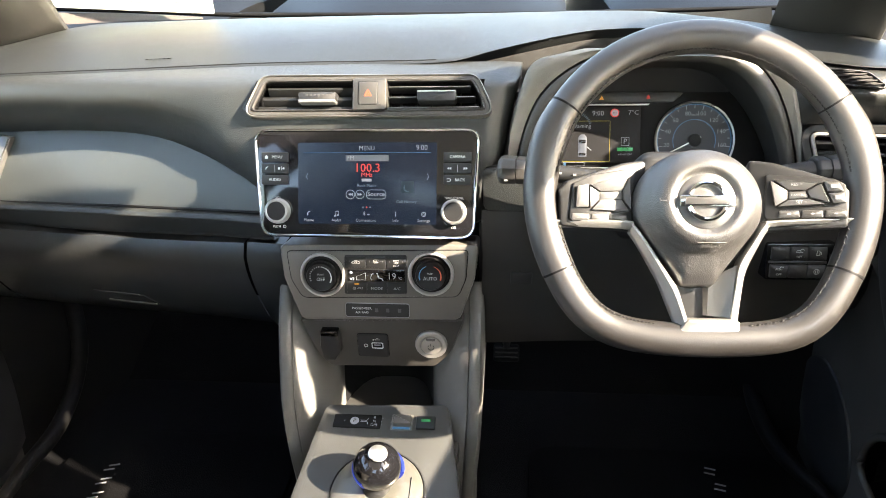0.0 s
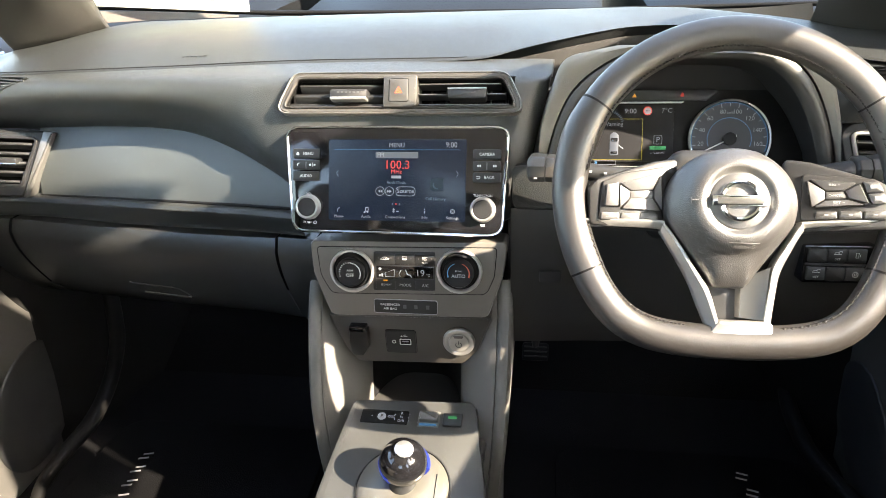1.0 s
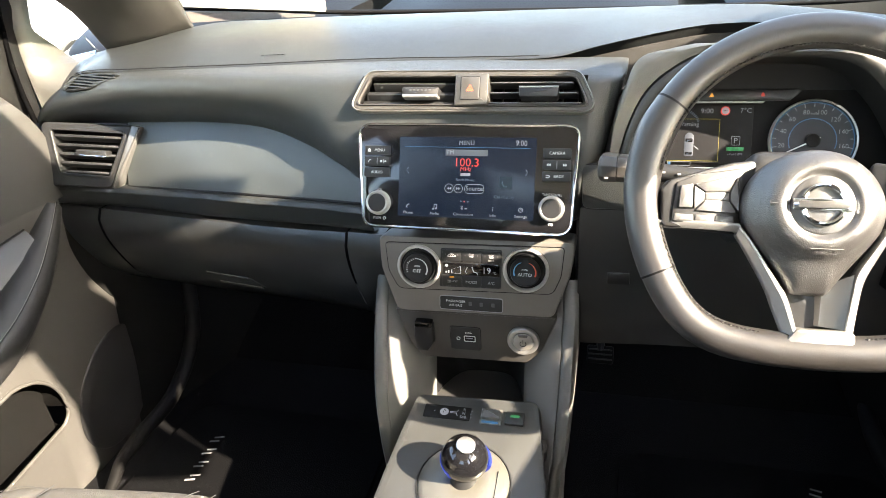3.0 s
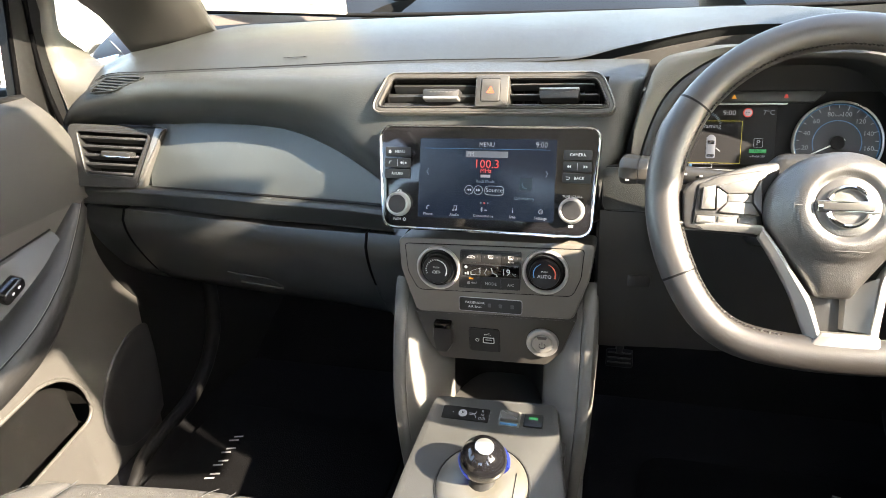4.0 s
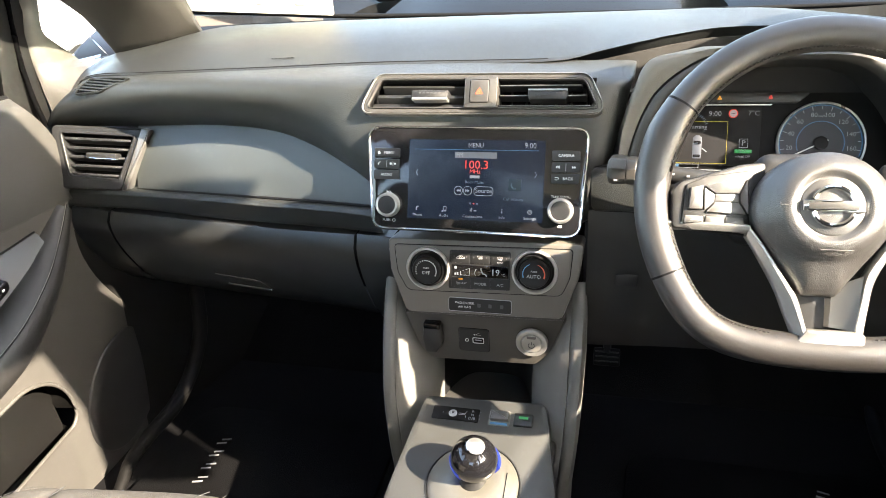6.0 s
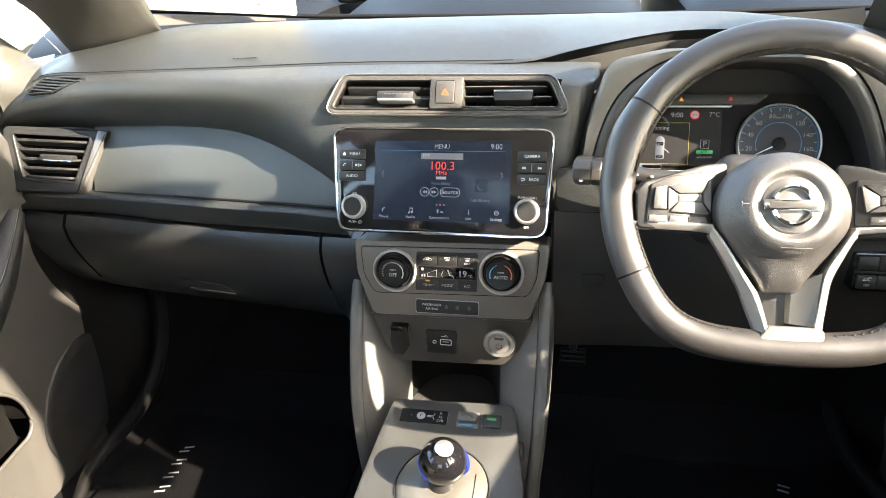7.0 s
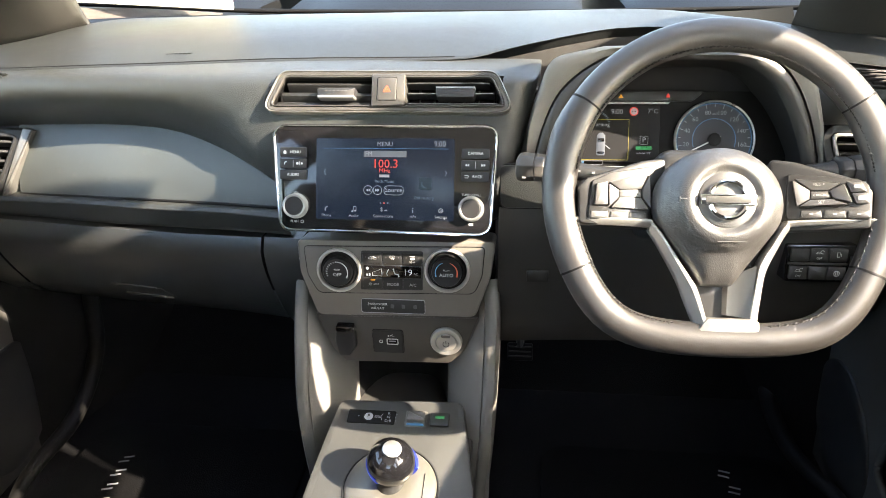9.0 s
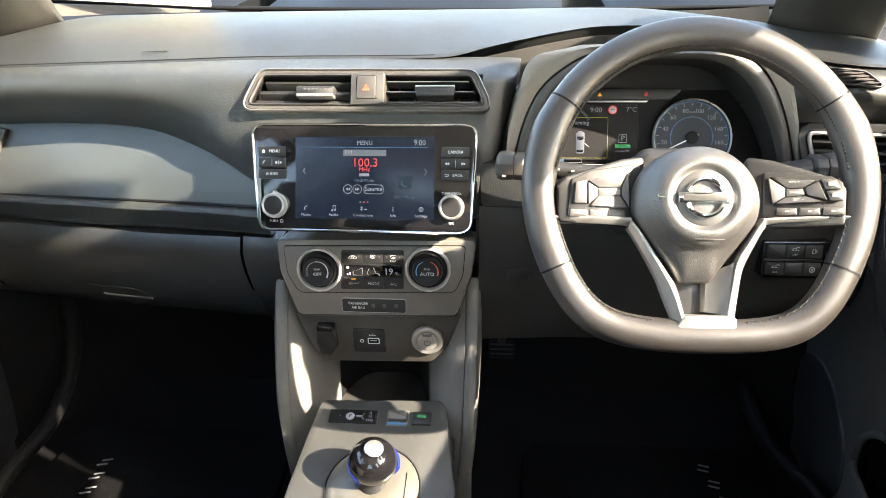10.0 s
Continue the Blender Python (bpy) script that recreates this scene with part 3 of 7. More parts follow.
part("corner_trim", thick(grid([[(0.440, 0.398, 0.779), (0.500, 0.392, 0.773), (0.550, 0.386, 0.767), (0.600, 0.376, 0.760)], [(0.440, 0.400, 0.7815), (0.500, 0.394, 0.7830), (0.550, 0.389, 0.7860), (0.592, 0.381, 0.7895)]]), 0.002), HARD, dashboard, "dark grey corner trim below the windscreen")
# side air vents
LV = pose(-0.66, 0.098, 0.607, 0, 0, 10) @ plane_frame((0, 0, 0), 14)
vent_l = thing("side_air_vent", (-0.66, 0.10, 0.55), "black louvred side air vent with a satin inner edge", "air vent", "side air vents")
o4 = rounded([(-0.076, -0.047), (0.037, -0.054), (0.086, 0.046), (-0.074, 0.058)], [0.012, 0.012, 0.006, 0.012], 6)
i4 = rounded([(-0.048, -0.026), (0.034, -0.035), (0.068, 0.034), (-0.056, 0.045)], [0.008, 0.006, 0.004, 0.004], 6)
part("frame", frame_plate(o4, i4, -0.045, 0.004, LV, 0.003), HARD, vent_l, "dark satin frame")
part("inner_lip", frame_plate(offset(i4, -0.004), offset(i4, 0.0005), 0.002, 0.0055, LV, 0.001), HARD, vent_l)
part("satin_edge", plate(rounded([(0.037, -0.0545), (0.0475, -0.0545), (0.099, 0.043), (0.083, 0.047)], [0.004, 0.003, 0.002, 0.004], 4), -0.03, 0.0085, LV, 0.003), VENTS, vent_l, "satin silver edge")
part("cavity", plate(offset(i4, -0.004), -0.045, -0.040, LV), DEEP, vent_l)
for k in range(5):
    y = 0.029 - 0.0145 * k
    x0, x1 = -0.0545 + 0.0016 * k, 0.064 - 0.0068 * k
    part("slat", plate(rect(x1 - x0, 0.0048, 0.001), -0.018, 0.008, LV @ pose((x0 + x1) / 2, y, -0.008, -16, 0, -4.5), 0.0012), HARD, vent_l)
tabp = part("tab", plate(rect(0.052, 0.0105, 0.003), -0.010, 0.007, LV @ pose(0.009, 0.0040, 0, 0, 0, -5), 0.002), HARD, vent_l, "louvre tab")
part("tab_edge", plate(rect(0.046, 0.0035, 0.001, 0.003, -0.0045), -0.002, 0.0085, LV @ pose(0.009, 0.0040, 0, 0, 0, -5), 0.001), CHROME, tabp, "bright tab edge")

RV = pose(0.65, 0.098, 0.607, 0, 0, -10) @ plane_frame((0, 0, 0), 14)
vent_r = thing("side_air_vent", (0.65, 0.10, 0.55), "black louvred side air vent with a bright outline", "air vent", "side air vents")
o5 = rounded([(-0.050, -0.046), (0.085, -0.046), (0.085, 0.046), (-0.077, 0.046)], [0.010, 0.010, 0.010, 0.010], 6)
part("outline", frame_plate(o5, offset(o5, 0.005), -0.03, 0.006, RV, 0.002), RINGB, vent_r, "bright outline")
part("cavity", plate(offset(o5, 0.002), -0.045, -0.040, RV), DEEP, vent_r)
part("outer_frame", frame_plate(offset(o5, -0.012), o5, -0.03, 0.002, RV, 0.002), HARD, vent_r)
for k in range(6):
    y = 0.031 - 0.0135 * k
    x0 = -0.066 + 0.0042 * k
    part("slat", plate(rect(0.078 - x0, 0.0048, 0.001), -0.018, 0.008, RV @ pose((0.078 + x0) / 2, y, -0.008, -16, 0, 0), 0.0012), HARD, vent_r)
# leaf-shaped demister outlets at the ends of the dashboard
for s in (-1, 1):
    TV = pose(s * 0.60, 0.0950, 0.7375, 0, 0, s * 6) @ plane_frame((0, 0, 0), 26)
    dem = thing("demister_outlet", (s * 0.60, 0.10, 0.72), "leaf-shaped demister outlet in the dashboard", "air vent", "demister outlets")
    o6 = rounded([(s * -0.060, 0.0030), (s * -0.002, 0.0012), (s * 0.024, -0.003), (s * 0.052, -0.0265), (s * -0.020, -0.0190)], [0.003, 0.03, 0.02, 0.005, 0.03], 6)
    if s < 0:
        o6 = rounded([(0.046, 0.0022), (0.002, 0.0026), (-0.036, 0.0012), (-0.073, -0.0270), (-0.016, -0.0225)], [0.003, 0.03, 0.02, 0.004, 0.03], 6)
    part("rim", frame_plate(o6, offset(o6, 0.0024), -0.03, 0.0015, TV, 0.001), DASH, dem)
    part("cavity", plate(offset(o6, 0.0020), -0.004, -0.0010, TV), DEEP, dem)
    for k in range(5):
        y = -0.0020 - 0.0047 * k
        lo, hi = (-0.044 + 0.014 * k, 0.014 + 0.0062 * k) if s > 0 else (-0.034 + 0.013 * k, 0.036 + 0.0075 * k)
        # slat colour carries the light: paler as sunlit on the left, black right
        part("slat", plate(rect(hi - lo, 0.0020, 0, s * (lo + hi) / 2, y), -0.002, 0.0012, TV @ pose(0, 0, 0, 0, 0, s * 3), 0.0004), DASHF if s < 0 else DEEP, dem)
# embossed marking on the passenger's pad
part("embossed_mark", merge(*[block(0.0040, 0.0034, 0.0010, (-0.327 + 0.0060 * k, 0.1165 + 0.0008 * k, 0.7605 + 0.0001 * k), 0.0003) for k in range(6)]), DEEP, dashboard, "small embossed marking")
part("fuse_cover", block(0.029, 0.004, 0.017, (0.194, 0.0005, 0.487), 0.002), HARD, dashboard, "small square cover")
# kick panels beside the footwells
for s in (-1, 1):
    plan = curve2([(0.775, 0.10), (0.745, 0.19), (0.70, 0.27), (0.63, 0.38), (0.52, 0.52)], 5)
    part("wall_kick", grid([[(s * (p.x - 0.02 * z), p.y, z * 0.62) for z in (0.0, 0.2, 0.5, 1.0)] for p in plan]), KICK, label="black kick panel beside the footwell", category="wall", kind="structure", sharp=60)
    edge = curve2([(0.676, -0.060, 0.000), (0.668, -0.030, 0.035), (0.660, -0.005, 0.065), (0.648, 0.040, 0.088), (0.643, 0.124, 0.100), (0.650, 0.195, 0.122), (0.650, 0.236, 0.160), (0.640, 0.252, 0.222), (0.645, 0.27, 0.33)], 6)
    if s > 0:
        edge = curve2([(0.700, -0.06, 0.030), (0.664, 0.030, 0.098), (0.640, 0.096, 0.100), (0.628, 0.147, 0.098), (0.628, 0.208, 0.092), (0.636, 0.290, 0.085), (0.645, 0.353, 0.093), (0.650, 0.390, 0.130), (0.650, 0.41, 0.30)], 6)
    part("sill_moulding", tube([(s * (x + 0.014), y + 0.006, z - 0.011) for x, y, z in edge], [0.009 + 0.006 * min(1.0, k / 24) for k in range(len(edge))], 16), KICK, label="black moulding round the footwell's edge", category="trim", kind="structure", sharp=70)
    part("wall_outer", block(0.04, 0.45, 0.80, (s * 0.83, 0.46, 0.28), 0.01), HARD, label="dark side of the body outside the door", category="wall", kind="structure")

pedal = thing("brake_pedal", (0.175, 0.34, 0.05), "black ribbed brake pedal in the driver's footwell", "pedal")
PDF = plane_frame((0.176, 0.33, 0.160), 35)
part("pad", plate(rect(0.050, 0.034, 0.005), -0.008, 0.004, PDF, 0.002), DEEP, pedal)
for k in range(3):
    part("rib", plate(rect(0.044, 0.003, 0.001, 0, -0.009 + 0.009 * k), 0.003, 0.006, PDF, 0.0008), LOWBLACK, pedal)
part("arm", tube([(0.176, 0.335, 0.165), (0.176, 0.40, 0.28), (0.18, 0.42, 0.45)], 0.008, 8), LOWBLACK, pedal)


SATIN = material("satin_metal_paint", (0.33, 0.325, 0.31), 0.36, metal=0.75, vary=0.05)
HAZB = material("satin_grey_block", (0.066, 0.064, 0.059), 0.35, metal=0.5, vary=0.06)
CLIM = material("climate_panel_plastic", (0.110, 0.101, 0.089), 0.38, grain=0.15, grain_size=0.001, vary=0.08)
KNOB = material("knob_cap_plastic", (0.010, 0.010, 0.0105), 0.5, spec=0.3, vary=0.08)
DIMINK = material("print_dim_grey", (0.06, 0.06, 0.062), 0.6, vary=0.03)
PRINTD = material("print_mid_grey", (0.32, 0.32, 0.32), 0.6, vary=0.03)
PRINT = material("print_pale_grey", (0.52, 0.52, 0.51), 0.6, vary=0.03)
# ---- infotainment unit ----
SF = plane_frame((0, -0.021, 0.6265), 21)
unit = thing("infotainment_unit", (0, -0.021, 0.56), "gloss black touchscreen unit with a chrome surround", "touchscreen")
edge = [(-0.1352, -0.0680), (0.1345, -0.0692), (0.1425, 0.0672), (-0.1456, 0.0668)]
outer = rounded(edge, 0.020, 8)
part("housing", plate(offset(outer, 0.003), -0.05, -0.004, SF), DEEP, unit)
part("surround", frame_plate(outer, offset(outer, 0.0036), -0.008, 0.0018, SF, 0.0012), CHROME, unit, "polished chrome surround")
glass = part("front_glass", plate(offset(outer, 0.0036), -0.006, 0.0004, SF, 0.0003), PIANO, unit, "gloss black front")
screen = part("screen", plate(rect(0.1745, 0.1015, 0.001, 0.0002, -0.0008), 0.0, 0.0008, SF, 0.0001), LCD_BLUE, unit, "lit screen showing the radio menu")


def on_screen(name, bm, m):
    return part(name, bm, m, screen)


def word(words, size, x, y, m=None, z=0.0009, squeeze=1.0):
    part("writing", lettering(words, size, SF, x, y, z, squeeze), m or LCD_WHITE, screen)


def bar(w, h, x, y, m, r=0.0, f=SF, parent=None, z=0.0009, name="bar"):
    return part(name, plate(rect(w, h, r, x, y) if r else rect(w, h, 0, x, y), z - 0.0004, z, f, 0.00005), m, parent or screen)


word("MENU", 0.0080, 0.0003, 0.0425, squeeze=0.90)
word("9:00", 0.0100, 0.0690, 0.0430, squeeze=0.86)
bar(0.160, 0.0005, 0.0, 0.0372, LCD_CYAN)
bar(0.054, 0.0078, 0.0005, 0.0305, LCD_GREY)
word("FM", 0.0075, -0.0200, 0.0305, z=0.0012)
word("100.3", 0.0150, 0.0010, 0.0180, LCD_RED)
word("MHz", 0.0075, 0.0002, 0.0098, LCD_RED)
bar(0.0125, 0.0035, 0.0, 0.0033, LCD_WHITE)
word("Rock Music", 0.0052, 0.0, -0.0035, LCD_DIM)
for x in (-0.0205, -0.0085):
    on_screen("skip_key", frame_plate(ring(0.0058, 20, x, -0.0145), ring(0.0052, 20, x, -0.0145), 0.0006, 0.001, SF, 0.0001), LCD_WHITE)
    d = -1 if x < -0.015 else 1
    for k in (0, 1):
        on_screen("arrow", plate([Vector((x + d * (k * 0.0028 - 0.0030), -0.0165)), Vector((x + d * (k * 0.0028 - 0.0002), -0.0145)), Vector((x + d * (k * 0.0028 - 0.0030), -0.0125))], 0.0006, 0.001, SF, 0.00002), LCD_WHITE)
on_screen("source_key", frame_plate(rect(0.025, 0.0118, 0.0056, 0.0120, -0.0145), rect(0.0238, 0.0106, 0.005, 0.0120, -0.0145), 0.0006, 0.001, SF, 0.0001), LCD_WHITE)
word("Source", 0.0078, 0.0120, -0.0142)
for x, m in ((-0.0045, LCD_DIM), (0.0, LCD_RED), (0.0045, LCD_DIM)):
    on_screen("page_dot", plate(ring(0.0011, 10, x, -0.0305), 0.0006, 0.001, SF, 0.00002), m)
for d in (-1, 1):
    on_screen("page_arrow", tube([SF @ Vector((0.0005 + d * 0.0750, 0.0115, 0.001)), SF @ Vector((0.0005 + d * 0.0775, 0.0075, 0.001)), SF @ Vector((0.0005 + d * 0.0750, 0.0035, 0.001))], 0.0003, 5), LCD_WHITE)
for x, name in ((-0.0735, "Phone"), (-0.0385, "Audio"), (-0.0010, "Connections"), (0.0365, "Info"), (0.0715, "Settings")):
    word(name, 0.0050, x, -0.0468)
# small pictures over the menu words
hs = [SF @ Vector((-0.0735 + 0.0028 * math.cos(a) + 0.001, -0.0390 + 0.0028 * math.sin(a), 0.001)) for a in [radians(80 + 20 * k) for k in range(8)]]
on_screen("phone_icon", tube(hs, 0.0006, 5), LCD_WHITE)
on_screen("note_icon", merge(plate(ring(0.0013, 8, -0.0402, -0.0412), 0.0006, 0.001, SF, 0.00002), plate(ring(0.0013, 8, -0.0366, -0.0405), 0.0006, 0.001, SF, 0.00002),
          plate(rect(0.0006, 0.0055, 0, -0.0391, -0.0385), 0.0006, 0.001, SF, 0.00002), plate(rect(0.0006, 0.0055, 0, -0.0355, -0.0378), 0.0006, 0.001, SF, 0.00002), plate(rect(0.0042, 0.0009, 0, -0.0373, -0.0355), 0.0006, 0.001, SF, 0.00002)), LCD_WHITE)
on_screen("link_icon", tube([SF @ Vector((-0.0030 + a, -0.0385 + b, 0.001)) for a, b in ((-0.0014, -0.0014), (0.0014, 0.0014), (0, 0.0028), (0, -0.0028), (0.0014, -0.0014), (-0.0014, 0.0014))], 0.0003, 5), LCD_WHITE)
bar(0.0032, 0.0014, 0.0022, -0.0395, LCD_WHITE)
on_screen("info_icon", merge(plate(rect(0.0009, 0.0036, 0, 0.0365, -0.0398), 0.0006, 0.001, SF, 0.00002), plate(ring(0.0006, 8, 0.0365, -0.0366), 0.0006, 0.001, SF, 0.00002)), LCD_WHITE)
on_screen("gear_icon", merge(frame_plate(ring(0.0030, 16, 0.0715, -0.0388), ring(0.0022, 16, 0.0715, -0.0388), 0.0006, 0.001, SF, 0.0001), frame_plate(ring(0.0013, 12, 0.0715, -0.0388), ring(0.0008, 12, 0.0715, -0.0388), 0.0006, 0.001, SF, 0.00005)), LCD_WHITE)
bar(0.0158, 0.0150, 0.0515, -0.0055, LCD_TILE, 0.001, z=0.0011, name="tile")
hs = [SF @ Vector((0.0515 + 0.0045 * math.cos(a), -0.0060 + 0.0045 * math.sin(a), 0.0014)) for a in [radians(150 + 20 * k) for k in range(8)]]
on_screen("call_icon", tube(hs, 0.0008, 5), LCD_DIM)
word("Call History", 0.0052, 0.0500, -0.0235, LCD_DIM)

for s in (-1, 1):
    cx = -0.1165 if s < 0 else 0.1133
    for k, y in enumerate((0.0317, 0.0176, 0.0035)):
        b = part("button", plate(rect(0.0345, 0.0122, 0.0018, cx, y), -0.001, 0.0030, SF, 0.0008), HARD, unit)
        if k == 1:
            part("gap_line", plate(rect(0.0006, 0.009, 0, cx, y), 0.0028, 0.0032, SF, 0.00005), GREYINK, b)
            if s > 0:
                for d in (-1, 1):
                    for j in (0, 1):
                        part("arrow", plate([Vector((cx + d * (0.0075 + j * 0.0026), y + 0.0019)), Vector((cx + d * (0.0075 + j * 0.0026), y - 0.0019)), Vector((cx + d * (0.0099 + j * 0.0026), y))], 0.0028, 0.0033, SF, 0.00002), PRINT, b)
            else:
                part("phone_mark", tube([SF @ Vector((cx - 0.0085 + 0.003 * math.cos(a), y - 0.001 + 0.003 * math.sin(a), 0.0032)) for a in [radians(90 + 20 * i) for i in range(6)]], 0.0005, 5), PRINT, b)
                part("mode_mark", merge(plate(ring(0.0016, 10, cx + 0.0055, y), 0.0028, 0.0033, SF, 0.00002), plate(rect(0.0005, 0.005, 0, cx + 0.0085, y), 0.0028, 0.0033, SF, 0.00002), plate(ring(0.0013, 10, cx + 0.0112, y), 0.0028, 0.0033, SF, 0.00002)), PRINT, b)
        else:
            text = {(-1, 0): "MENU", (-1, 2): "AUDIO", (1, 0): "CAMERA", (1, 2): "BACK"}[(s, k)]
            part("writing", lettering(text, 0.0052, SF, cx + (0.003 if text in ("MENU", "BACK") else 0), y, 0.0031, 0.95), PRINT, b)
            if text == "MENU":
                part("home_mark", plate([Vector((cx - 0.0125, y - 0.002)), Vector((cx - 0.0090, y - 0.002)), Vector((cx - 0.0090, y + 0.0006)), Vector((cx - 0.01075, y + 0.0024)), Vector((cx - 0.0125, y + 0.0006))], 0.0028, 0.0033, SF, 0.00002), PRINT, b)
            if text == "BACK":
                part("back_mark", tube([SF @ Vector((cx - 0.011 + a, y + c, 0.0032)) for a, c in ((-0.002, 0.0014), (0.002, 0.0014), (0.0028, 0.0), (0.002, -0.0016), (-0.0018, -0.0016))], 0.0004, 5), PRINT, b)
    kx, ky = (-0.1130 if s < 0 else 0.1091), -0.0357
    kf = SF @ Matrix.Translation((kx, ky, 0))
    knob = part("knob", turned([(0.0160, 0.0), (0.0160, 0.0026), (0.0152, 0.0036), (0.0152, 0.0085), (0.0144, 0.0102), (0.0126, 0.0106), (0.0118, 0.0098), (0.0118, 0.007)], kf, 40), SATIN, unit, "bright metal ring of a rotary knob")
    part("knob_cap", turned([(0.0118, 0.006), (0.0117, 0.0098), (0.0108, 0.0104), (0.0, 0.0100)], kf, 40), KNOB, knob, "dark grey knob cap")
    part("writing", lettering("VOL" if s < 0 else "TUNE·SCROLL", 0.0042, SF, kx, -0.0188, 0.0005, 0.90), PRINT, unit)
    part("writing", lettering("PUSH" if s < 0 else "OK", 0.0044, SF, kx - (0.002 if s < 0 else 0), -0.0553, 0.0005), PRINT, unit)
    if s < 0:
        part("power_mark", frame_plate(ring(0.0021, 14, kx + 0.0080, -0.0553), ring(0.0015, 14, kx + 0.0080, -0.0553), 0.0002, 0.0006, SF, 0.0001), PRINT, unit)

# ---- centre air vents ----
vent = thing("centre_air_vent", (0, 0.018, 0.70), "black twin air vent with a satin frame and a hazard switch", "air vent")
vo = rounded([(-0.1600, -0.0285), (0.1615, -0.0290), (0.1370, 0.0242), (-0.1350, 0.0258)], [0.015, 0.015, 0.020, 0.020], 10)
vi = offset(vo, 0.0095)
v1, v2 = offset(vo, 0.0022), offset(vo, 0.0076)
part("bright_edge", frame_plate(vo, v1, -0.012, 0.0035, VENT_F, 0.0012), VENTS, vent, "satin outer edge")
part("frame", frame_plate(v1, v2, -0.012, 0.0022, VENT_F, 0.001), GREYD, vent, "dark frame")
part("inner_edge", frame_plate(v2, vi, -0.012, 0.0040, VENT_F, 0.0012), GREYD, vent, "grey inner edge")
part("cavity", plate(offset(vo, 0.006), -0.060, -0.050, VENT_F), DEEP, vent)
cav = grid([[(*p, -0.002) for p in vi], [(*p, -0.055) for p in vi]], loop=True)
cav.transform(VENT_F)
part("duct_wall", cav, DEEP, vent)
for x0, x1 in ((-0.140, -0.018), (0.026, 0.140)):
    for k in range(3):
        y = 0.0085 - k * 0.0128
        shrink = 0.012 - 0.006 * k
        a, b = (x0 + shrink, x1) if x0 < 0 else (x0, x1 - shrink)
        if x0 < 0:   # the passenger's side is turned half shut
            part("slat", plate(rect(b - a, 0.0040 + 0.0022 * k, 0.0012), -0.014, 0.002, VENT_F @ Matrix.Translation(((a + b) / 2, y, -0.006)) @ pose(0, 0, 0, -34, 0, -0.4), 0.001), HARD, vent)
        else:
            sl = part("slat", plate(rect(b - a, 0.0020, 0.0004), -0.022, 0.002, VENT_F @ Matrix.Translation(((a + b) / 2, y + 0.001, -0.004)), 0.0005), HARD, vent)
            part("slat_edge", plate(rect(b - a - 0.003, 0.0011, 0.0003), -0.001, 0.0026, VENT_F @ Matrix.Translation(((a + b) / 2, y + 0.0012, -0.004)), 0.0003), VENTS, sl, "satin front edge")
    for k in range(6):
        x = x0 + 0.012 + k * 0.019
        part("vane", plate(rect(0.0014, 0.034, 0, x, -0.002), -0.040, -0.030, VENT_F, 0.0003), HARD, vent)
for x, m in ((-0.0610, LOWBLACK), (0.0875, HARD)):
    tf = VENT_F @ Matrix.Translation((x, -0.0045, 0))
    tab = part("tab", plate(rounded([(-0.0230, -0.0065), (0.0230, -0.0065), (0.0245, 0.0065), (-0.0245, 0.0065)], 0.003, 4), -0.012, 0.0080, tf, 0.0025), m, vent, "sliding louvre tab")
    if x < 0:
        part("tab_edge", plate(rounded([(-0.0228, -0.0072), (0.0228, -0.0072), (0.0236, -0.0032), (-0.0236, -0.0032)], 0.0015, 3), -0.004, 0.0092, tf, 0.0016), SATIN, tab, "bright lower edge")
        for j in range(6):
            part("mark", plate(rect(0.0030, 0.0016, 0, -0.0125 + j * 0.005, 0.0022), 0.0077, 0.0082, tf, 0.0001), DIMINK, tab)
    else:
        part("tab_edge", plate(rounded([(-0.0238, 0.0046), (0.0238, 0.0046), (0.0242, 0.0068), (-0.0242, 0.0068)], 0.001, 3), -0.004, 0.0088, tf, 0.0009), SATIN, tab, "bright upper edge")
hz = VENT_F @ Matrix.Translation((0.0045, -0.001, 0))
switch = part("switch_block", plate(rect(0.0425, 0.0400, 0.003), -0.03, 0.0070, hz, 0.0025), HAZB, vent, "satin silver block")
part("key_gap", frame_plate(rect(0.0250, 0.0296, 0.003, -0.0015, 0.001), rect(0.0238, 0.0284, 0.0026, -0.0015, 0.001), 0.0055, 0.0074, hz, 0.0002), DEEP, vent)
key = part("hazard_key", plate(rect(0.0236, 0.0282, 0.0026, -0.0015, 0.001), 0.004, 0.0082, hz, 0.001), GREYD, vent, "grey hazard warning switch")
REDINK = material("red_print", (0.75, 0.07, 0.03), 0.5, vary=0.03)
part("triangle", frame_plate([Vector((-0.0062, -0.0030)), Vector((0.0032, -0.0030)), Vector((-0.0015, 0.0052))], [Vector((-0.0043, -0.0019)), Vector((0.0013, -0.0019)), Vector((-0.0015, 0.0030))], 0.0080, 0.0085, hz, 0.0001), REDINK, key)
part("triangle_core", plate([Vector((-0.0030, -0.0013)), Vector((0.0, -0.0013)), Vector((-0.0015, 0.0015))], 0.0080, 0.0085, hz, 0.0001), REDINK, key)

# ---- climate control panel ----
HF = plane_frame((0, -0.020, 0.505), 8)
climate = thing("climate_panel", (0, -0.02, 0.44), "grey climate control panel with two rotary knobs", "climate control")
co = rounded([(-0.1015, -0.0720), (0.1135, -0.0680), (0.1335, -0.010), (0.1395, 0.0365), (-0.1250, 0.0338), (-0.1225, -0.012)], [0.012, 0.012, 0.03, 0.008, 0.008, 0.03], 6)
part("panel", plate(co, -0.05, 0.0, HF, 0.003), CLIM, climate)
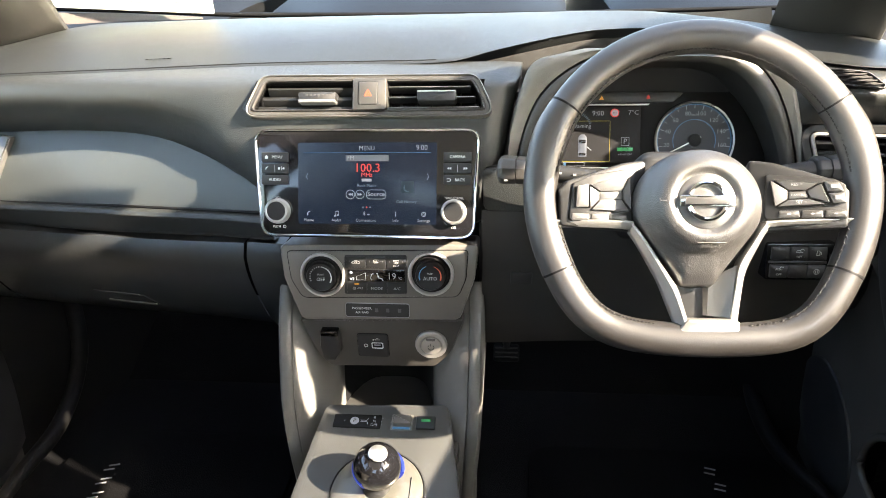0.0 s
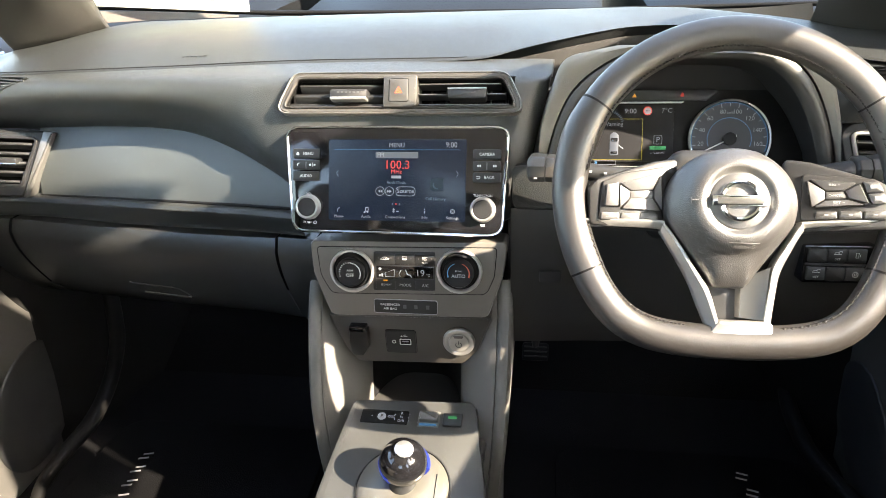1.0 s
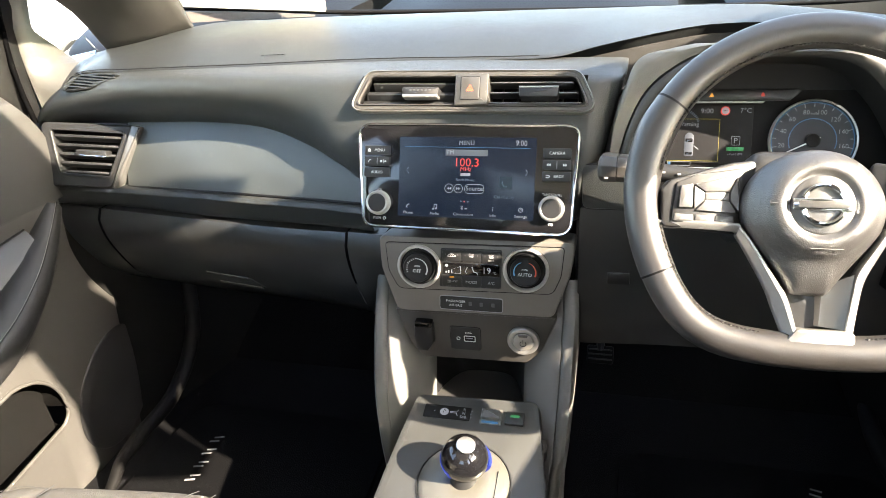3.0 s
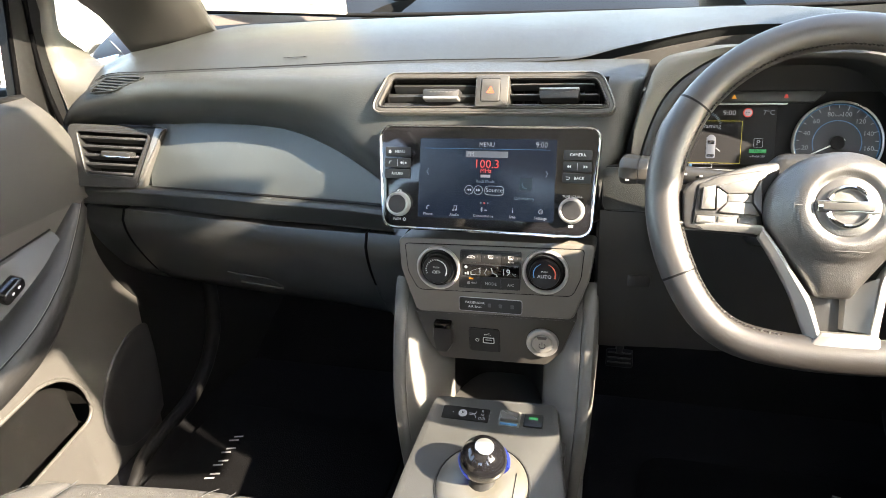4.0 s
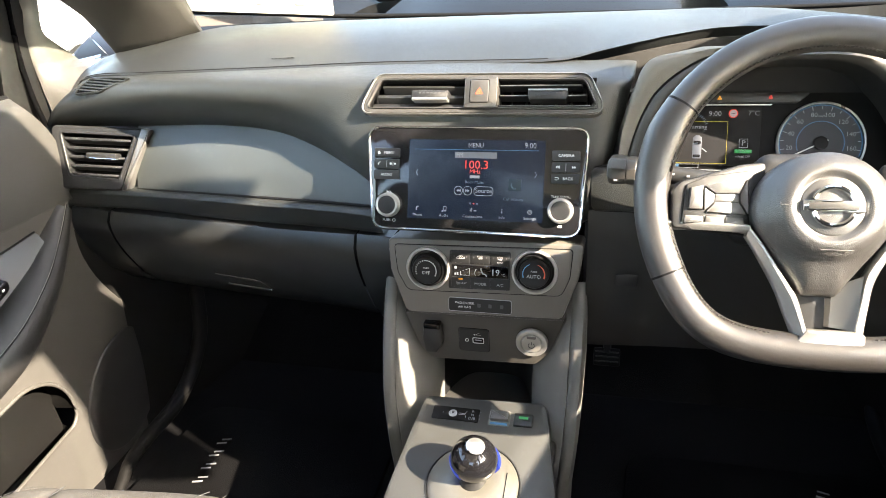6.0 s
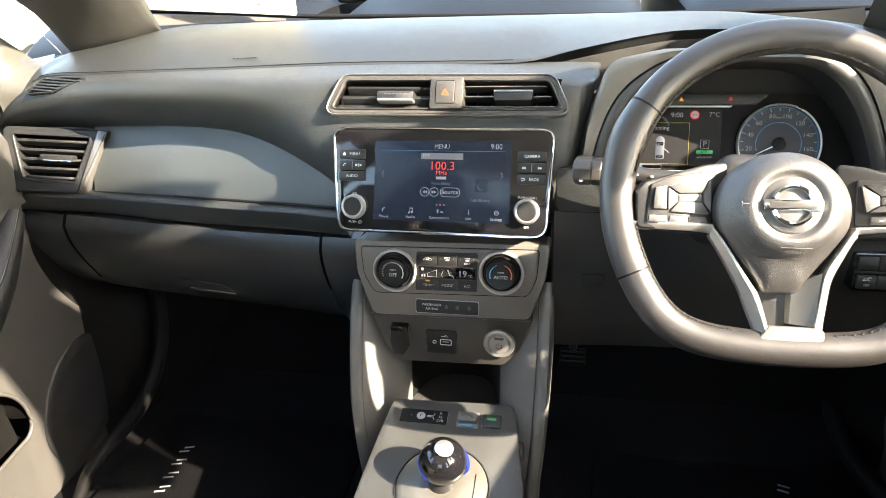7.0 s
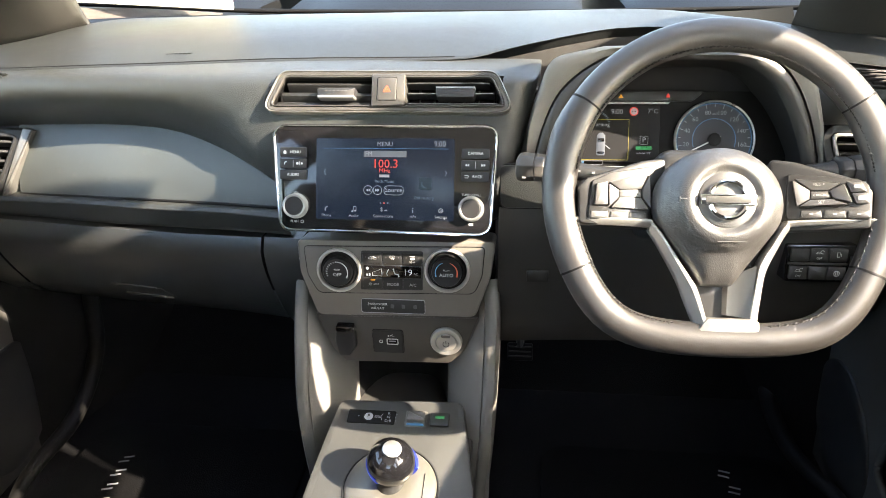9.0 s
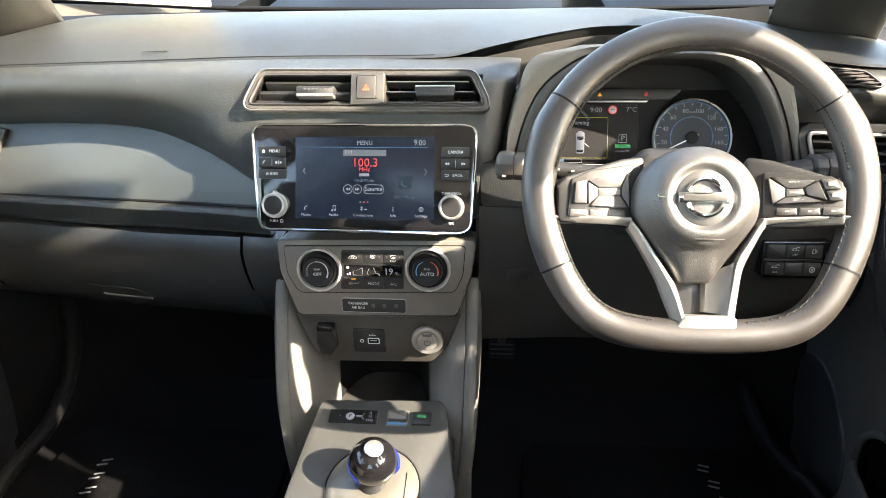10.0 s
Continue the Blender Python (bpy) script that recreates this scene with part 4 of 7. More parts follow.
ci = rounded([(-0.0985, -0.0400), (0.1120, -0.0355), (0.1225, -0.010), (0.1258, 0.0300), (-0.1160, 0.0262), (-0.1125, -0.014)], [0.014, 0.014, 0.03, 0.006, 0.006, 0.03], 6)
part("panel_gap", plate(ci, -0.001, 0.0006, HF, 0.0002), DEEP, climate)
part("raised_panel", plate(offset(ci, 0.0012), -0.001, 0.0020, HF, 0.0010), CLIM, climate)
part("centre_strip", plate(rounded([(-0.0400, -0.0325), (0.0440, -0.0310), (0.0450, 0.0225), (-0.0375, 0.0215)], 0.003), 0.001, 0.0032, HF, 0.0006), HARD, climate)
display = part("display", plate(rect(0.076, 0.0158, 0.0008, 0.0040, -0.0060), 0.002, 0.0040, HF, 0.0002), PIANO, climate, "small dark climate display")
part("writing", lettering("19", 0.0125, HF, 0.0245, -0.0070, 0.0041), LCD_WHITE, display)
part("writing", lettering("°C", 0.0050, HF, 0.0352, -0.0095, 0.0041), LCD_WHITE, display)
part("fan_wedge", frame_plate([Vector(q) for q in ((-0.0230, -0.0125), (-0.0100, -0.0125), (-0.0100, -0.0020), (-0.0230, -0.0075))], [Vector(q) for q in ((-0.0224, -0.0119), (-0.0106, -0.0119), (-0.0106, -0.0028), (-0.0224, -0.0071))], 0.0038, 0.0042, HF, 0.00005), LCD_WHITE, display)
for k in range(2):
    part("fan_bar", plate(rect(0.0022, 0.0030 + 0.0010 * k, 0, -0.0300 + 0.0032 * k, -0.0110 + 0.0005 * k), 0.0038, 0.0042, HF, 0.00005), LCD_WHITE, display)
part("fan_mark", plate(ring(0.0022, 8, -0.0295, -0.0020), 0.0038, 0.0042, HF, 0.00005), LCD_WHITE, display)
part("seat_mark", merge(tube([HF @ Vector((0.004 + a, -0.007 + b, 0.0042)) for a, b in ((0.001, 0.005), (0.0035, -0.002), (0.0075, -0.003), (0.009, -0.006))], 0.0008, 5), tube([HF @ Vector((-0.001 + a, -0.007 + b, 0.0042)) for a, b in ((0, 0.004), (-0.003, -0.002), (-0.001, -0.005))], 0.0005, 5)), LCD_WHITE, display)
def symbol(strokes, x, y, f, z, m, parent, w=0.0003):
    """Thin strokes printed on a key: lists of points round x, y."""
    return part("symbol", merge(*[tube([f @ Vector((x + a, y + b, z)) for a, b in line], w, 4) for line in strokes]), m, parent)


def loop_line(rx, ry, x=0.0, y=0.0, n=12, a0=0, a1=360):
    return [(x + rx * math.cos(radians(a0 + (a1 - a0) * k / n)), y + ry * math.sin(radians(a0 + (a1 - a0) * k / n))) for k in range(n + 1)]


SCREEN_SHAPE = [(-0.0034, 0.0022), (0.0034, 0.0022), (0.0026, -0.0016), (-0.0026, -0.0016), (-0.0034, 0.0022)]
for k in range(3):
    for y, words in ((0.0122, ("", "", "REAR")), (-0.0228, ("HEAT", "MODE", "A/C"))):
        x = -0.0225 + 0.0268 * k
        b = part("button", plate(rect(0.0258, 0.0150 if y > 0 else 0.0152, 0.0012, x, y), 0.002, 0.0042, HF, 0.0005), HARD, climate)
        for d in (-1, 1):
            if y > 0:
                part("side_mark", plate(rect(0.0010, 0.0022, 0, x + d * 0.0085, y + 0.0012), 0.0040, 0.0044, HF, 0.00005), DIMINK, b)
        if y > 0 and k == 0:
            symbol([[(-0.0055, -0.0006), (-0.0035, 0.0012), (-0.0012, 0.0024), (0.0020, 0.0024), (0.0036, 0.0008), (0.0056, 0.0002), (0.0056, -0.0012), (-0.0055, -0.0012), (-0.0055, -0.0006)], loop_line(0.0016, 0.0012, 0.0, 0.0002, 8)], x, y, HF, 0.0044, PRINTD, b, 0.0004)
        elif y > 0:
            symbol([SCREEN_SHAPE] + [[(d, -0.0026), (d + 0.0006, -0.0008), (d - 0.0004, 0.0008)] for d in (-0.0014, 0.0, 0.0014)], x, y + 0.0012, HF, 0.0044, PRINTD, b, 0.0003)
        if y > 0 and k == 2:
            part("writing", lettering("REAR", 0.0034, HF, x, y - 0.0046, 0.0044), PRINTD, b)
        if y < 0:
            part("writing", lettering(words[k], 0.0056 if k else 0.0034, HF, x + (0.004 if k == 0 else 0), y - 0.0010, 0.0044), PRINTD, b)
            if k == 0:
                part("indicator", plate(rect(0.0060, 0.0020, 0.0004, x, y + 0.0050), 0.0040, 0.0046, HF, 0.00005), LCD_AMBER, b)
                symbol([[(d, 0.002), (d + 0.0008, 0.001), (d, 0.0), (d + 0.0008, -0.001), (d, -0.002)] for d in (-0.0055, -0.0040, -0.0025)], x, y - 0.0010, HF, 0.0044, PRINTD, b, 0.0003)
for x, y, top, low in ((-0.0680, -0.0060, "PUSH", "OFF"), (0.0764, -0.0028, "PUSH", "AUTO")):
    kf = HF @ Matrix.Translation((x, y, 0))
    knob = part("knob", turned([(0.0302, 0.001), (0.0302, 0.0046), (0.0292, 0.0066), (0.0276, 0.0068), (0.0262, 0.0052), (0.0256, 0.002)], kf, 48), RINGB, climate, "bright ring round a rotary knob")
    part("skirt", turned([(0.0258, 0.001), (0.0250, 0.0030), (0.0226, 0.0036), (0.0222, 0.0080), (0.0214, 0.0092), (0.0196, 0.0088)], kf, 48), MATTE, knob, "black skirt of the knob")
    cap = part("knob_cap", turned([(0.0204, 0.002), (0.0196, 0.0120), (0.0184, 0.0142), (0.0170, 0.0138), (0.0, 0.0138)], kf, 48), KNOB, knob, "dark grey knob cap")
    part("writing", lettering(top, 0.0034, kf, 0, 0.0035, 0.0139), PRINT, cap)
    part("writing", lettering(low, 0.0066, kf, 0, -0.0032, 0.0139), PRINT, cap)
    if low == "OFF":
        for j in range(14):
            a = radians(200 - j * 13)
            part("tick", plate(rect(0.0020, 0.0008), 0.0136, 0.0141, kf @ Matrix.Rotation(a, 4, "Z") @ Matrix.Translation((0.0142, 0, 0)), 0.00005), PRINT, cap)
        part("level_line", tube([kf @ Vector((0.0142 * math.cos(a), 0.0142 * math.sin(a), 0.0140)) for a in [radians(-30 + 10 * j) for j in range(14)]], [0.0002 + 0.00006 * (13 - j) for j in range(14)], 5), PRINT, cap)
    else:
        COLD, WARM = material("blue_print", (0.10, 0.34, 0.60), 0.5, vary=0.02), material("warm_print", (0.70, 0.12, 0.06), 0.5, vary=0.02)
        part("cold_line", tube([kf @ Vector((0.0142 * math.cos(a), 0.0142 * math.sin(a), 0.0140)) for a in [radians(110 + 10 * j) for j in range(10)]], [0.0004 + 0.00006 * j for j in range(10)], 5), COLD, cap)
        part("warm_line", tube([kf @ Vector((0.0142 * math.cos(a), 0.0142 * math.sin(a), 0.0140)) for a in [radians(70 - 10 * j) for j in range(10)]], [0.0004 + 0.00008 * j for j in range(10)], 5), WARM, cap)
sign = part("airbag_plate", plate(rect(0.086, 0.0190, 0.003, 0.003, -0.0555), -0.001, 0.0016, HF, 0.0006), HARD, climate, "black passenger airbag sign")
part("sign_outline", frame_plate(rect(0.0868, 0.0198, 0.0034, 0.003, -0.0555), rect(0.0856, 0.0186, 0.003, 0.003, -0.0555), 0.0, 0.0019, HF, 0.0001), GREYINK, sign, "fine pale outline")
part("writing", lettering("PASSENGER", 0.0046, HF, -0.0180, -0.0530, 0.0018, 1.12), PRINT, sign)
part("writing", lettering("AIR BAG", 0.0046, HF, -0.0180, -0.0588, 0.0018, 1.05), PRINT, sign)
for x in (0.002, 0.017, 0.033):
    part("dim_mark", plate(rect(0.0045, 0.0055, 0.001, x, -0.0555), 0.0014, 0.0018, HF, 0.0001), DIMINK, sign)

SOCK = material("socket_panel_plastic", (0.042, 0.039, 0.035), 0.42, grain=0.15, grain_size=0.001, vary=0.08)
STARTB = material("start_button_paint", (0.30, 0.29, 0.27), 0.38, metal=0.6, vary=0.05)
# ---- lower panel: socket flap, USB port, start button ----
LF = plane_frame((0, -0.018, 0.400), -4)
lower = thing("socket_panel", (0, -0.018, 0.355), "dark grey panel with a power socket, USB port and start button", "control panel")
lo = rounded([(-0.0740, -0.0500), (0.0770, -0.0465), (0.0985, -0.0230), (0.1190, 0.0340), (-0.1090, 0.0300), (-0.0900, -0.0270)], [0.014, 0.014, 0.02, 0.004, 0.004, 0.02], 6)
part("panel", plate(lo, -0.05, 0.0, LF, 0.003), SOCK, lower)
flap = part("socket_flap", plate(rounded([(-0.079, -0.034), (-0.063, -0.034), (-0.053, -0.018), (-0.0535, 0.013), (-0.0795, 0.013), (-0.0825, -0.010)], 0.004), -0.001, 0.009, LF, 0.003), HARD, lower, "hinged black socket cover")
part("hinge", plate(rect(0.0240, 0.0085, 0.002, -0.0668, 0.0125), 0.0, 0.011, LF, 0.001), PIANO, flap)
part("usb_gap", plate(rect(0.0440, 0.0390, 0.0045, -0.0090, -0.0115), -0.001, 0.0004, LF, 0.0001), DEEP, lower)
usb = part("usb_plate", plate(rect(0.0425, 0.0375, 0.004, -0.0090, -0.0115), -0.001, 0.0016, LF, 0.001), HARD, lower, "black USB and aux socket plate")
part("port_rim", frame_plate(rect(0.0165, 0.0100, 0.002, -0.0028, -0.0112), rect(0.0140, 0.0074, 0.0014, -0.0028, -0.0112), 0.001, 0.0022, LF, 0.0003), PRINT, usb)
part("port", plate(rect(0.0138, 0.0072, 0.001, -0.0028, -0.0112), 0.001, 0.0012 + 0.0006, LF, 0.0001), DEEP, usb)
part("tongue", plate(rect(0.0096, 0.0018, 0, -0.0028, -0.0104), 0.001, 0.0021, LF, 0.0001), GREYINK, usb)
part("jack", merge(frame_plate(ring(0.0028, 14, -0.0190, -0.0116), ring(0.0019, 14, -0.0190, -0.0116), 0.001, 0.0021, LF, 0.0002)), PRINT, usb)
part("usb_mark", merge(plate(rect(0.0085, 0.0006, 0, -0.0035, -0.0018), 0.0014, 0.0018, LF, 0.00005), plate(ring(0.0011, 8, -0.0080, -0.0018), 0.0014, 0.0018, LF, 0.00005), tube([LF @ Vector((-0.006, -0.0018, 0.0018)), LF @ Vector((-0.003, 0.0004, 0.0018)), LF @ Vector((-0.001, 0.0004, 0.0018))], 0.0003, 4)), PRINT, usb)
pf = LF @ Matrix.Translation((0.0725, -0.0068, 0))
start = part("start_button", turned([(0.0222, -0.001), (0.0220, 0.0040), (0.0206, 0.0058), (0.0165, 0.0056), (0.0150, 0.0048), (0.0146, 0.002)], pf, 40), SATIN, lower, "bright ring of the start button")
cap = part("button_cap", turned([(0.0143, 0.002), (0.0142, 0.0056), (0.0132, 0.0064), (0.0, 0.0060)], pf, 40), STARTB, start, "silver start button")
part("power_mark", merge(tube([pf @ Vector((0.0042 * math.cos(a), -0.002 + 0.0042 * math.sin(a), 0.0069)) for a in [radians(130 + 20 * k) for k in range(15)]], 0.0005, 5), tube([pf @ Vector((0, -0.001, 0.0069)), pf @ Vector((0, 0.004, 0.0069))], 0.0005, 5)), HARD, cap)
part("lamp_mark", plate(rounded([(-0.0055, 0.0085), (0.0055, 0.0085), (0.007, 0.0125), (-0.007, 0.0125)], 0.001, 3), 0.006, 0.0070, pf, 0.0001), GREYP, cap)


# ---- steering wheel ----
MARKS = material("embossed_mark", (0.070, 0.069, 0.067), 0.6, vary=0.05)
KEYPL = material("wheel_key_plastic", (0.034, 0.033, 0.0315), 0.40, spec=0.9, grain=0.1, grain_size=0.001, vary=0.06)
SPOKEM = material("spoke_black_plastic", (0.009, 0.009, 0.009), 0.45, spec=0.4, grain=0.2, grain_size=0.0012, vary=0.1)
WF = plane_frame((0.366, -0.148, 0.66), 26)
wheel = thing("steering_wheel", (0.366, -0.148, 0.66), "black leather three-spoke steering wheel with a flattened bottom", "steering wheel")


def rim_path(r, flat, n=96):
    """The wheel's round with its bottom flattened, in the wheel's plane."""
    out = []
    for i in range(n):
        a = 2 * math.pi * i / n
        x, y = r * math.cos(a), r * math.sin(a)
        if y < 0:
            k = 1 + (0.062 if x > 0 else 0.050) * math.exp(-((abs(math.degrees(a) - 270) - 38) / 20) ** 2)
            x, y = x * k, y * k
            y = -((abs(y) ** -14 + flat ** -14) ** (-1 / 14)) if y < -1e-4 else y
        out.append(Vector((x, y)))
    return out


def rim_band(i0, i1, r=0.158, flat=0.1545, half=0.0172, deep=0.0150, n=96, wob=0.0):
    """A stretch of the padded rim between two steps of its path."""
    path = rim_path(r, flat, n)
    rows = []
    for i in range(i0, i1 + 1):
        p, a, b = path[i % n], path[(i - 1) % n], path[(i + 1) % n]
        t = (b - a).normalized()
        nrm = Vector((t.y, -t.x))
        ang = math.atan2(p.y, p.x)
        # thumb rests swell inwards above the spokes
        swell = 1 + 0.10 * (math.exp(-((abs(math.cos(ang)) - 0.93) / 0.05) ** 2) if p.y > 0 else 0)
        rows.append([(*(p + nrm * (half * swell * math.cos(c))), deep * math.sin(c)) for c in [2 * math.pi * k / 20 for k in range(20)]])
    bm = grid(rows, loop=True, caps=(i1 - i0 < n))
    bmesh.ops.remove_doubles(bm, verts=bm.verts, dist=1e-6)
    bm.transform(WF)
    return bm


# leather stretches between the stitched seams at about 35, 145, 212 and 328 degrees
for a, b in ((9, 39), (39, 56), (56, 88), (88, 105)):
    part("leather_cover", rim_band(a, b, half=0.0174 if a in (39, 88) else 0.0170), LEATHER, wheel, "grained black leather rim cover", sharp=60)
for k in (9, 39, 56, 88):
    part("seam", rim_band(k * 5, k * 5 + 1, half=0.0176, deep=0.0154, n=480), DEEP, wheel)
# stitches along the inner side of the rim
path = rim_path(0.158 - 0.0150, 0.1545 - 0.0150, 122)
RIMTH = material("rim_thread", (0.016, 0.0155, 0.015), 0.6, vary=0.2, vary_size=0.003)
stitch, gaps = [], []
for i in range(0, 122):
    ang = 360 * i / 122
    if ang > 347 or ang < 6 or 174 < ang < 193 or 252 < ang < 288:
        continue
    p, q = path[i], path[(i + 1) % 122]
    t = (q - p).normalized()
    nr = Vector((-t.y, t.x))
    stitch.append(tube([WF @ Vector((*(p - t * 0.0012 - nr * 0.0012), 0.0098)), WF @ Vector((*p, 0.0088)), WF @ Vector((*(p + t * 0.0012 + nr * 0.0008), 0.0070))], [0.0005, 0.0009, 0.0005], 6))
    gaps.append(tube([WF @ Vector((*(p - t * 0.0030), 0.0084)), WF @ Vector((*(p + t * 0.0030), 0.0084))], 0.0007, 5))
part("stitched_groove", merge(*gaps), DEEP, wheel, "dark groove of the rim's seam", kind="stuff")
part("stitching", merge(*stitch), RIMTH, wheel, "row of dark stitches along the rim", kind="stuff")

# hub with airbag cover: a round dome over a chin that narrows downwards
EMB = Vector((-0.0018, -0.0125))
hub2d = [Vector((-0.0035 + 0.0622 * math.cos(a), -0.0150 + 0.0560 * math.sin(a))) for a in [radians(-14 + 208 * k / 44) for k in range(45)]]
low = curve2([hub2d[-1], (-0.0605, -0.0370), (-0.0490, -0.0530), (-0.0272, -0.0825), (-0.0205, -0.0925), (-0.0150, -0.0955), (-0.0035, -0.0957), (0.0080, -0.0955), (0.0135, -0.0925), (0.0202, -0.0825), (0.0420, -0.0530), (0.0535, -0.0370), hub2d[0]], 4)
hub2d += low[1:-1]
rows = [[(*p, -0.020) for p in hub2d]]
for f_, z in ((1.0, 0.003), (0.97, 0.0066), (0.90, 0.0100), (0.75, 0.0138), (0.55, 0.0170), (0.30, 0.0200), (0.10, 0.0222)):
    rows.append([(*((EMB + (p - EMB).normalized() * 0.0505).lerp(p, f_)), z) for p in hub2d])
for r_, z in ((0.0500, 0.0240), (0.0480, 0.0268), (0.0450, 0.0298), (0.0410, 0.0326), (0.0365, 0.0344), (0.0335, 0.0346), (0.0312, 0.0338), (0.0292, 0.0318), (0.0270, 0.0310), (0.0150, 0.0308), (0.0050, 0.0308)):
    rows.append([(*(EMB + (p - EMB).normalized() * r_), z) for p in hub2d])
hb = grid(rows, loop=True, caps=True)
hb.transform(WF)
hub = part("hub", hb, HUBP, wheel, "grained dark grey airbag cover with a round dome", sharp=60)
ef = WF @ Matrix.Translation((-0.0012, -0.0128, 0.0308))
dish = part("emblem_dish", turned([(0.0268, -0.003), (0.0268, 0.0008), (0.0255, 0.0014), (0.0, 0.0010)], ef, 40), HUBP, hub, "grained plate under the emblem")
part("emblem_ring", merge(*[tube([ef @ Vector((0.0176 * math.cos(a), 0.0176 * math.sin(a), 0.0034)) for a in [radians(a0 + 5 * k) for k in range(n)]], 0.0025, 8, up=WF.to_3x3() @ Vector((0, 0, 1))) for a0, n in ((19, 29), (199, 29))]), CHROME, hub, "chrome ring of the emblem")
eb = part("emblem_bar", plate(rect(0.0515, 0.0104, 0.001), 0.0, 0.0052, ef, 0.001), CHROME, hub, "chrome bar of the emblem")
part("emblem_mark", plate(rect(0.042, 0.0062, 0.001), 0.0048, 0.0058, ef, 0.0002), GREYD, eb)
TXF = plane_frame((0.369, -0.2021, 0.6280), -5)
part("writing", lettering("SRS", 0.0056, TXF, 0, 0.0034, 0.0002, 0.95), MARKS, hub)
part("writing", lettering("AIRBAG", 0.0060, TXF, 0, -0.0042, 0.0002, 0.95), MARKS, hub)
part("writing_line", plate(rect(0.027, 0.0004, 0, 0, -0.0003), -0.0006, 0.0003, TXF, 0.0001), MARKS, hub)
part("horn_mark", merge(plate(rect(0.0008, 0.0050, 0, -0.0450, -0.0125), 0.0285, 0.0325, WF, 0.0002), plate(rect(0.0060, 0.0008, 0, -0.0420, -0.0125), 0.0300, 0.0345, WF, 0.0002)), MARKS, hub)

for s in (-1, 1):
    # spoke carrier, key pad and satin trim that runs down to the bottom
    SPF = WF @ Matrix.Translation((s * 0.066, 0, -0.009)) @ Matrix.Rotation(radians(-s * 13), 4, "Y") @ Matrix.Translation((-s * 0.066, 0, 0))   # the spokes lean towards the rim
    sp = rounded([(s * 0.056, -0.040), (s * 0.141, -0.036), (s * 0.142, 0.000), (s * 0.134, 0.010), (s * 0.075, 0.030), (s * 0.050, 0.034)], 0.006, 4)
    spoke = part("spoke", plate(sp, -0.012, 0.0045, SPF, 0.003), SPOKEM, wheel, "black spoke with switches")
    if s < 0:
        pad = rounded([(-0.1330, -0.0315), (-0.0680, -0.0315), (-0.0640, 0.0250), (-0.1100, 0.0160), (-0.1290, 0.0070)], 0.004, 4)
        keys = [((-0.1257, 0.0038), (-0.1140, 0.0064), (-0.1140, -0.0170), (-0.1273, -0.0174)), ((-0.1125, 0.0060), (-0.0714, 0.0174), (-0.0781, 0.0006), (-0.1007, -0.0010)), ((-0.1128, 0.0042), (-0.1022, -0.0018), (-0.1022, -0.0084), (-0.1125, -0.0185)),
                ((-0.0704, 0.0160), (-0.0682, -0.0206), (-0.0770, -0.0086), (-0.0770, 0.0004)), ((-0.1108, -0.0196), (-0.1012, -0.0096), (-0.0782, -0.0092), (-0.0706, -0.0206))]
        core = ((-0.1012, -0.0022), (-0.0781, -0.0006), (-0.0782, -0.0080), (-0.1012, -0.0086))
        small, level = (-0.1215, -0.1010, -0.0815), -0.0268
    else:
        pad = rounded([(0.0660, -0.0275), (0.1400, -0.0275), (0.1380, 0.0060), (0.1280, 0.0120), (0.0670, 0.0180)], 0.004, 4)
        keys = [((0.0705, 0.0114), (0.0864, 0.0010), (0.0864, -0.0076), (0.0750, -0.0148)), ((0.0724, 0.0126), (0.1140, 0.0082), (0.1018, 0.0012), (0.0877, 0.0012)), ((0.0768, -0.0152), (0.0871, -0.0086), (0.1050, -0.0076), (0.1213, -0.0135)),
                ((0.1160, 0.0070), (0.1235, -0.0118), (0.1064, -0.0062), (0.1036, 0.0002)), ((0.1180, 0.0092), (0.1311, 0.0078), (0.1353, -0.0010), (0.1215, -0.0008)), ((0.1222, -0.0026), (0.1357, -0.0024), (0.1377, -0.0120), (0.1260, -0.0122))]
        core = ((0.0876, -0.0001), (0.1028, -0.0001), (0.1052, -0.0063), (0.0876, -0.0074))
        small, level = (0.0880, 0.1085, 0.1290), -0.0222
    part("key_pad", plate(pad, 0.002, 0.0074, SPF, 0.0012), SPOKEM, spoke)
    mid_ = sum((Vector(c) for c in core), Vector((0, 0))) / 4
    for k in keys:
        kb = plate(rounded(k, 0.0009, 3), 0.005, 0.0080, Matrix(), 0.0007)
        for v in kb.verts:   # each key slopes down towards the middle one
            if v.co.z > 0.006:
                v.co.z += 0.11 * min(0.030, (v.co.xy - mid_).length)
        kb.transform(SPF)
        part("key", kb, KEYPL, spoke)
    part("key", plate(rounded(core, 0.0008, 3), 0.005, 0.0082, SPF, 0.0006), KEYPL, spoke)
    for x in small:
        part("small_key", plate(rounded([(x - 0.0095, level - 0.0036), (x + 0.0095, level - 0.0036), (x + 0.0088, level + 0.0034), (x - 0.0088, level + 0.0034)], 0.001, 3), 0.005, 0.0086, SPF, 0.0009), KEYPL, spoke)
        if s > 0:
            part("mark", plate(rect(0.0034, 0.0014, 0.0004, x, level), 0.0083, 0.0088, SPF, 0.0001), GREYINK, spoke)
    if s > 0:
        part("writing", lettering("RES +", 0.0042, SPF, 0.0945, 0.0068, 0.0100), PRINTD, spoke)
        part("writing", lettering("CANCEL", 0.0030, SPF, 0.0955, -0.0036, 0.0083), PRINTD, spoke)
        part("writing", lettering("SET −", 0.0042, SPF, 0.0985, -0.0108, 0.0100), PRINTD, spoke)
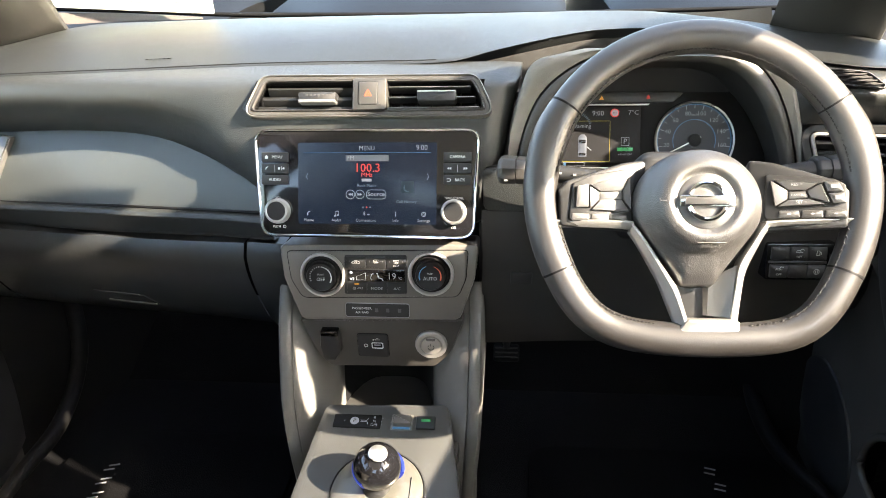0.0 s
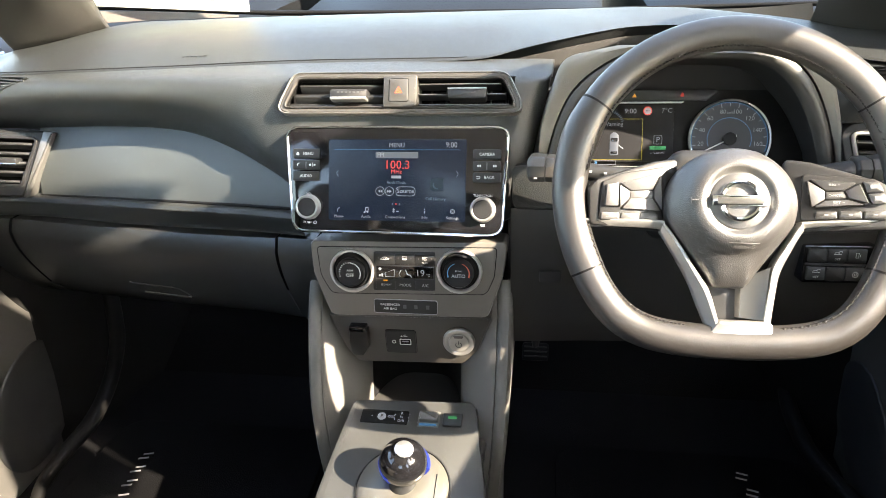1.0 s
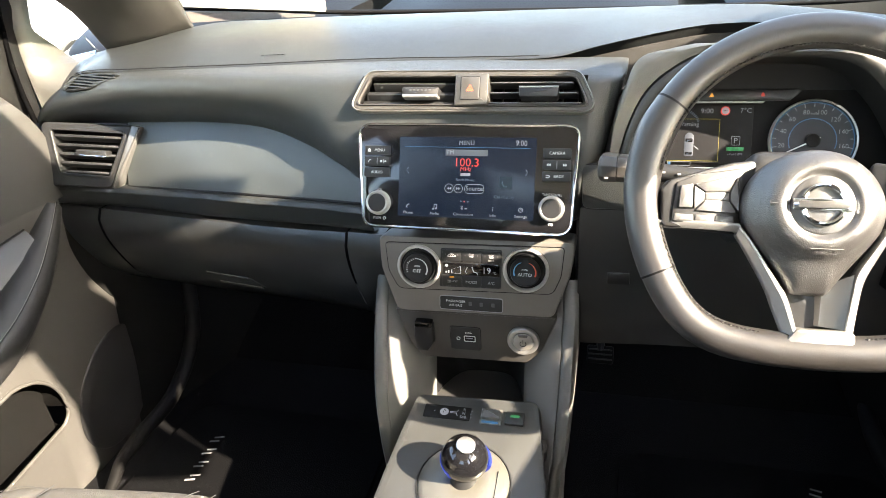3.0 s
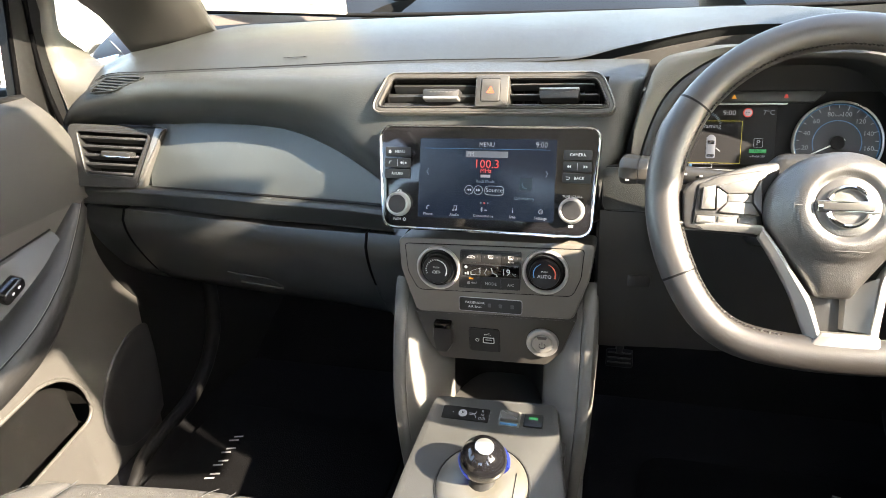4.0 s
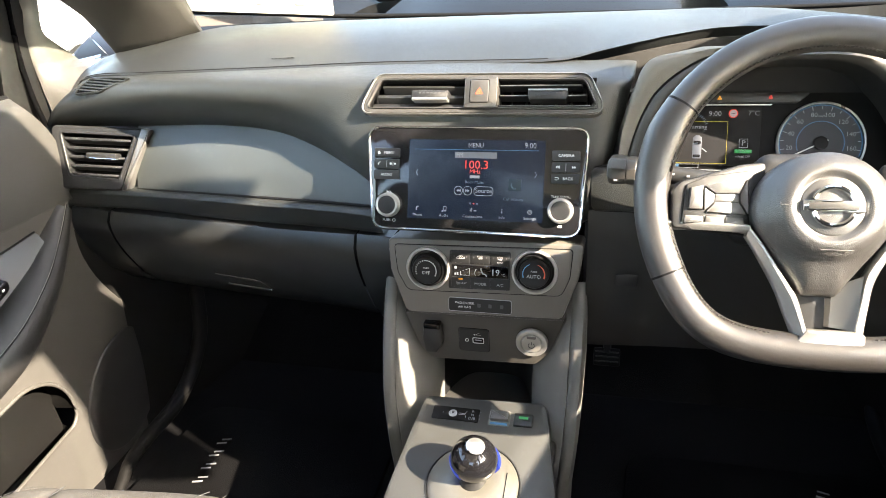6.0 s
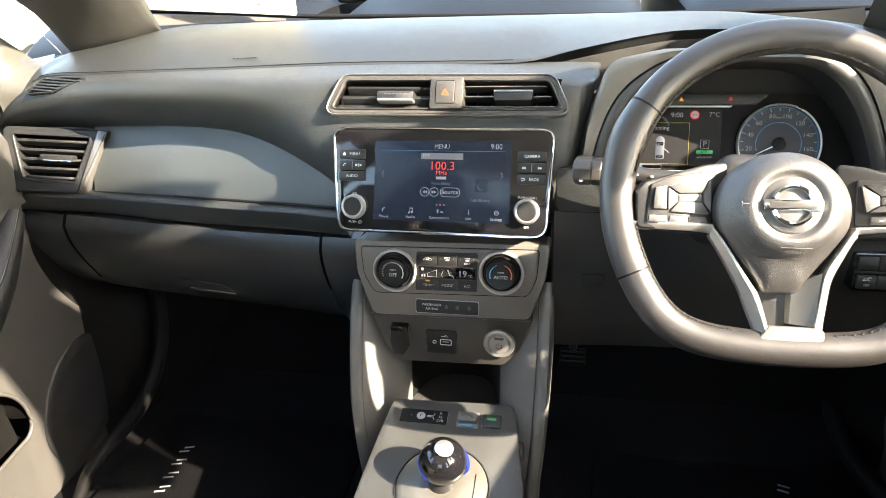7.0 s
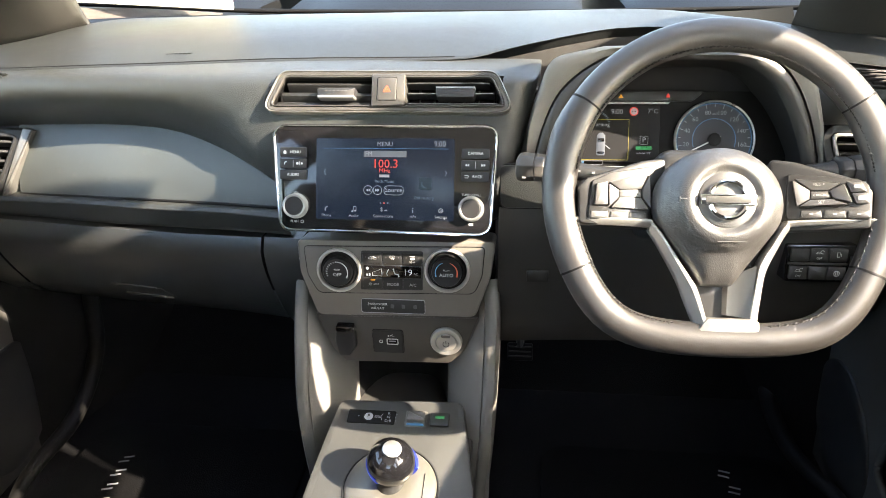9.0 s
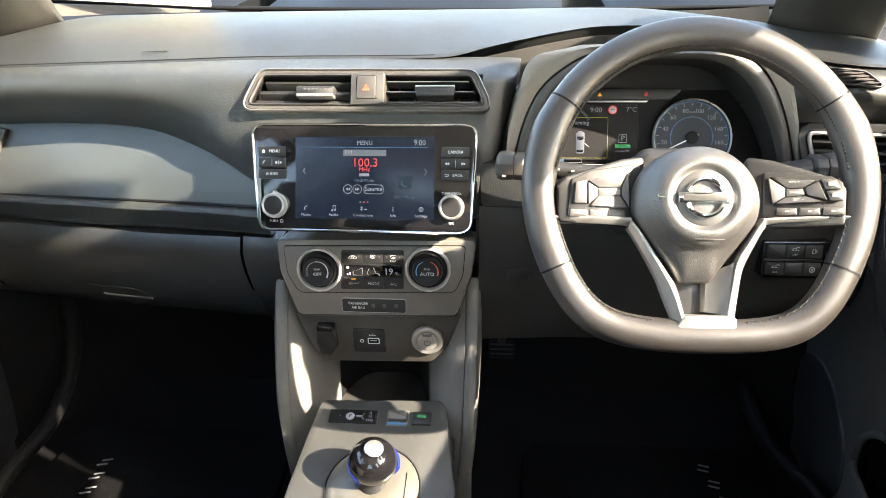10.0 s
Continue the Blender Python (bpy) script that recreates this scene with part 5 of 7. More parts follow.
        part("camera_mark", plate(rect(0.005, 0.0035, 0.001, 0.1265, 0.0040), 0.0108, 0.0118, SPF, 0.0001), GREYINK, spoke)
        part("car_mark", plate(rect(0.006, 0.0040, 0.001, 0.1305, -0.0070), 0.0108, 0.0118, SPF, 0.0001), GREYINK, spoke)
        line = [(0.150, -0.0255), (0.0700, -0.0290), (0.0605, -0.0330), (0.0470, -0.0540), (0.0360, -0.0735), (0.0320, -0.0950), (0.0275, -0.1255), (0.0270, -0.1285), (0.0355, -0.1455), (0.0365, -0.1250), (0.0400, -0.1000), (0.0440, -0.0800), (0.0530, -0.0600), (0.0640, -0.0400), (0.0740, -0.0345), (0.150, -0.0300)]
    else:
        line = [(-0.148, -0.0290), (-0.0735, -0.0300), (-0.0645, -0.0345), (-0.0525, -0.0500), (-0.0310, -0.0840), (-0.0220, -0.0985), (-0.0135, -0.1262), (-0.0130, -0.1285), (-0.0190, -0.1460), (-0.0215, -0.1380), (-0.0315, -0.1130), (-0.0405, -0.0905), (-0.0560, -0.0620), (-0.0680, -0.0430), (-0.0755, -0.0380), (-0.148, -0.0365)]
    half = len(line) // 2
    one, two = curve2(line[:half], 5), curve2(line[half:][::-1], 5)
    rows = []
    for p, q in zip(one, two):
        d = (q - p).normalized()
        wide = (q - p).length
        e = min(0.0012, wide * 0.2)
        drop = 0.0020 + 0.0050 * max(0.0, min(1.0, (wide - 0.006) / 0.008))   # a bright ridge beside the hub, and a facet that falls away outwards
        rows.append([WF @ Vector((*v, z)) for v, z in ((p, -0.006), (p, 0.0088), (p + d * e, 0.0104), (p + d * (wide * 0.34), 0.0104), (q - d * e, 0.0104 - drop), (q, 0.0090 - drop), (q, -0.008))])
    part("spoke_trim", grid(rows, loop=True, caps=True), SATIN, wheel, "satin silver spoke trim", sharp=40)
part("bottom_spoke", plate(rounded([(-0.0205, -0.1485), (0.0370, -0.1480), (0.0365, -0.1290), (0.0280, -0.1262), (-0.0130, -0.1270), (-0.0215, -0.1380)], [0.004, 0.004, 0.003, 0.003, 0.003, 0.004], 4), -0.010, 0.0125, WF, 0.003), SATIN, wheel, "satin silver foot of the lower spoke")
part("spoke_core", plate(rounded([(-0.020, -0.130), (0.032, -0.130), (0.038, -0.075), (-0.034, -0.080)], 0.004, 4), -0.016, -0.008, WF, 0.002), HARD, wheel, "grained black core of the lower spoke")
part("spoke_inset", grid([[WF @ Vector(p) for p in r] for r in (((0.0060, -0.0850, -0.008), (0.0060, -0.1240, -0.008)), ((0.0100, -0.0850, -0.001), (0.0085, -0.1240, -0.001)), ((0.0230, -0.0800, 0.0030), (0.0180, -0.1250, 0.0030)), ((0.0340, -0.0740, 0.0090), (0.0275, -0.1260, 0.0090)))]), VENTS, wheel, "satin facet inside the lower spoke", sharp=30)

# steering column shroud and stalks
column = thing("steering_column", (0.366, 0.0, 0.60), "black steering column shroud behind the wheel", "steering column")
cf = plane_frame((0.366, -0.05, 0.625), 26)
part("shroud", merge(plate(rounded([(-0.055, -0.050), (0.055, -0.050), (0.062, 0.01), (0.045, 0.040), (-0.045, 0.040), (-0.062, 0.01)], 0.02, 5), -0.12, 0.055, cf, 0.012)), HARD, column, sharp=50)
for s in (-1, 1):
    a = Vector((0.366 + s * 0.05, -0.055, 0.640))
    b = Vector((0.366 + s * (0.168 if s < 0 else 0.150), -0.045, 0.650))
    c = Vector((0.366 + s * (0.202 if s < 0 else 0.190), -0.040, 0.650))
    stalk = part("stalk", tube([a, a.lerp(b, 0.5), b], [0.011, 0.010, 0.0115], 12), HARD, column, "black control stalk")
    way = (c - b).normalized()
    kf = Matrix.Translation(b) @ way.to_track_quat("Z", "Y").to_matrix().to_4x4()
    box = rounded([(-0.0155, -0.006), (-0.0085, -0.0145), (0.0085, -0.0145), (0.0155, -0.006), (0.0155, 0.006), (0.0085, 0.0145), (-0.0085, 0.0145), (-0.0155, 0.006)], 0.003, 3)
    long = (c - b).length
    knob_rows = [[kf @ Vector((q.x * g, q.y * g, h * long)) for q in box] for h, g in ((0.0, 0.82), (0.05, 0.98), (0.10, 1.0), (0.34, 1.02), (0.35, 0.94), (0.38, 0.94), (0.39, 1.02), (0.78, 1.08), (0.93, 0.98), (1.0, 0.74))]
    end_ = part("stalk_end", grid(knob_rows, loop=True, caps=True), SOCK if s < 0 else HARD, stalk, "boxy rotary end of the stalk", sharp=50)
    for k in range(3 if s > 0 else 2):
        p = a.lerp(b, 0.55 + 0.14 * k) + Vector((0, -0.0105, 0.004))
        part("mark", block(0.0035, 0.001, 0.0022, p, 0), GREYINK, stalk)
    part("lamp_mark", block(0.004, 0.001, 0.004, c.lerp(b, 0.25) + Vector((0, -0.0158, -0.007)), 0), GREYINK, stalk)

# ---- instrument hood and cluster ----
OLIVE = material("hood_face_plastic", (0.115, 0.110, 0.096), 0.55, grain=0.6, grain_size=0.0016, vary=0.08, pattern="leather")
hood = thing("instrument_hood", (0.362, 0.08, 0.62), "arched black hood round the instruments", "instrument hood")


def arch(cx, half, z0, high, y0, y1, e=2.7, n=40):
    """An arch open at its foot; y runs from y0 at the foot to y1 at the crown."""
    out = []
    for k in range(n + 1):
        a = math.pi * k / n
        c, s = math.cos(a), math.sin(a)
        x = cx - half * math.copysign(abs(c) ** (2 / e), c)
        h = abs(s) ** (2 / e)
        out.append(Vector((x, y0 + (y1 - y0) * h, z0 + high * h)))
    return out


def hood_arch(half, high, y0, y1, e):
    """An arch of the hood: its driver's-door side leans outwards to the foot, its other shoulder slopes."""
    out = []
    foot = 0.24 if half > 0.168 else 0.14
    for p in arch(0.362, half, 0.565, high, y0, y1, e):
        w = max(0.0, (p.x - 0.362) / half)
        slope = 0.006 * math.exp(-((p.x - 0.228) / 0.030) ** 2) * max(0.0, min(1.0, (p.z - 0.72) / 0.04))
        wl = max(0.0, (0.362 - p.x) / half)
        out.append(Vector((p.x - 0.24 * max(0.0, p.z - 0.630) * w ** 1.5 - foot * max(0.0, min(0.10, 0.735 - p.z)) * wl ** 1.5, p.y, p.z - slope)))
    return out


LIPM = material("hood_lip_plastic", (0.034, 0.033, 0.031), 0.42, grain=0.12, grain_size=0.0012, vary=0.06)
# shell blackened: the shade behind the hood is put into its colour
hood_rows = [hood_arch(0.173, 0.214, -0.004, 0.030, 9), hood_arch(0.1735, 0.207, 0.018, 0.052, 9), hood_arch(0.172, 0.180, 0.045, 0.080, 9), hood_arch(0.170, 0.120, 0.070, 0.110, 8)]
part("hood_shell", grid(hood_rows), LOWBLACK, hood, "outer side of the hood, black for the shade behind it", sharp=50)
face_rows = [hood_arch(0.173, 0.214, -0.004, 0.030, 9), hood_arch(0.1715, 0.2135, -0.006, 0.026, 8.5), hood_arch(0.1690, 0.2125, 0.002, 0.021, 6.0), hood_arch(0.166, 0.209, 0.014, 0.022, 4.0)]
part("hood_face", grid(face_rows), OLIVE, hood, "grained face of the hood", sharp=50)
groove = [hood_arch(0.166, 0.2090, 0.014, 0.022, 4.0), hood_arch(0.1650, 0.2080, 0.021, 0.029, 4.0), hood_arch(0.1640, 0.2070, 0.014, 0.021, 3.95)]
part("hood_groove", grid(groove), LOWBLACK, hood, "groove inside the hood's face", sharp=60)
lip = [hood_arch(0.1640, 0.2070, 0.014, 0.021, 3.95), hood_arch(0.160, 0.2040, 0.010, 0.016, 3.7), hood_arch(0.153, 0.2000, 0.012, 0.018, 3.4), hood_arch(0.149, 0.1960, 0.022, 0.028, 3.3)]
part("hood_lip", grid(lip), LIPM, hood, "smooth lip round the opening", sharp=60)
well = [hood_arch(0.149, 0.1960, 0.022, 0.028, 3.3), hood_arch(0.147, 0.186, 0.05, 0.060, 3.2), hood_arch(0.145, 0.172, 0.085, 0.11, 3.0)]
part("hood_well", grid(well), HARD, hood, "black inner wall of the hood", sharp=60)
CF = plane_frame((0.36, 0.0772, 0.6627), 20)
cluster = thing("instrument_cluster", (0.36, 0.078, 0.62), "lit instrument cluster with a screen and round speedometer", "instrument cluster")
part("backing", plate(rounded([(-0.155, -0.085), (0.155, -0.085), (0.15, 0.06), (0.10, 0.085), (-0.10, 0.085), (-0.15, 0.06)], 0.02, 5), -0.02, -0.002, CF), DEEP, cluster)
part("warning_strip", plate(rounded([(-0.118, 0.0390), (0.026, 0.0390), (0.042, 0.0525), (-0.118, 0.0525)], 0.003, 3), -0.003, 0.004, CF, 0.001), HARD, cluster)
part("chrome_line", plate(rounded([(-0.126, 0.0360), (-0.004, 0.0360), (-0.002, 0.0376), (-0.126, 0.0376)], 0.0005, 2), -0.003, 0.004, CF, 0.0004), SILVER, cluster)
part("chrome_line", plate(rect(0.12, 0.0014, 0, -0.066, -0.0455), -0.003, 0.004, CF, 0.0004), SILVER, cluster)
face = part("driver_screen", plate(rect(0.1120, 0.0730, 0.001, -0.0700, -0.0025), -0.003, 0.002, CF, 0.0003), MATTE, cluster, "dark driver information screen")
ZC = 0.0023


def cmark(name, bm, m):
    return part(name, bm, m, face)


cmark("writing", lettering("9:00", 0.0090, CF, -0.0685, 0.0255, ZC), LCD_WHITE)
cmark("writing", lettering("7°C", 0.0085, CF, -0.0230, 0.0262, ZC), LCD_WHITE)
cmark("sign", plate(ring(0.0056, 20, -0.0470, 0.0260), 0.0015, ZC + 0.0001, CF, 0.0001), LCD_RED)
cmark("sign_face", plate(ring(0.0044, 20, -0.0470, 0.0260), 0.0015, ZC + 0.0004, CF, 0.0001), LCD_WHITE)
cmark("sign_dots", merge(*[plate(ring(0.0006, 8, -0.0470 + 0.0017 * k, 0.0260), 0.0015, ZC + 0.0007, CF, 0.00005) for k in (-1, 0, 1)]), DEEP)
cmark("message_box", frame_plate(rect(0.066, 0.053, 0.0, -0.0855, -0.0105), rect(0.065, 0.052, 0.0, -0.0855, -0.0105), 0.0015, ZC, CF, 0.00005), LCD_YELLOW)
cmark("writing", lettering("Warning", 0.0072, CF, -0.0900, 0.0090, ZC), LCD_WHITE)
cmark("car_picture", merge(plate(rounded([(-0.0935, -0.0310), (-0.0825, -0.0310), (-0.0825, -0.0050), (-0.0860, -0.0015), (-0.0900, -0.0015), (-0.0935, -0.0050)], 0.002, 3), 0.0015, ZC, CF, 0.0001)), LCD_GREY)
cmark("car_glass", merge(plate(rect(0.0085, 0.0045, 0.001, -0.088, -0.0110), 0.0015, ZC + 0.0003, CF, 0.0001), plate(rect(0.0085, 0.003, 0.001, -0.088, -0.0275), 0.0015, ZC + 0.0003, CF, 0.0001)), PIANO)
cmark("open_door", plate([Vector((-0.0820, -0.0170)), Vector((-0.0760, -0.0220)), Vector((-0.0768, -0.0228)), Vector((-0.0822, -0.0185))], 0.0015, ZC, CF, 0.00005), LCD_WHITE)
cmark("gear_box", frame_plate(rect(0.0105, 0.0110, 0.0008, -0.0330, -0.0110), rect(0.0095, 0.0100, 0.0006, -0.0330, -0.0110), 0.0015, ZC, CF, 0.0001), LCD_WHITE)
cmark("writing", lettering("P", 0.0095, CF, -0.0330, -0.0110, ZC), LCD_WHITE)
cmark("eco_bar", plate(rect(0.0200, 0.0046, 0.0004, -0.0330, -0.0212), 0.0015, ZC, CF, 0.0001), LCD_GREEN)
cmark("writing", lettering("ECO", 0.0040, CF, -0.0330, -0.0212, ZC + 0.0002), PIANO)
cmark("writing", lettering("e-Pedal OFF", 0.0036, CF, -0.0330, -0.0278, ZC), LCD_WHITE)
cmark("charge_bar", frame_plate(rect(0.028, 0.0052, 0.0008, -0.0990, -0.0405), rect(0.0270, 0.0042, 0.0006, -0.0990, -0.0405), 0.0015, ZC, CF, 0.0001), LCD_WHITE)
cmark("charge_level", plate(rect(0.0030, 0.0040, 0, -0.1105, -0.0405), 0.0015, ZC, CF, 0.0001), LCD_CYAN)
cmark("power_arc", merge(*[plate(rect(0.0030, 0.0012), 0.0015, ZC, CF @ Matrix.Translation((-0.0975, 0.0060, 0)) @ Matrix.Rotation(radians(20 + 7 * k), 4, "Z") @ Matrix.Translation((0.0205, 0, 0)), 0.00005) for k in range(14)]), LCD_DIM)
part("warning_lamp", plate([Vector((-0.0675, 0.0430)), Vector((-0.0615, 0.0430)), Vector((-0.0645, 0.0482))], 0.003, 0.0044, CF, 0.0001), LCD_AMBER, cluster)
part("warning_lamp", plate(rounded([(-0.0078, 0.0435), (-0.0024, 0.0435), (-0.0034, 0.0468), (-0.0051, 0.0496), (-0.0068, 0.0468)], 0.001, 3), 0.003, 0.0044, CF, 0.0001), LCD_RED, cluster)
# speedometer
DIALB = material("dial_blue_black", (0.0075, 0.0100, 0.0165), 0.55, vary=0.06)
GF = CF @ Matrix.Translation((0.0542, -0.0100, 0.002))
dial = part("speedometer", turned([(0.0500, -0.012), (0.0500, 0.004), (0.0488, 0.0060), (0.0472, 0.005), (0.0465, 0.001), (0.0, 0.001)], GF, 56), DIALB, cluster, "round blue-black speedometer")
part("dial_rim", turned([(0.0502, 0.0), (0.0502, 0.0052), (0.0490, 0.0068), (0.0476, 0.0060), (0.0474, 0.002)], GF, 56, True), SILVER, dial, "silver rim of the dial")
part("blue_ring", merge(*[tube([GF @ Vector((r * math.cos(a), r * math.sin(a), 0.0016)) for a in [radians(-20 + 5 * k) for k in range(45)]], w, 5) for r, w in ((0.0268, 0.0006), (0.0462, 0.0005))]), LCD_CYAN, dial, "lit blue rings")
for k in range(17):
    a = radians(205 - 230 * k / 16)
    part("tick", plate(rect(0.0052 if k % 2 else 0.0034, 0.0008), 0.0009, 0.0016, GF @ Matrix.Rotation(a, 4, "Z") @ Matrix.Translation((0.0432, 0, 0)), 0.00005), LCD_WHITE, dial)
for k, v in enumerate((20, 40, 60, 80, 100, 120, 140, 160)):
    a = radians(190 - 200 * k / 7)
    part("writing", lettering(str(v), 0.0078, GF, 0.0352 * math.cos(a), 0.0352 * math.sin(a), 0.0014), LCD_WHITE, dial)
part("writing", lettering("km/h", 0.0040, GF, 0.0, 0.0330, 0.0014), LCD_WHITE, dial)
nd = radians(207)
part("needle", merge(plate(rounded([(-0.009, -0.0010), (0.036, -0.0007), (0.036, 0.0007), (-0.009, 0.0010)], 0.0005, 2), 0.003, 0.0045, GF @ Matrix.Rotation(nd, 4, "Z"), 0.0003)), SILVER, dial, "pale pointer at rest")
part("needle_cap", turned([(0.0082, 0.001), (0.0082, 0.0052), (0.0072, 0.0060), (0.0, 0.0060)], GF, 28), MATTE, dial)

# ---- switch bank right of the column ----
bank = thing("switch_bank", (0.552, 0.02, 0.49), "bank of small black switches on the lower dashboard", "switches")
BF = plane_frame((0.562, 0.012, 0.5100), 10)
part("bank_plate", plate(rect(0.088, 0.0480, 0.003, -0.0105, 0.0), -0.03, 0.0, BF), PIANO, bank)
part("divider", plate(rect(0.072, 0.0030, 0.001, -0.0160, 0.0), -0.001, 0.0020, BF, 0.0006), HARD, bank)
for i in range(3):
    for j in range(2):
        x, y = -0.0388 + 0.0230 * i, 0.0118 - 0.0236 * j
        k = part("switch", plate(rect(0.0222, 0.0172, 0.0012, x, y), -0.001, 0.0035, BF, 0.001), HARD, bank)
        if (i, j) == (1, 0) or (i, j) == (0, 1):
            symbol([[(-0.0045, -0.001), (-0.003, 0.0012), (0.0005, 0.0012), (0.0015, -0.001), (-0.0045, -0.001)], loop_line(0.0022, 0.0022, 0.003, 0.001, 8, 20, 300)], x, y + 0.0030, BF, 0.0037, PRINT, k)
            part("writing", lettering("OFF", 0.0040, BF, x, y - 0.0042, 0.0037), PRINT, k)
        elif (i, j) == (2, 0):
            symbol([[(-0.002, -0.003), (-0.002, 0.003), (0.0012, 0.003), (0.0012, -0.003), (-0.002, -0.003)], [(0.0016, 0.001), (0.003, 0.001), (0.003, -0.002)]], x, y + 0.001, BF, 0.0037, PRINT, k, 0.0004)
        elif (i, j) == (2, 1):
            symbol([loop_line(0.0034, 0.0034), [(-0.001, 0.0015), (-0.001, -0.002)], [(0.001, 0.002), (0.001, -0.002)]], x, y, BF, 0.0037, PRINT, k, 0.0004)
part("dimmer_wheel", tube([BF @ Vector((0.0225, 0.0, -0.004)), BF @ Vector((0.0300, 0.0, -0.004))], 0.0115, 20), HARD, bank, "ribbed dimmer wheel")


DARKPAINT = material("dark_car_paint", (0.004, 0.0042, 0.0048), 0.5, coat=0.0, spec=0.2, vary=0.05, vary_size=0.5)
# ---- centre console ----
CONS = material("selector_panel_plastic", (0.042, 0.0432, 0.0418), 0.38, grain=0.2, grain_size=0.0012, vary=0.08)
WING = material("wing_soft_trim", (0.100, 0.098, 0.090), 0.5, grain=0.5, grain_size=0.0014, vary=0.08, pattern="leather")
RINGM = material("selector_ring_metal", (0.15, 0.145, 0.125), 0.38, metal=0.6, grain=0.15, grain_size=0.001, vary=0.10)
console = thing("centre_console", (0.011, -0.15, 0.0), "grey centre console with padded sides between the seats", "console")
KX = 0.011
GFR = plane_frame((KX, -0.035, 0.300), 75)
top = rounded([(-0.122, -0.40), (0.122, -0.40), (0.109, -0.130), (0.0970, -0.062), (0.0850, 0.008), (-0.0920, 0.002), (-0.1000, -0.062), (-0.107, -0.135)], [0.01, 0.01, 0.05, 0.05, 0.014, 0.014, 0.05, 0.05], 6)
part("top_plate", plate(top, -0.05, 0.0, GFR, 0.008), CONS, console, "satin grey selector panel")
part("body", merge(block(0.19, 0.60, 0.24, (KX, -0.36, 0.12), 0.01), block(0.16, 0.42, 0.24, (KX, 0.10, 0.12), 0.01)), HARD, console)
for s in (-1, 1):
    # padded wing from the stack down to the console's side: an upright wall, stitched along its outer edge
    wing = [(0.475, 0.012, 0.1425), (0.448, -0.003, 0.1432), (0.4085, -0.0215, 0.1435), (0.355, -0.0407, 0.1428), (0.300, -0.0567, 0.1412), (0.233, -0.0643, 0.1370), (0.172, -0.0657, 0.1315), (0.10, -0.066, 0.127), (0.0, -0.066, 0.125)]
    rows = []
    for z, y, b in [(spread([(k, *w) for k, w in enumerate(wing)], i / 4)) for i in range(0, 33)]:
        a, g = 0.070, 1.0 if s < 0 else 0.62   # the driver's side is fuller
        pr = [(a - 0.004, y + 0.15), (a, y + 0.085 * g), (a + 0.006, y + 0.066 * g), (a + 0.35 * (b - 0.02 - a), y + 0.044 * g), (a + 0.70 * (b - 0.02 - a), y + 0.018 * g), (b - 0.0205, y + 0.0040), (b - 0.0195, y + 0.0062), (b - 0.0185, y + 0.0030), (b - 0.012, y - 0.0005), (b - 0.004, y), (b, y + 0.006), (b + 0.001, y + 0.03), (b + 0.001, y + 0.16)]
        rows.append([(0.001 + s * x, yy, z) for x, yy in pr])
    part("side_pad", grid(rows), WING, console, "stitched padded side of the console", sharp=50)
back_rows = []
for k in range(11):
    z = 0.225 + 0.021 * k
    y = spread([(w[0], w[1]) for w in wing[::-1]], z)[0]
    back_rows.append([(0.001 + 0.072 * u, y + (0.082 if u < 0 else 0.052) * abs(u) ** 4 + 0.165 * (1 - abs(u) ** 4), z) for u in [-1 + 2 * j / 16 for j in range(17)]])
part("recess", grid(back_rows), DEEP, console, "rounded back of the open tray under the sockets", sharp=60)
part("recess_floor", block(0.20, 0.20, 0.02, (KX, 0.02, 0.245), 0.004), GREYD, console)
ind = part("position_display", plate(rect(0.067, 0.0225, 0.002, -0.0405, -0.0292), -0.004, 0.0012, GFR, 0.0006), DEEP, console, "black gear position display")
part("park_mark", merge(plate(ring(0.0062, 18, -0.0445, -0.0290), 0.001, 0.0016, GFR, 0.0001)), LCD_WHITE, ind)
part("writing", lettering("P", 0.0075, GFR, -0.0445, -0.0290, 0.0018), PIANO, ind)
part("writing", lettering("R", 0.0060, GFR, -0.0165, -0.0228, 0.0014), LCD_WHITE, ind)
part("writing", lettering("N", 0.0060, GFR, -0.0165, -0.0290, 0.0014), LCD_WHITE, ind)
part("writing", lettering("D/B", 0.0060, GFR, -0.0165, -0.0352, 0.0014), LCD_WHITE, ind)
part("gate_lines", merge(tube([GFR @ Vector((-0.036, -0.0280, 0.0016)), GFR @ Vector((-0.027, -0.0280, 0.0016)), GFR @ Vector((-0.025, -0.0240, 0.0016))], 0.0005, 4), tube([GFR @ Vector((-0.036, -0.0300, 0.0016)), GFR @ Vector((-0.027, -0.0300, 0.0016)), GFR @ Vector((-0.025, -0.0345, 0.0016))], 0.0005, 4)), LCD_WHITE, ind)
for x, y in ((-0.0585, -0.0290), (-0.0065, -0.0290), (-0.0055, -0.0235), (-0.0055, -0.0345)):
    part("dot", plate(ring(0.0008, 8, x, y), 0.001, 0.0016, GFR, 0.0001), LCD_WHITE, ind)
brake = part("parking_brake_switch", plate(rect(0.0300, 0.0265, 0.002, 0.0220, -0.0285), -0.004, 0.0010, GFR, 0.0006), GREYP, console, "parking brake lever switch")
part("lever", plate(rect(0.0270, 0.0165, 0.003, 0.0220, -0.0265), 0.0, 0.0070, GFR, 0.003), GREYP, brake)
part("blue_strip", plate(rect(0.0235, 0.0026, 0.0005, 0.0220, -0.0392), 0.0005, 0.0030, GFR, 0.0003), LCD_CYAN, brake)
eco = part("eco_switch", plate(rect(0.0265, 0.0210, 0.002, 0.0552, -0.0290), -0.004, 0.0035, GFR, 0.001), HARD, console, "black eco mode switch")
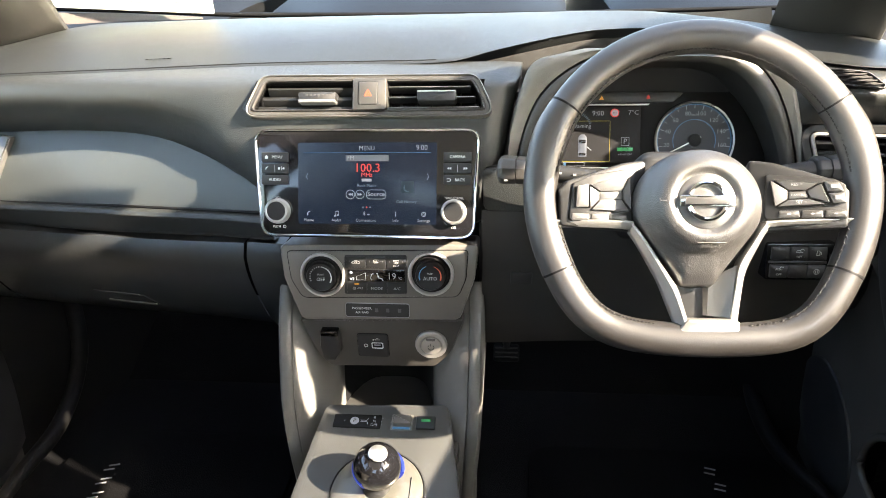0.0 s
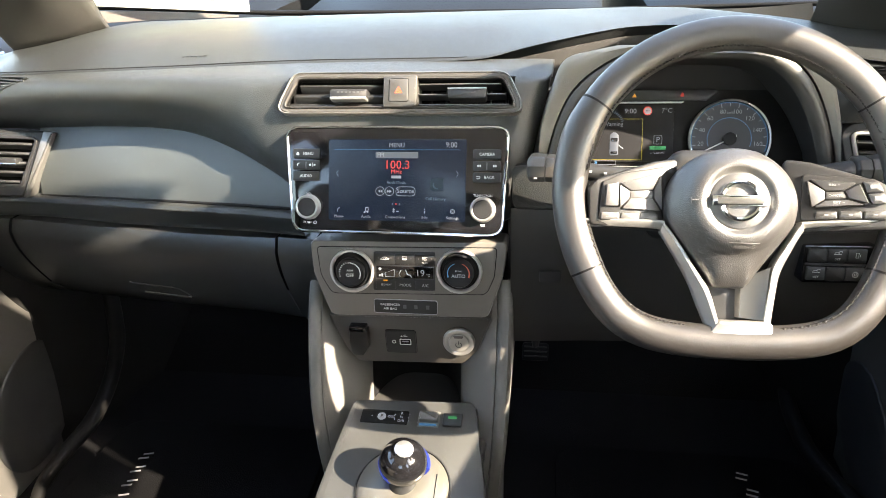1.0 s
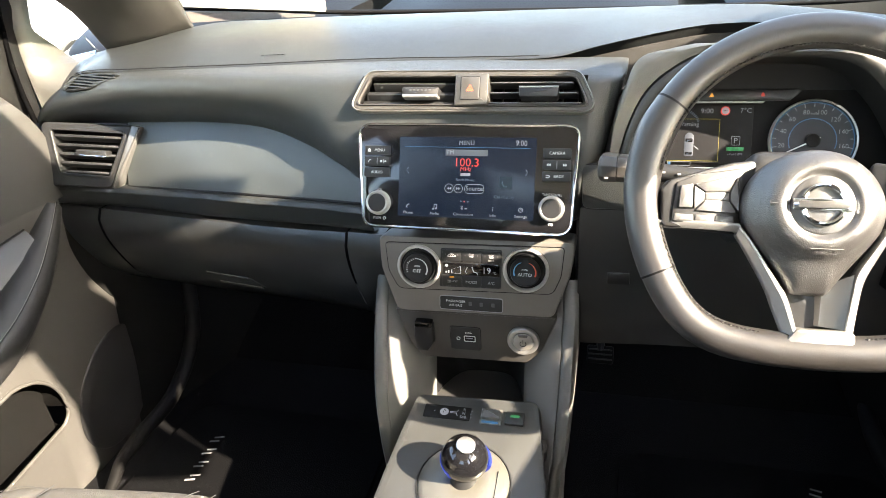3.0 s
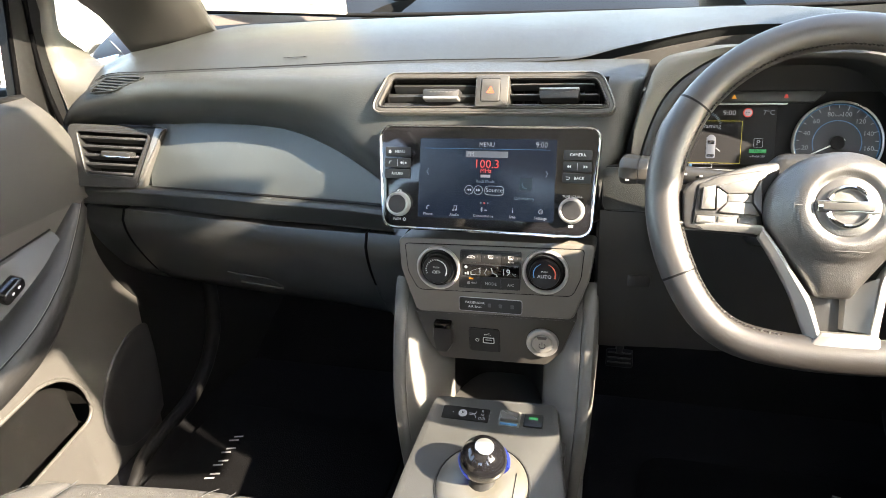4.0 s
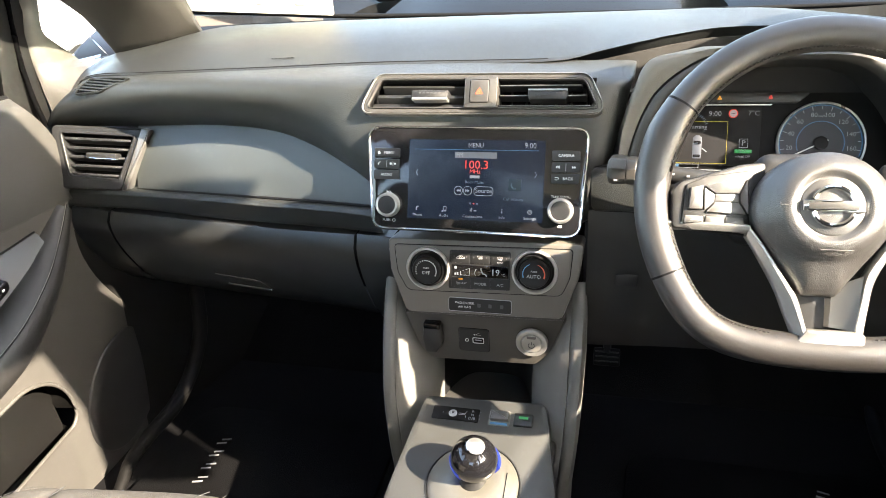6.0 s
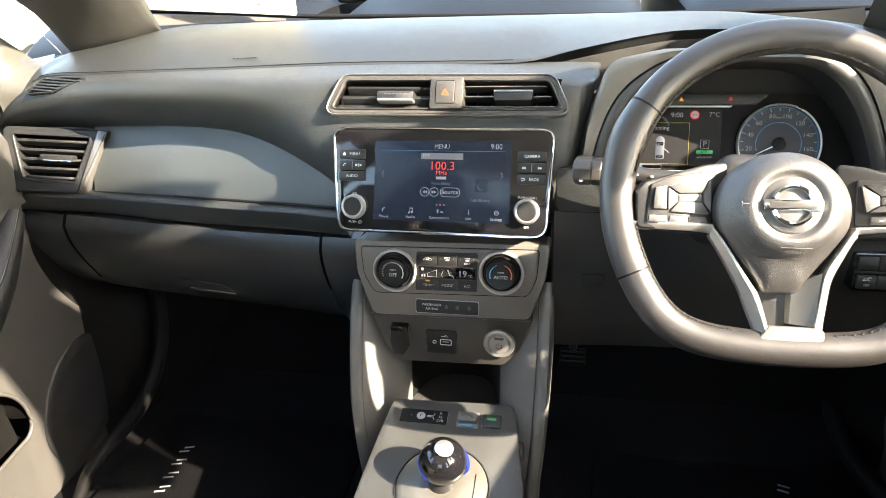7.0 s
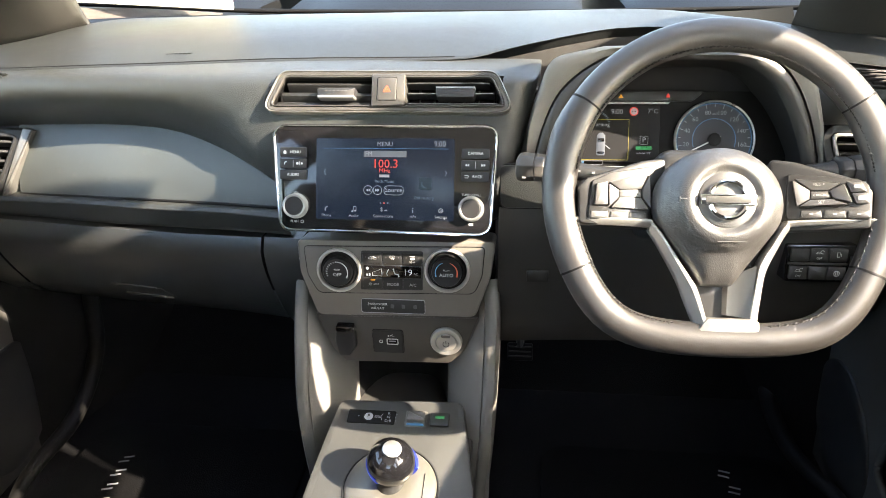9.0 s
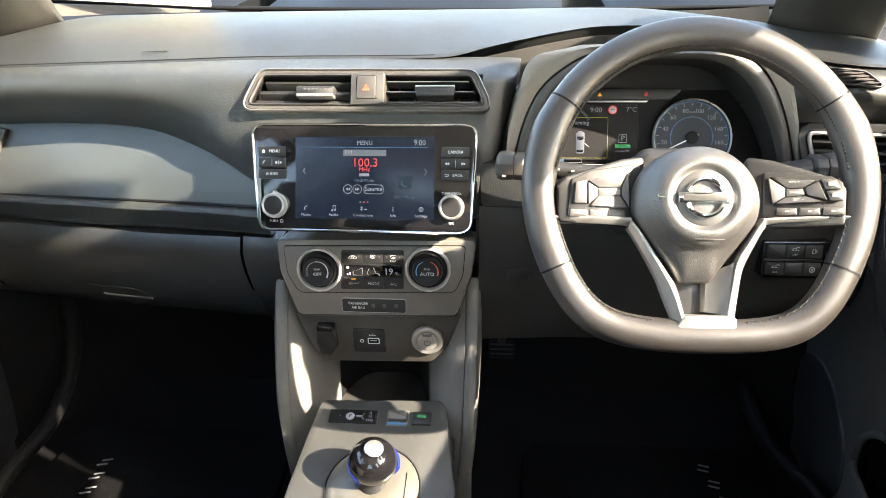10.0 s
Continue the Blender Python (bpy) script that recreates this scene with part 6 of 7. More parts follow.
part("eco_lamp", plate(rect(0.0125, 0.0042, 0.0006, 0.0552, -0.0265), 0.003, 0.0039, GFR, 0.0001), LCD_GREEN, eco)
# selector: dished ring, collar and ball
RF = GFR @ Matrix.Translation((0.0035, -0.1370, 0))
selector = thing("gear_selector", RF.translation, "gloss black ball gear selector in a satin ring", "gear selector")
part("dish", turned([(0.0625, -0.004), (0.0622, 0.0008), (0.0605, 0.0016), (0.0590, -0.001)], RF, 56, True), HARD, selector)
part("ring_plate", turned([(0.0592, -0.004), (0.0588, 0.0018), (0.0570, 0.0034), (0.0500, 0.0062), (0.0400, 0.0090), (0.0280, 0.0110), (0.0200, 0.0105)], RF, 56), RINGM, selector, "satin domed plate round the stem")
part("plate_seam", plate(rect(0.0010, 0.058, 0.0, 0.0425, -0.010), 0.0040, 0.0088, RF, 0.0002), DEEP, selector)
ball_at = Vector((0.0169, -0.1632, 0.3039))
axis = Vector((0.14, -0.25, 0.957)).normalized()
BQ = Matrix.Translation(ball_at) @ axis.to_track_quat("Z", "Y").to_matrix().to_4x4()
part("stem", tube([RF @ Vector((0, 0.0, -0.002)), ball_at], [0.020, 0.013], 20), HARD, selector)
prof = [(0.0305 * math.cos(a), 0.0305 * math.sin(a) * 0.92) for a in [radians(-75 + 12 * k) for k in range(13)]]
prof = [(0.010, -0.030)] + prof + [(0.0125, 0.0272), (0.0, 0.0272)]
ball = part("ball", turned(prof, BQ, 48), PIANO, selector, "gloss black ball", sharp=50)
part("ball_top", turned([(0.0118, 0.0265), (0.0118, 0.0282), (0.0108, 0.0288), (0.0, 0.0290)], BQ, 32), SILVER, ball, "bright silver disc")
for s in (-1, 1):
    rows = []
    for i in range(9):
        a = radians((0 if s > 0 else 180) - 32 + 64 * i / 8)
        rows.append([BQ @ Vector((0.0314 * math.cos(b) * math.cos(a), 0.0314 * math.cos(b) * math.sin(a), 0.0318 * math.sin(b) * 0.95)) for b in [radians(-46 + 42 * j / 6) for j in range(7)]])
    part("blue_band", thick(grid(rows), 0.003), BLUE_GLOW, ball, "translucent blue band", sharp=60)

# ---- floor mats ----
WOVEN = material("woven_grey", (0.22, 0.22, 0.225), 0.9, vary=0.2, vary_size=0.004)
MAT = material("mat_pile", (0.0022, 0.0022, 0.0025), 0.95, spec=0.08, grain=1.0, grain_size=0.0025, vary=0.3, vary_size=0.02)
for s, word_ in ((-1, "passenger"), (1, "driver")):
    mat = thing("floor_mat", (s * 0.42, 0.0, 0.0), "black carpet mat in the " + word_ + "'s footwell", "floor mat", "mats in the footwells")
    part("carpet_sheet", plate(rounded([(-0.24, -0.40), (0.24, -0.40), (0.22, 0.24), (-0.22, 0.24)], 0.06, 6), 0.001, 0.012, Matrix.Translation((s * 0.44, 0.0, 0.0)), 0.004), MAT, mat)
    for k in range(4):
        x, y = (-0.563 + 0.004 * k, 0.130 - 0.0358 * k) if s < 0 else (0.544 + 0.008 * k, 0.184 - 0.040 * k)
        for d in (-1, 1):
            part("woven_mark", plate(rect(0.019, 0.0038, 0), 0.0115, 0.0128, pose(x + 0.002 * d, y + 0.0062 * d, 0, 0, 0, 16 * -s), 0.0003), WOVEN, mat, "pale woven mark")

# ---- doors ----
SOFT = material("door_soft_trim", (0.034, 0.0335, 0.0315), 0.5, spec=0.3, grain=0.3, grain_size=0.0018, vary=0.08, pattern="leather")
ARM = material("armrest_leather", (0.010, 0.010, 0.010), 0.5, grain=0.4, grain_size=0.0018, vary=0.12, pattern="leather")
# pocket plastic taken near black, so its hollow looks shaded even in sun
POCK_SHADE = material("pocket_shade_plastic", (0.0032, 0.0031, 0.0029), 0.8, spec=0.06, grain=0.3, grain_size=0.0015, vary=0.15)
SWP = material("switch_panel_plastic", (0.026, 0.028, 0.029), 0.4, grain=0.12, grain_size=0.0012, vary=0.08)
for s, word_, DX, DY, DZ in ((-1, "closed passenger's", 0.0, 0.0, 0.0), (1, "closed driver's", -0.045, 0.040, 0.0218)):
    door = thing("passenger_door" if s < 0 else "driver_door", (s * 0.78, -0.35, 0.05), word_ + " door with a padded armrest and bottle pocket", "car door", "front doors")
    PLACE = Matrix.Translation((DX, DY, DZ)) @ Matrix.Diagonal((1, 1, 1 if s < 0 else 0.925, 1))
    lift = 0.0 if s < 0 else 0.085   # the driver's armrest sits higher

    def piece(name, bm, m, label="", sharp=50, under=None):
        bm.transform(PLACE)
        return part(name, bm, m, under or door, label, sharp=sharp)

    def face_x(y, z):
        """How far from the car's middle the inner panel lies at a place along and up."""
        base = spread([(0.0, 0.750), (0.12, 0.745), (0.30, 0.738), (0.42, 0.733), (0.50, 0.722), (0.58, 0.716), (0.64, 0.722), (0.685, 0.729), (0.70, 0.735)], z)[0]
        low = max(0.0, min(1.0, (0.20 - z) / 0.05)) * 0.040 * max(0.0, min(1.0, (-0.04 - y) / 0.22))   # the pocket's outer wall swells inwards
        return base + 0.012 * max(0.0, y / 0.24) - low

    def pocket(y):
        """Upper and lower edge of the pocket's mouth."""
        if y >= -0.015:
            return 0.176, 0.176
        if y > -0.11:
            up_ = 0.176 + 0.098 * math.sqrt(max(0.0, 1 - ((y + 0.11) / 0.095) ** 2))
        else:
            up_ = 0.274 - 0.032 * min(1.0, (-0.11 - y) / 0.20)
        lo_ = 0.176 - 0.029 * math.sqrt(max(0.0, 1 - ((y + 0.04) / 0.025) ** 2)) if y > -0.04 else 0.147
        return up_, lo_

    def reach(z):
        """The panel's front edge, hidden by the dashboard higher up."""
        return spread([(0.0, 0.235), (0.22, 0.235), (0.255, 0.214), (0.30, 0.164), (0.345, 0.130), (0.39, 0.104), (0.458, 0.080), (0.54, 0.075)], z)[0]

    ys = [-0.95 + 0.05 * k for k in range(15)] + [-0.21 + 0.02 * k for k in range(8)] + [-0.06, -0.05, -0.042, -0.036, -0.030, -0.025, -0.021, -0.018, -0.016, -0.015] + [0.0 + 0.0294 * k for k in range(9)]

    def at(y, z):
        yy = min(y, reach(z))
        return (s * face_x(yy, z), yy, z)

    above = grid([[at(y, pocket(y)[0] + (0.54 - pocket(y)[0]) * v) for v in [j / 16 for j in range(17)]] for y in ys])
    piece("inner_panel", above, DOORP, "grey moulded inner panel")
    piece("pocket_wall", grid([[at(y, pocket(y)[1] * v) for v in [j / 8 for j in range(9)]] for y in ys]), DOORP, "lower panel that forms the pocket's wall")

    def end_y(z):
        """The upper trim's front edge, cut back towards the sill."""
        return spread([(0.53, 0.095), (0.62, 0.094), (0.66, 0.082), (0.70, 0.056)], z)[0]

    zs = [0.538 + 0.162 * k / 12 for k in range(13)]
    piece("upper_trim", grid([[(s * face_x(min(y, end_y(z)), z), min(y, end_y(z)), z) for z in zs] + [(s * 0.742, min(y, 0.054), 0.7045), (s * 0.785, min(y, 0.075), 0.715), (s * 0.80, min(y, 0.075), 0.69)] for y in [-0.95 + 1.045 * k / 40 for k in range(41)]]), SOFT, "dark soft upper trim")
    mouth = [y for y in ys if y <= -0.015]
    edge_ = [(y, pocket(y)[0]) for y in mouth] + [(y, pocket(y)[1]) for y in mouth[::-1][1:]]
    piece("pocket_lip", tube([(s * (face_x(y, z) - 0.0005), y, z) for y, z in edge_], 0.0036 if s < 0 else 0.0062, 8), DOORP, "rounded lip of the bottle pocket", 70)
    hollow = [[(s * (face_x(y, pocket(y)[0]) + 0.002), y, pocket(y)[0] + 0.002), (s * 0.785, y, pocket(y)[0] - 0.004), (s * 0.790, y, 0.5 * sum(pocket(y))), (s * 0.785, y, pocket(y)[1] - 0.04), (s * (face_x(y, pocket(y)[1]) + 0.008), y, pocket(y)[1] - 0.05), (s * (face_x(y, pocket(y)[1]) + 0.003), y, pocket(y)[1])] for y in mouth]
    piece("pocket_hollow", grid(hollow), POCK_SHADE, "hollow of the bottle pocket, its shade put into the colour")
    piece("sill_cap", tube([(s * 0.783, -0.95, 0.713), (s * 0.783, 0.03, 0.713), (s * 0.783, 0.07, 0.710)], 0.010, 10, flat=0.7), KICK, "black cap under the window", 70)
    # padded armrest that rises towards the front, with a stitched seam
    arm = curve2([(0.700, -0.95, 0.330), (0.690, -0.55, 0.335), (0.682, -0.32, 0.355), (0.684, -0.17, 0.388), (0.697, -0.065, 0.436), (0.712, 0.005, 0.484), (0.724, 0.058, 0.530)], 6)
    arm = [Vector((p.x + 0.2 * lift, p.y, p.z + lift)) for p in arm]
    rad = [0.046] * 18 + [0.046 - 0.0016 * k for k in range(len(arm) - 18)]
    piece("armrest", tube([(s * p.x, p.y, p.z) for p in arm], rad, 16, flat=0.85), ARM, "black padded leather armrest", 70)
    seam = [(s * (p.x - r * 0.80), p.y, p.z + r * 0.52) for p, r in zip(arm, rad)]
    piece("armrest_seam", tube(seam, 0.0012, 5), DEEP, "seam of the armrest", 70)
    dots = []
    for a_, b_ in zip(seam[14:], seam[15:]):
        for k in range(7):
            q = Vector(a_).lerp(Vector(b_), (k + 0.5) / 7)
            t_ = (Vector(b_) - Vector(a_)).normalized() * 0.0014
            up_ = Vector((-s * 0.0006, 0, 0.0032))
            dots.append(tube([q + up_ - t_, q + up_ + t_], 0.0006, 4))
    piece("armrest_stitching", merge(*dots), THREAD, "grey stitches", 70)["kind"] = "stuff"
    inlay, rim_ = [], []
    for k in range(19):
        y = -0.62 + 0.61 * k / 18
        z = spread([(-0.62, 0.365), (-0.32, 0.385), (-0.17, 0.420), (-0.06, 0.470), (0.04, 0.520)], y)[0]
        z += 0.55 * lift
        top_ = max(z + 0.004, spread([(-0.62, 0.462), (-0.32, 0.485), (-0.12, 0.503), (0.04, 0.522)], y)[0])
        inlay.append([(s * 0.690, y, z - 0.020), (s * 0.700, y, z - 0.002), (s * (face_x(y, top_) - 0.006), y, top_ - 0.003), (s * (face_x(y, top_) + 0.002), y, top_)])
        rim_.append((s * (face_x(y, top_) - 0.001), y, top_ + 0.001))
    piece("switch_panel", grid(inlay), SWP, "smooth grey switch panel")
    piece("panel_gap", tube(rim_, 0.0016, 6), DEEP, "dark gap above the switch panel")
    # switch set into the panel
    sy_, sz_ = -0.122, 0.464
    wf = Matrix.Translation((s * 0.7015, sy_, sz_)) @ Matrix(((0, -s * 0.45, -s * 0.89, 0), (0.90, -0.20, 0.10, 0), (0.43, 0.87, -0.42, 0), (0, 0, 0, 1)))
    wf = Matrix.LocRotScale(wf.translation, wf.to_quaternion(), None)
    key_ = piece("lock_switch", plate(rect(0.046, 0.024, 0.010), -0.012, 0.006, wf, 0.003), PIANO, "black rocker switch")
    piece("lock_mark", merge(plate(rect(0.005, 0.004, 0.001, 0.008, 0.002), 0.0055, 0.0066, wf, 0.0002), plate(rect(0.005, 0.004, 0.001, -0.006, 0.002), 0.0055, 0.0066, wf, 0.0002)), WHITE, under=key_)
    # loudspeaker grille, ahead of the pocket
    oval = [Vector((0.116 + 0.112 * math.cos(a_) + 0.018 * math.sin(a_), 0.132 + 0.117 * math.sin(a_))) for a_ in [2 * math.pi * k / 44 for k in range(44)]]
    rows = [[(s * (face_x(p.x, p.y) + d), p.x, p.y) for p in offset(oval, e)] for e, d in ((0.0, 0.004), (0.001, -0.002), (0.004, -0.004), (0.03, -0.005), (0.06, -0.006))]
    piece("loudspeaker_grille", grid(rows, loop=True, caps=True), LOWBLACK, "black oval loudspeaker grille", 60)
    piece("outer_skin", block(0.03, 1.18, 0.72, (s * 0.845, -0.36, 0.34), 0.012), DARKPAINT, "dark painted outer skin")

# window posts at the front of the doors
POST = material("post_plastic", (0.0045, 0.0045, 0.0043), 0.6, spec=0.12, grain=0.2, grain_size=0.0012, vary=0.08)
GARN = material("garnish_plastic", (0.046, 0.045, 0.040), 0.42, grain=0.2, grain_size=0.0012, vary=0.08)
for s in (-1, 1):
    post = [(0.655, 0.062, 0.157), (0.72, 0.072, 0.156), (0.80, 0.087, 0.155), (0.86, 0.097, 0.160), (0.94, 0.085, 0.13)]
    rows = []
    for z, y0, y1 in [spread([(k, *g) for k, g in enumerate(post)], i / 3) for i in range(13)]:
        lean_ = 0.10 * max(0.0, z - 0.86)
        rows.append([(s * (x - lean_), y, z) for x, y in ((0.812, y0), (0.790, y0), (0.786, y0 + 0.006), (0.786, 0.5 * (y0 + y1)), (0.788, y1), (0.812, y1))])
    part("window_post", grid(rows, loop=True, caps=True), POST, label="dark grey post at the front of the side window", category="pillar", kind="structure", sharp=50)
    part("glass_run", tube([(s * 0.789, 0.062, 0.66), (s * 0.789, 0.072, 0.72), (s * 0.789, 0.087, 0.80), (s * 0.787, 0.097, 0.86), (s * 0.778, 0.085, 0.94)], 0.004, 8), GAPM, label="black rubber run beside the side window", category="seal", kind="structure", sharp=70)
    part("door_seal", tube([(s * 0.765, 0.118, 0.655), (s * 0.775, 0.118, 0.70), (s * 0.783, 0.121, 0.752), (s * 0.785, 0.126, 0.804), (s * 0.783, 0.130, 0.858), (s * 0.765, 0.115, 0.91)], 0.0045, 8), GAPM, label="black rubber door seal", category="seal", kind="structure", sharp=70)
    gar = [(0.93, 0.13, 0.155, 0.742, 0.735), (0.856, 0.159, 0.186, 0.783, 0.775), (0.806, 0.151, 0.178, 0.785, 0.775), (0.785, 0.151, 0.196, 0.785, 0.774), (0.768, 0.151, 0.217, 0.784, 0.772), (0.748, 0.152, 0.240, 0.783, 0.770), (0.735, 0.152, 0.240, 0.782, 0.750),
           (0.722, 0.153, 0.218, 0.781, 0.722), (0.705, 0.154, 0.190, 0.780, 0.700), (0.685, 0.156, 0.175, 0.778, 0.715), (0.655, 0.158, 0.168, 0.775, 0.735)]
    rows = []
    for z, y0, y1, x0, x1 in [spread([(k, *g) for k, g in enumerate(gar)], i / 3) for i in range(31)]:
        rows.append([(s * (x0 + 0.02), y0 + 0.01, z), (s * (x0 + 0.004), y0 - 0.001, z), (s * (x0 - 0.003), y0 + 0.003, z), (s * (0.5 * (x0 + x1) - 0.006), 0.6 * y0 + 0.4 * y1, z), (s * (x1 - 0.002), y1 - 0.004, z), (s * (x1 + 0.004), y1, z), (s * (x1 + 0.03), y1 + 0.004, z)])
    part("pillar_garnish", grid(rows, loop=True, caps=True), GARN, label="smooth grey garnish between door and quarter window", category="trim", kind="structure", sharp=50)
    glass_sheet("window_4", [(s * 0.778, 0.16, 0.745), (s * 0.768, 0.31, 0.745), (s * 0.73, 0.16, 0.865), (s * 0.735, 0.13, 0.885)], "small fixed quarter window")

mirror = thing("door_mirror", (-0.98, 0.10, 0.712), "black door mirror outside the passenger's window", "mirror")
rows = []
for g, x in ((0.82, -0.895), (0.96, -0.905), (1.0, -0.93), (1.0, -1.02), (0.94, -1.06), (0.78, -1.075)):
    rows.append([(x, 0.105 + (q.x - 0.0) * g, 0.7435 + q.y * g) for q in rounded([(-0.045, -0.031), (0.048, -0.031), (0.040, 0.058), (-0.045, 0.064)], 0.012, 4)])
part("housing", grid(rows, loop=True, caps=True), LOWBLACK, mirror, sharp=60)
part("foot", block(0.07, 0.05, 0.02, (-0.885, 0.10, 0.710), 0.006), LOWBLACK, mirror)

# ---- passenger seat ----
seat = thing("front_seat", (-0.38, -0.55, 0.0), "dark grey fabric front seat with pale piping", "car seat", "front seats")
EDGE = [(-0.625, -0.50), (-0.60, -0.41), (-0.570, -0.362), (-0.547, -0.328), (-0.523, -0.304), (-0.483, -0.295), (-0.406, -0.284), (-0.33, -0.275), (-0.275, -0.272), (-0.206, -0.273), (-0.165, -0.285), (-0.140, -0.33), (-0.130, -0.42)]


def seat_top(x, back):
    """Height of the cushion at a distance behind its front edge."""
    side_ = abs(x + 0.378) / 0.248
    bolster = 0.014 * math.exp(-((side_ - 0.74) / 0.20) ** 2) * min(1.0, back / 0.10)
    seam_ = 0.006 * math.exp(-((side_ - 0.425) / 0.020) ** 2)
    return 0.300 + 0.020 * math.sin(math.pi / 2 * min(1.0, back / 0.12)) - 0.03 * max(0.0, back - 0.12) + bolster - seam_ - 0.035 * max(0.0, side_ - 0.90) / 0.10


seat_x = [-0.625 + 0.495 * k / 66 for k in range(67)]
rows = []
for back, under in ((0.02, 0.20), (0.006, 0.09), (0.0, 0.040), (0.0, 0.018), (0.003, 0.006), (0.009, 0.001)):
    rows.append([(x, spread(EDGE, x)[0] - back, seat_top(x, 0.0) - under) for x in seat_x])
for back in (0.02, 0.035, 0.055, 0.08, 0.11, 0.15, 0.22, 0.32, 0.42, 0.50):
    rows.append([(x, spread(EDGE, x)[0] - back, seat_top(x, back)) for x in seat_x])
part("cushion", grid(rows), FABRIC, seat, sharp=70)


def on_seat(x, back, lift=0.0006):
    return (x, spread(EDGE, x)[0] - back, seat_top(x, back) + lift)


SEATTH = material("seat_thread", (0.030, 0.031, 0.033), 0.85, vary=0.2, vary_size=0.003)
for x0, bend in ((-0.290, -0.030), (-0.268, -0.026)):
    part("piping", tube([on_seat(x0 + bend * (k / 8) ** 0.7, 0.004 + 0.010 * k, 0.0007) for k in range(12)], 0.0005, 6), SEATTH, seat, "pale decorative seam")
part("seam", tube([on_seat(-0.4834 + 0.0004 * k, 0.002 + 0.012 * k, 0.0026) for k in range(16)], 0.0008, 6), SEATTH, seat, "pale seam beside the bolster")
for k in range(26):
    x = -0.500 - 0.0030 * k
    part("bolster_stitch", tube([on_seat(x, 0.012, 0.0006), on_seat(x - 0.0019, 0.012, 0.0006)], 0.0005, 5), SEATTH, seat)
part("backrest", block(0.48, 0.12, 0.62, (-0.378, -0.94, 0.66), 0.05, turn=pose(0, 0, 0, 18, 0, 0), seg=4), FABRIC, seat)
part("headrest", block(0.26, 0.09, 0.16, (-0.378, -1.06, 1.06), 0.04, turn=pose(0, 0, 0, 12, 0, 0), seg=4), FABRIC, seat)
part("base", block(0.40, 0.46, 0.14, (-0.378, -0.60, 0.07), 0.02), HARD, seat)

copy_thing(seat, Matrix.Translation((0.40, -0.80, 0.0)))   # the driver's seat, slid further back

# ---- leaflet behind the windscreen ----
leaf = thing("leaflet", (-0.47, 0.37, 0.79), "cream printed leaflet propped against the windscreen", "leaflet")
PF = plane_frame((-0.4735, 0.355, 0.873), -14) @ pose(0, 0, 0, 0, 0, -3.5)
part("sheet", plate(rounded([(-0.150, -0.068), (0.150, -0.068), (0.150, 0.075), (-0.150, 0.075)], 0.004, 3), 0.0, 0.0012, PF, 0.0003), PAPER, leaf)
for k, (x, w, y, m) in enumerate([(-0.09, 0.05, -0.030, LCD_YELLOW), (0.02, 0.06, -0.033, GREYINK), (0.02, 0.055, -0.042, GREYINK), (0.02, 0.035, -0.051, GREYINK), (0.108, 0.064, -0.036, GREYINK), (0.10, 0.045, -0.050, GREYINK)]):
    part("print_bar", plate(rect(w, 0.0035 if k not in (0, 4) else 0.008, 0, x, y), 0.001, 0.0016, PF, 0.0001), material("ink_bar", (0.42, 0.42, 0.42) if m is GREYINK else (0.6, 0.55, 0.2), 0.7, vary=0.02), leaf)


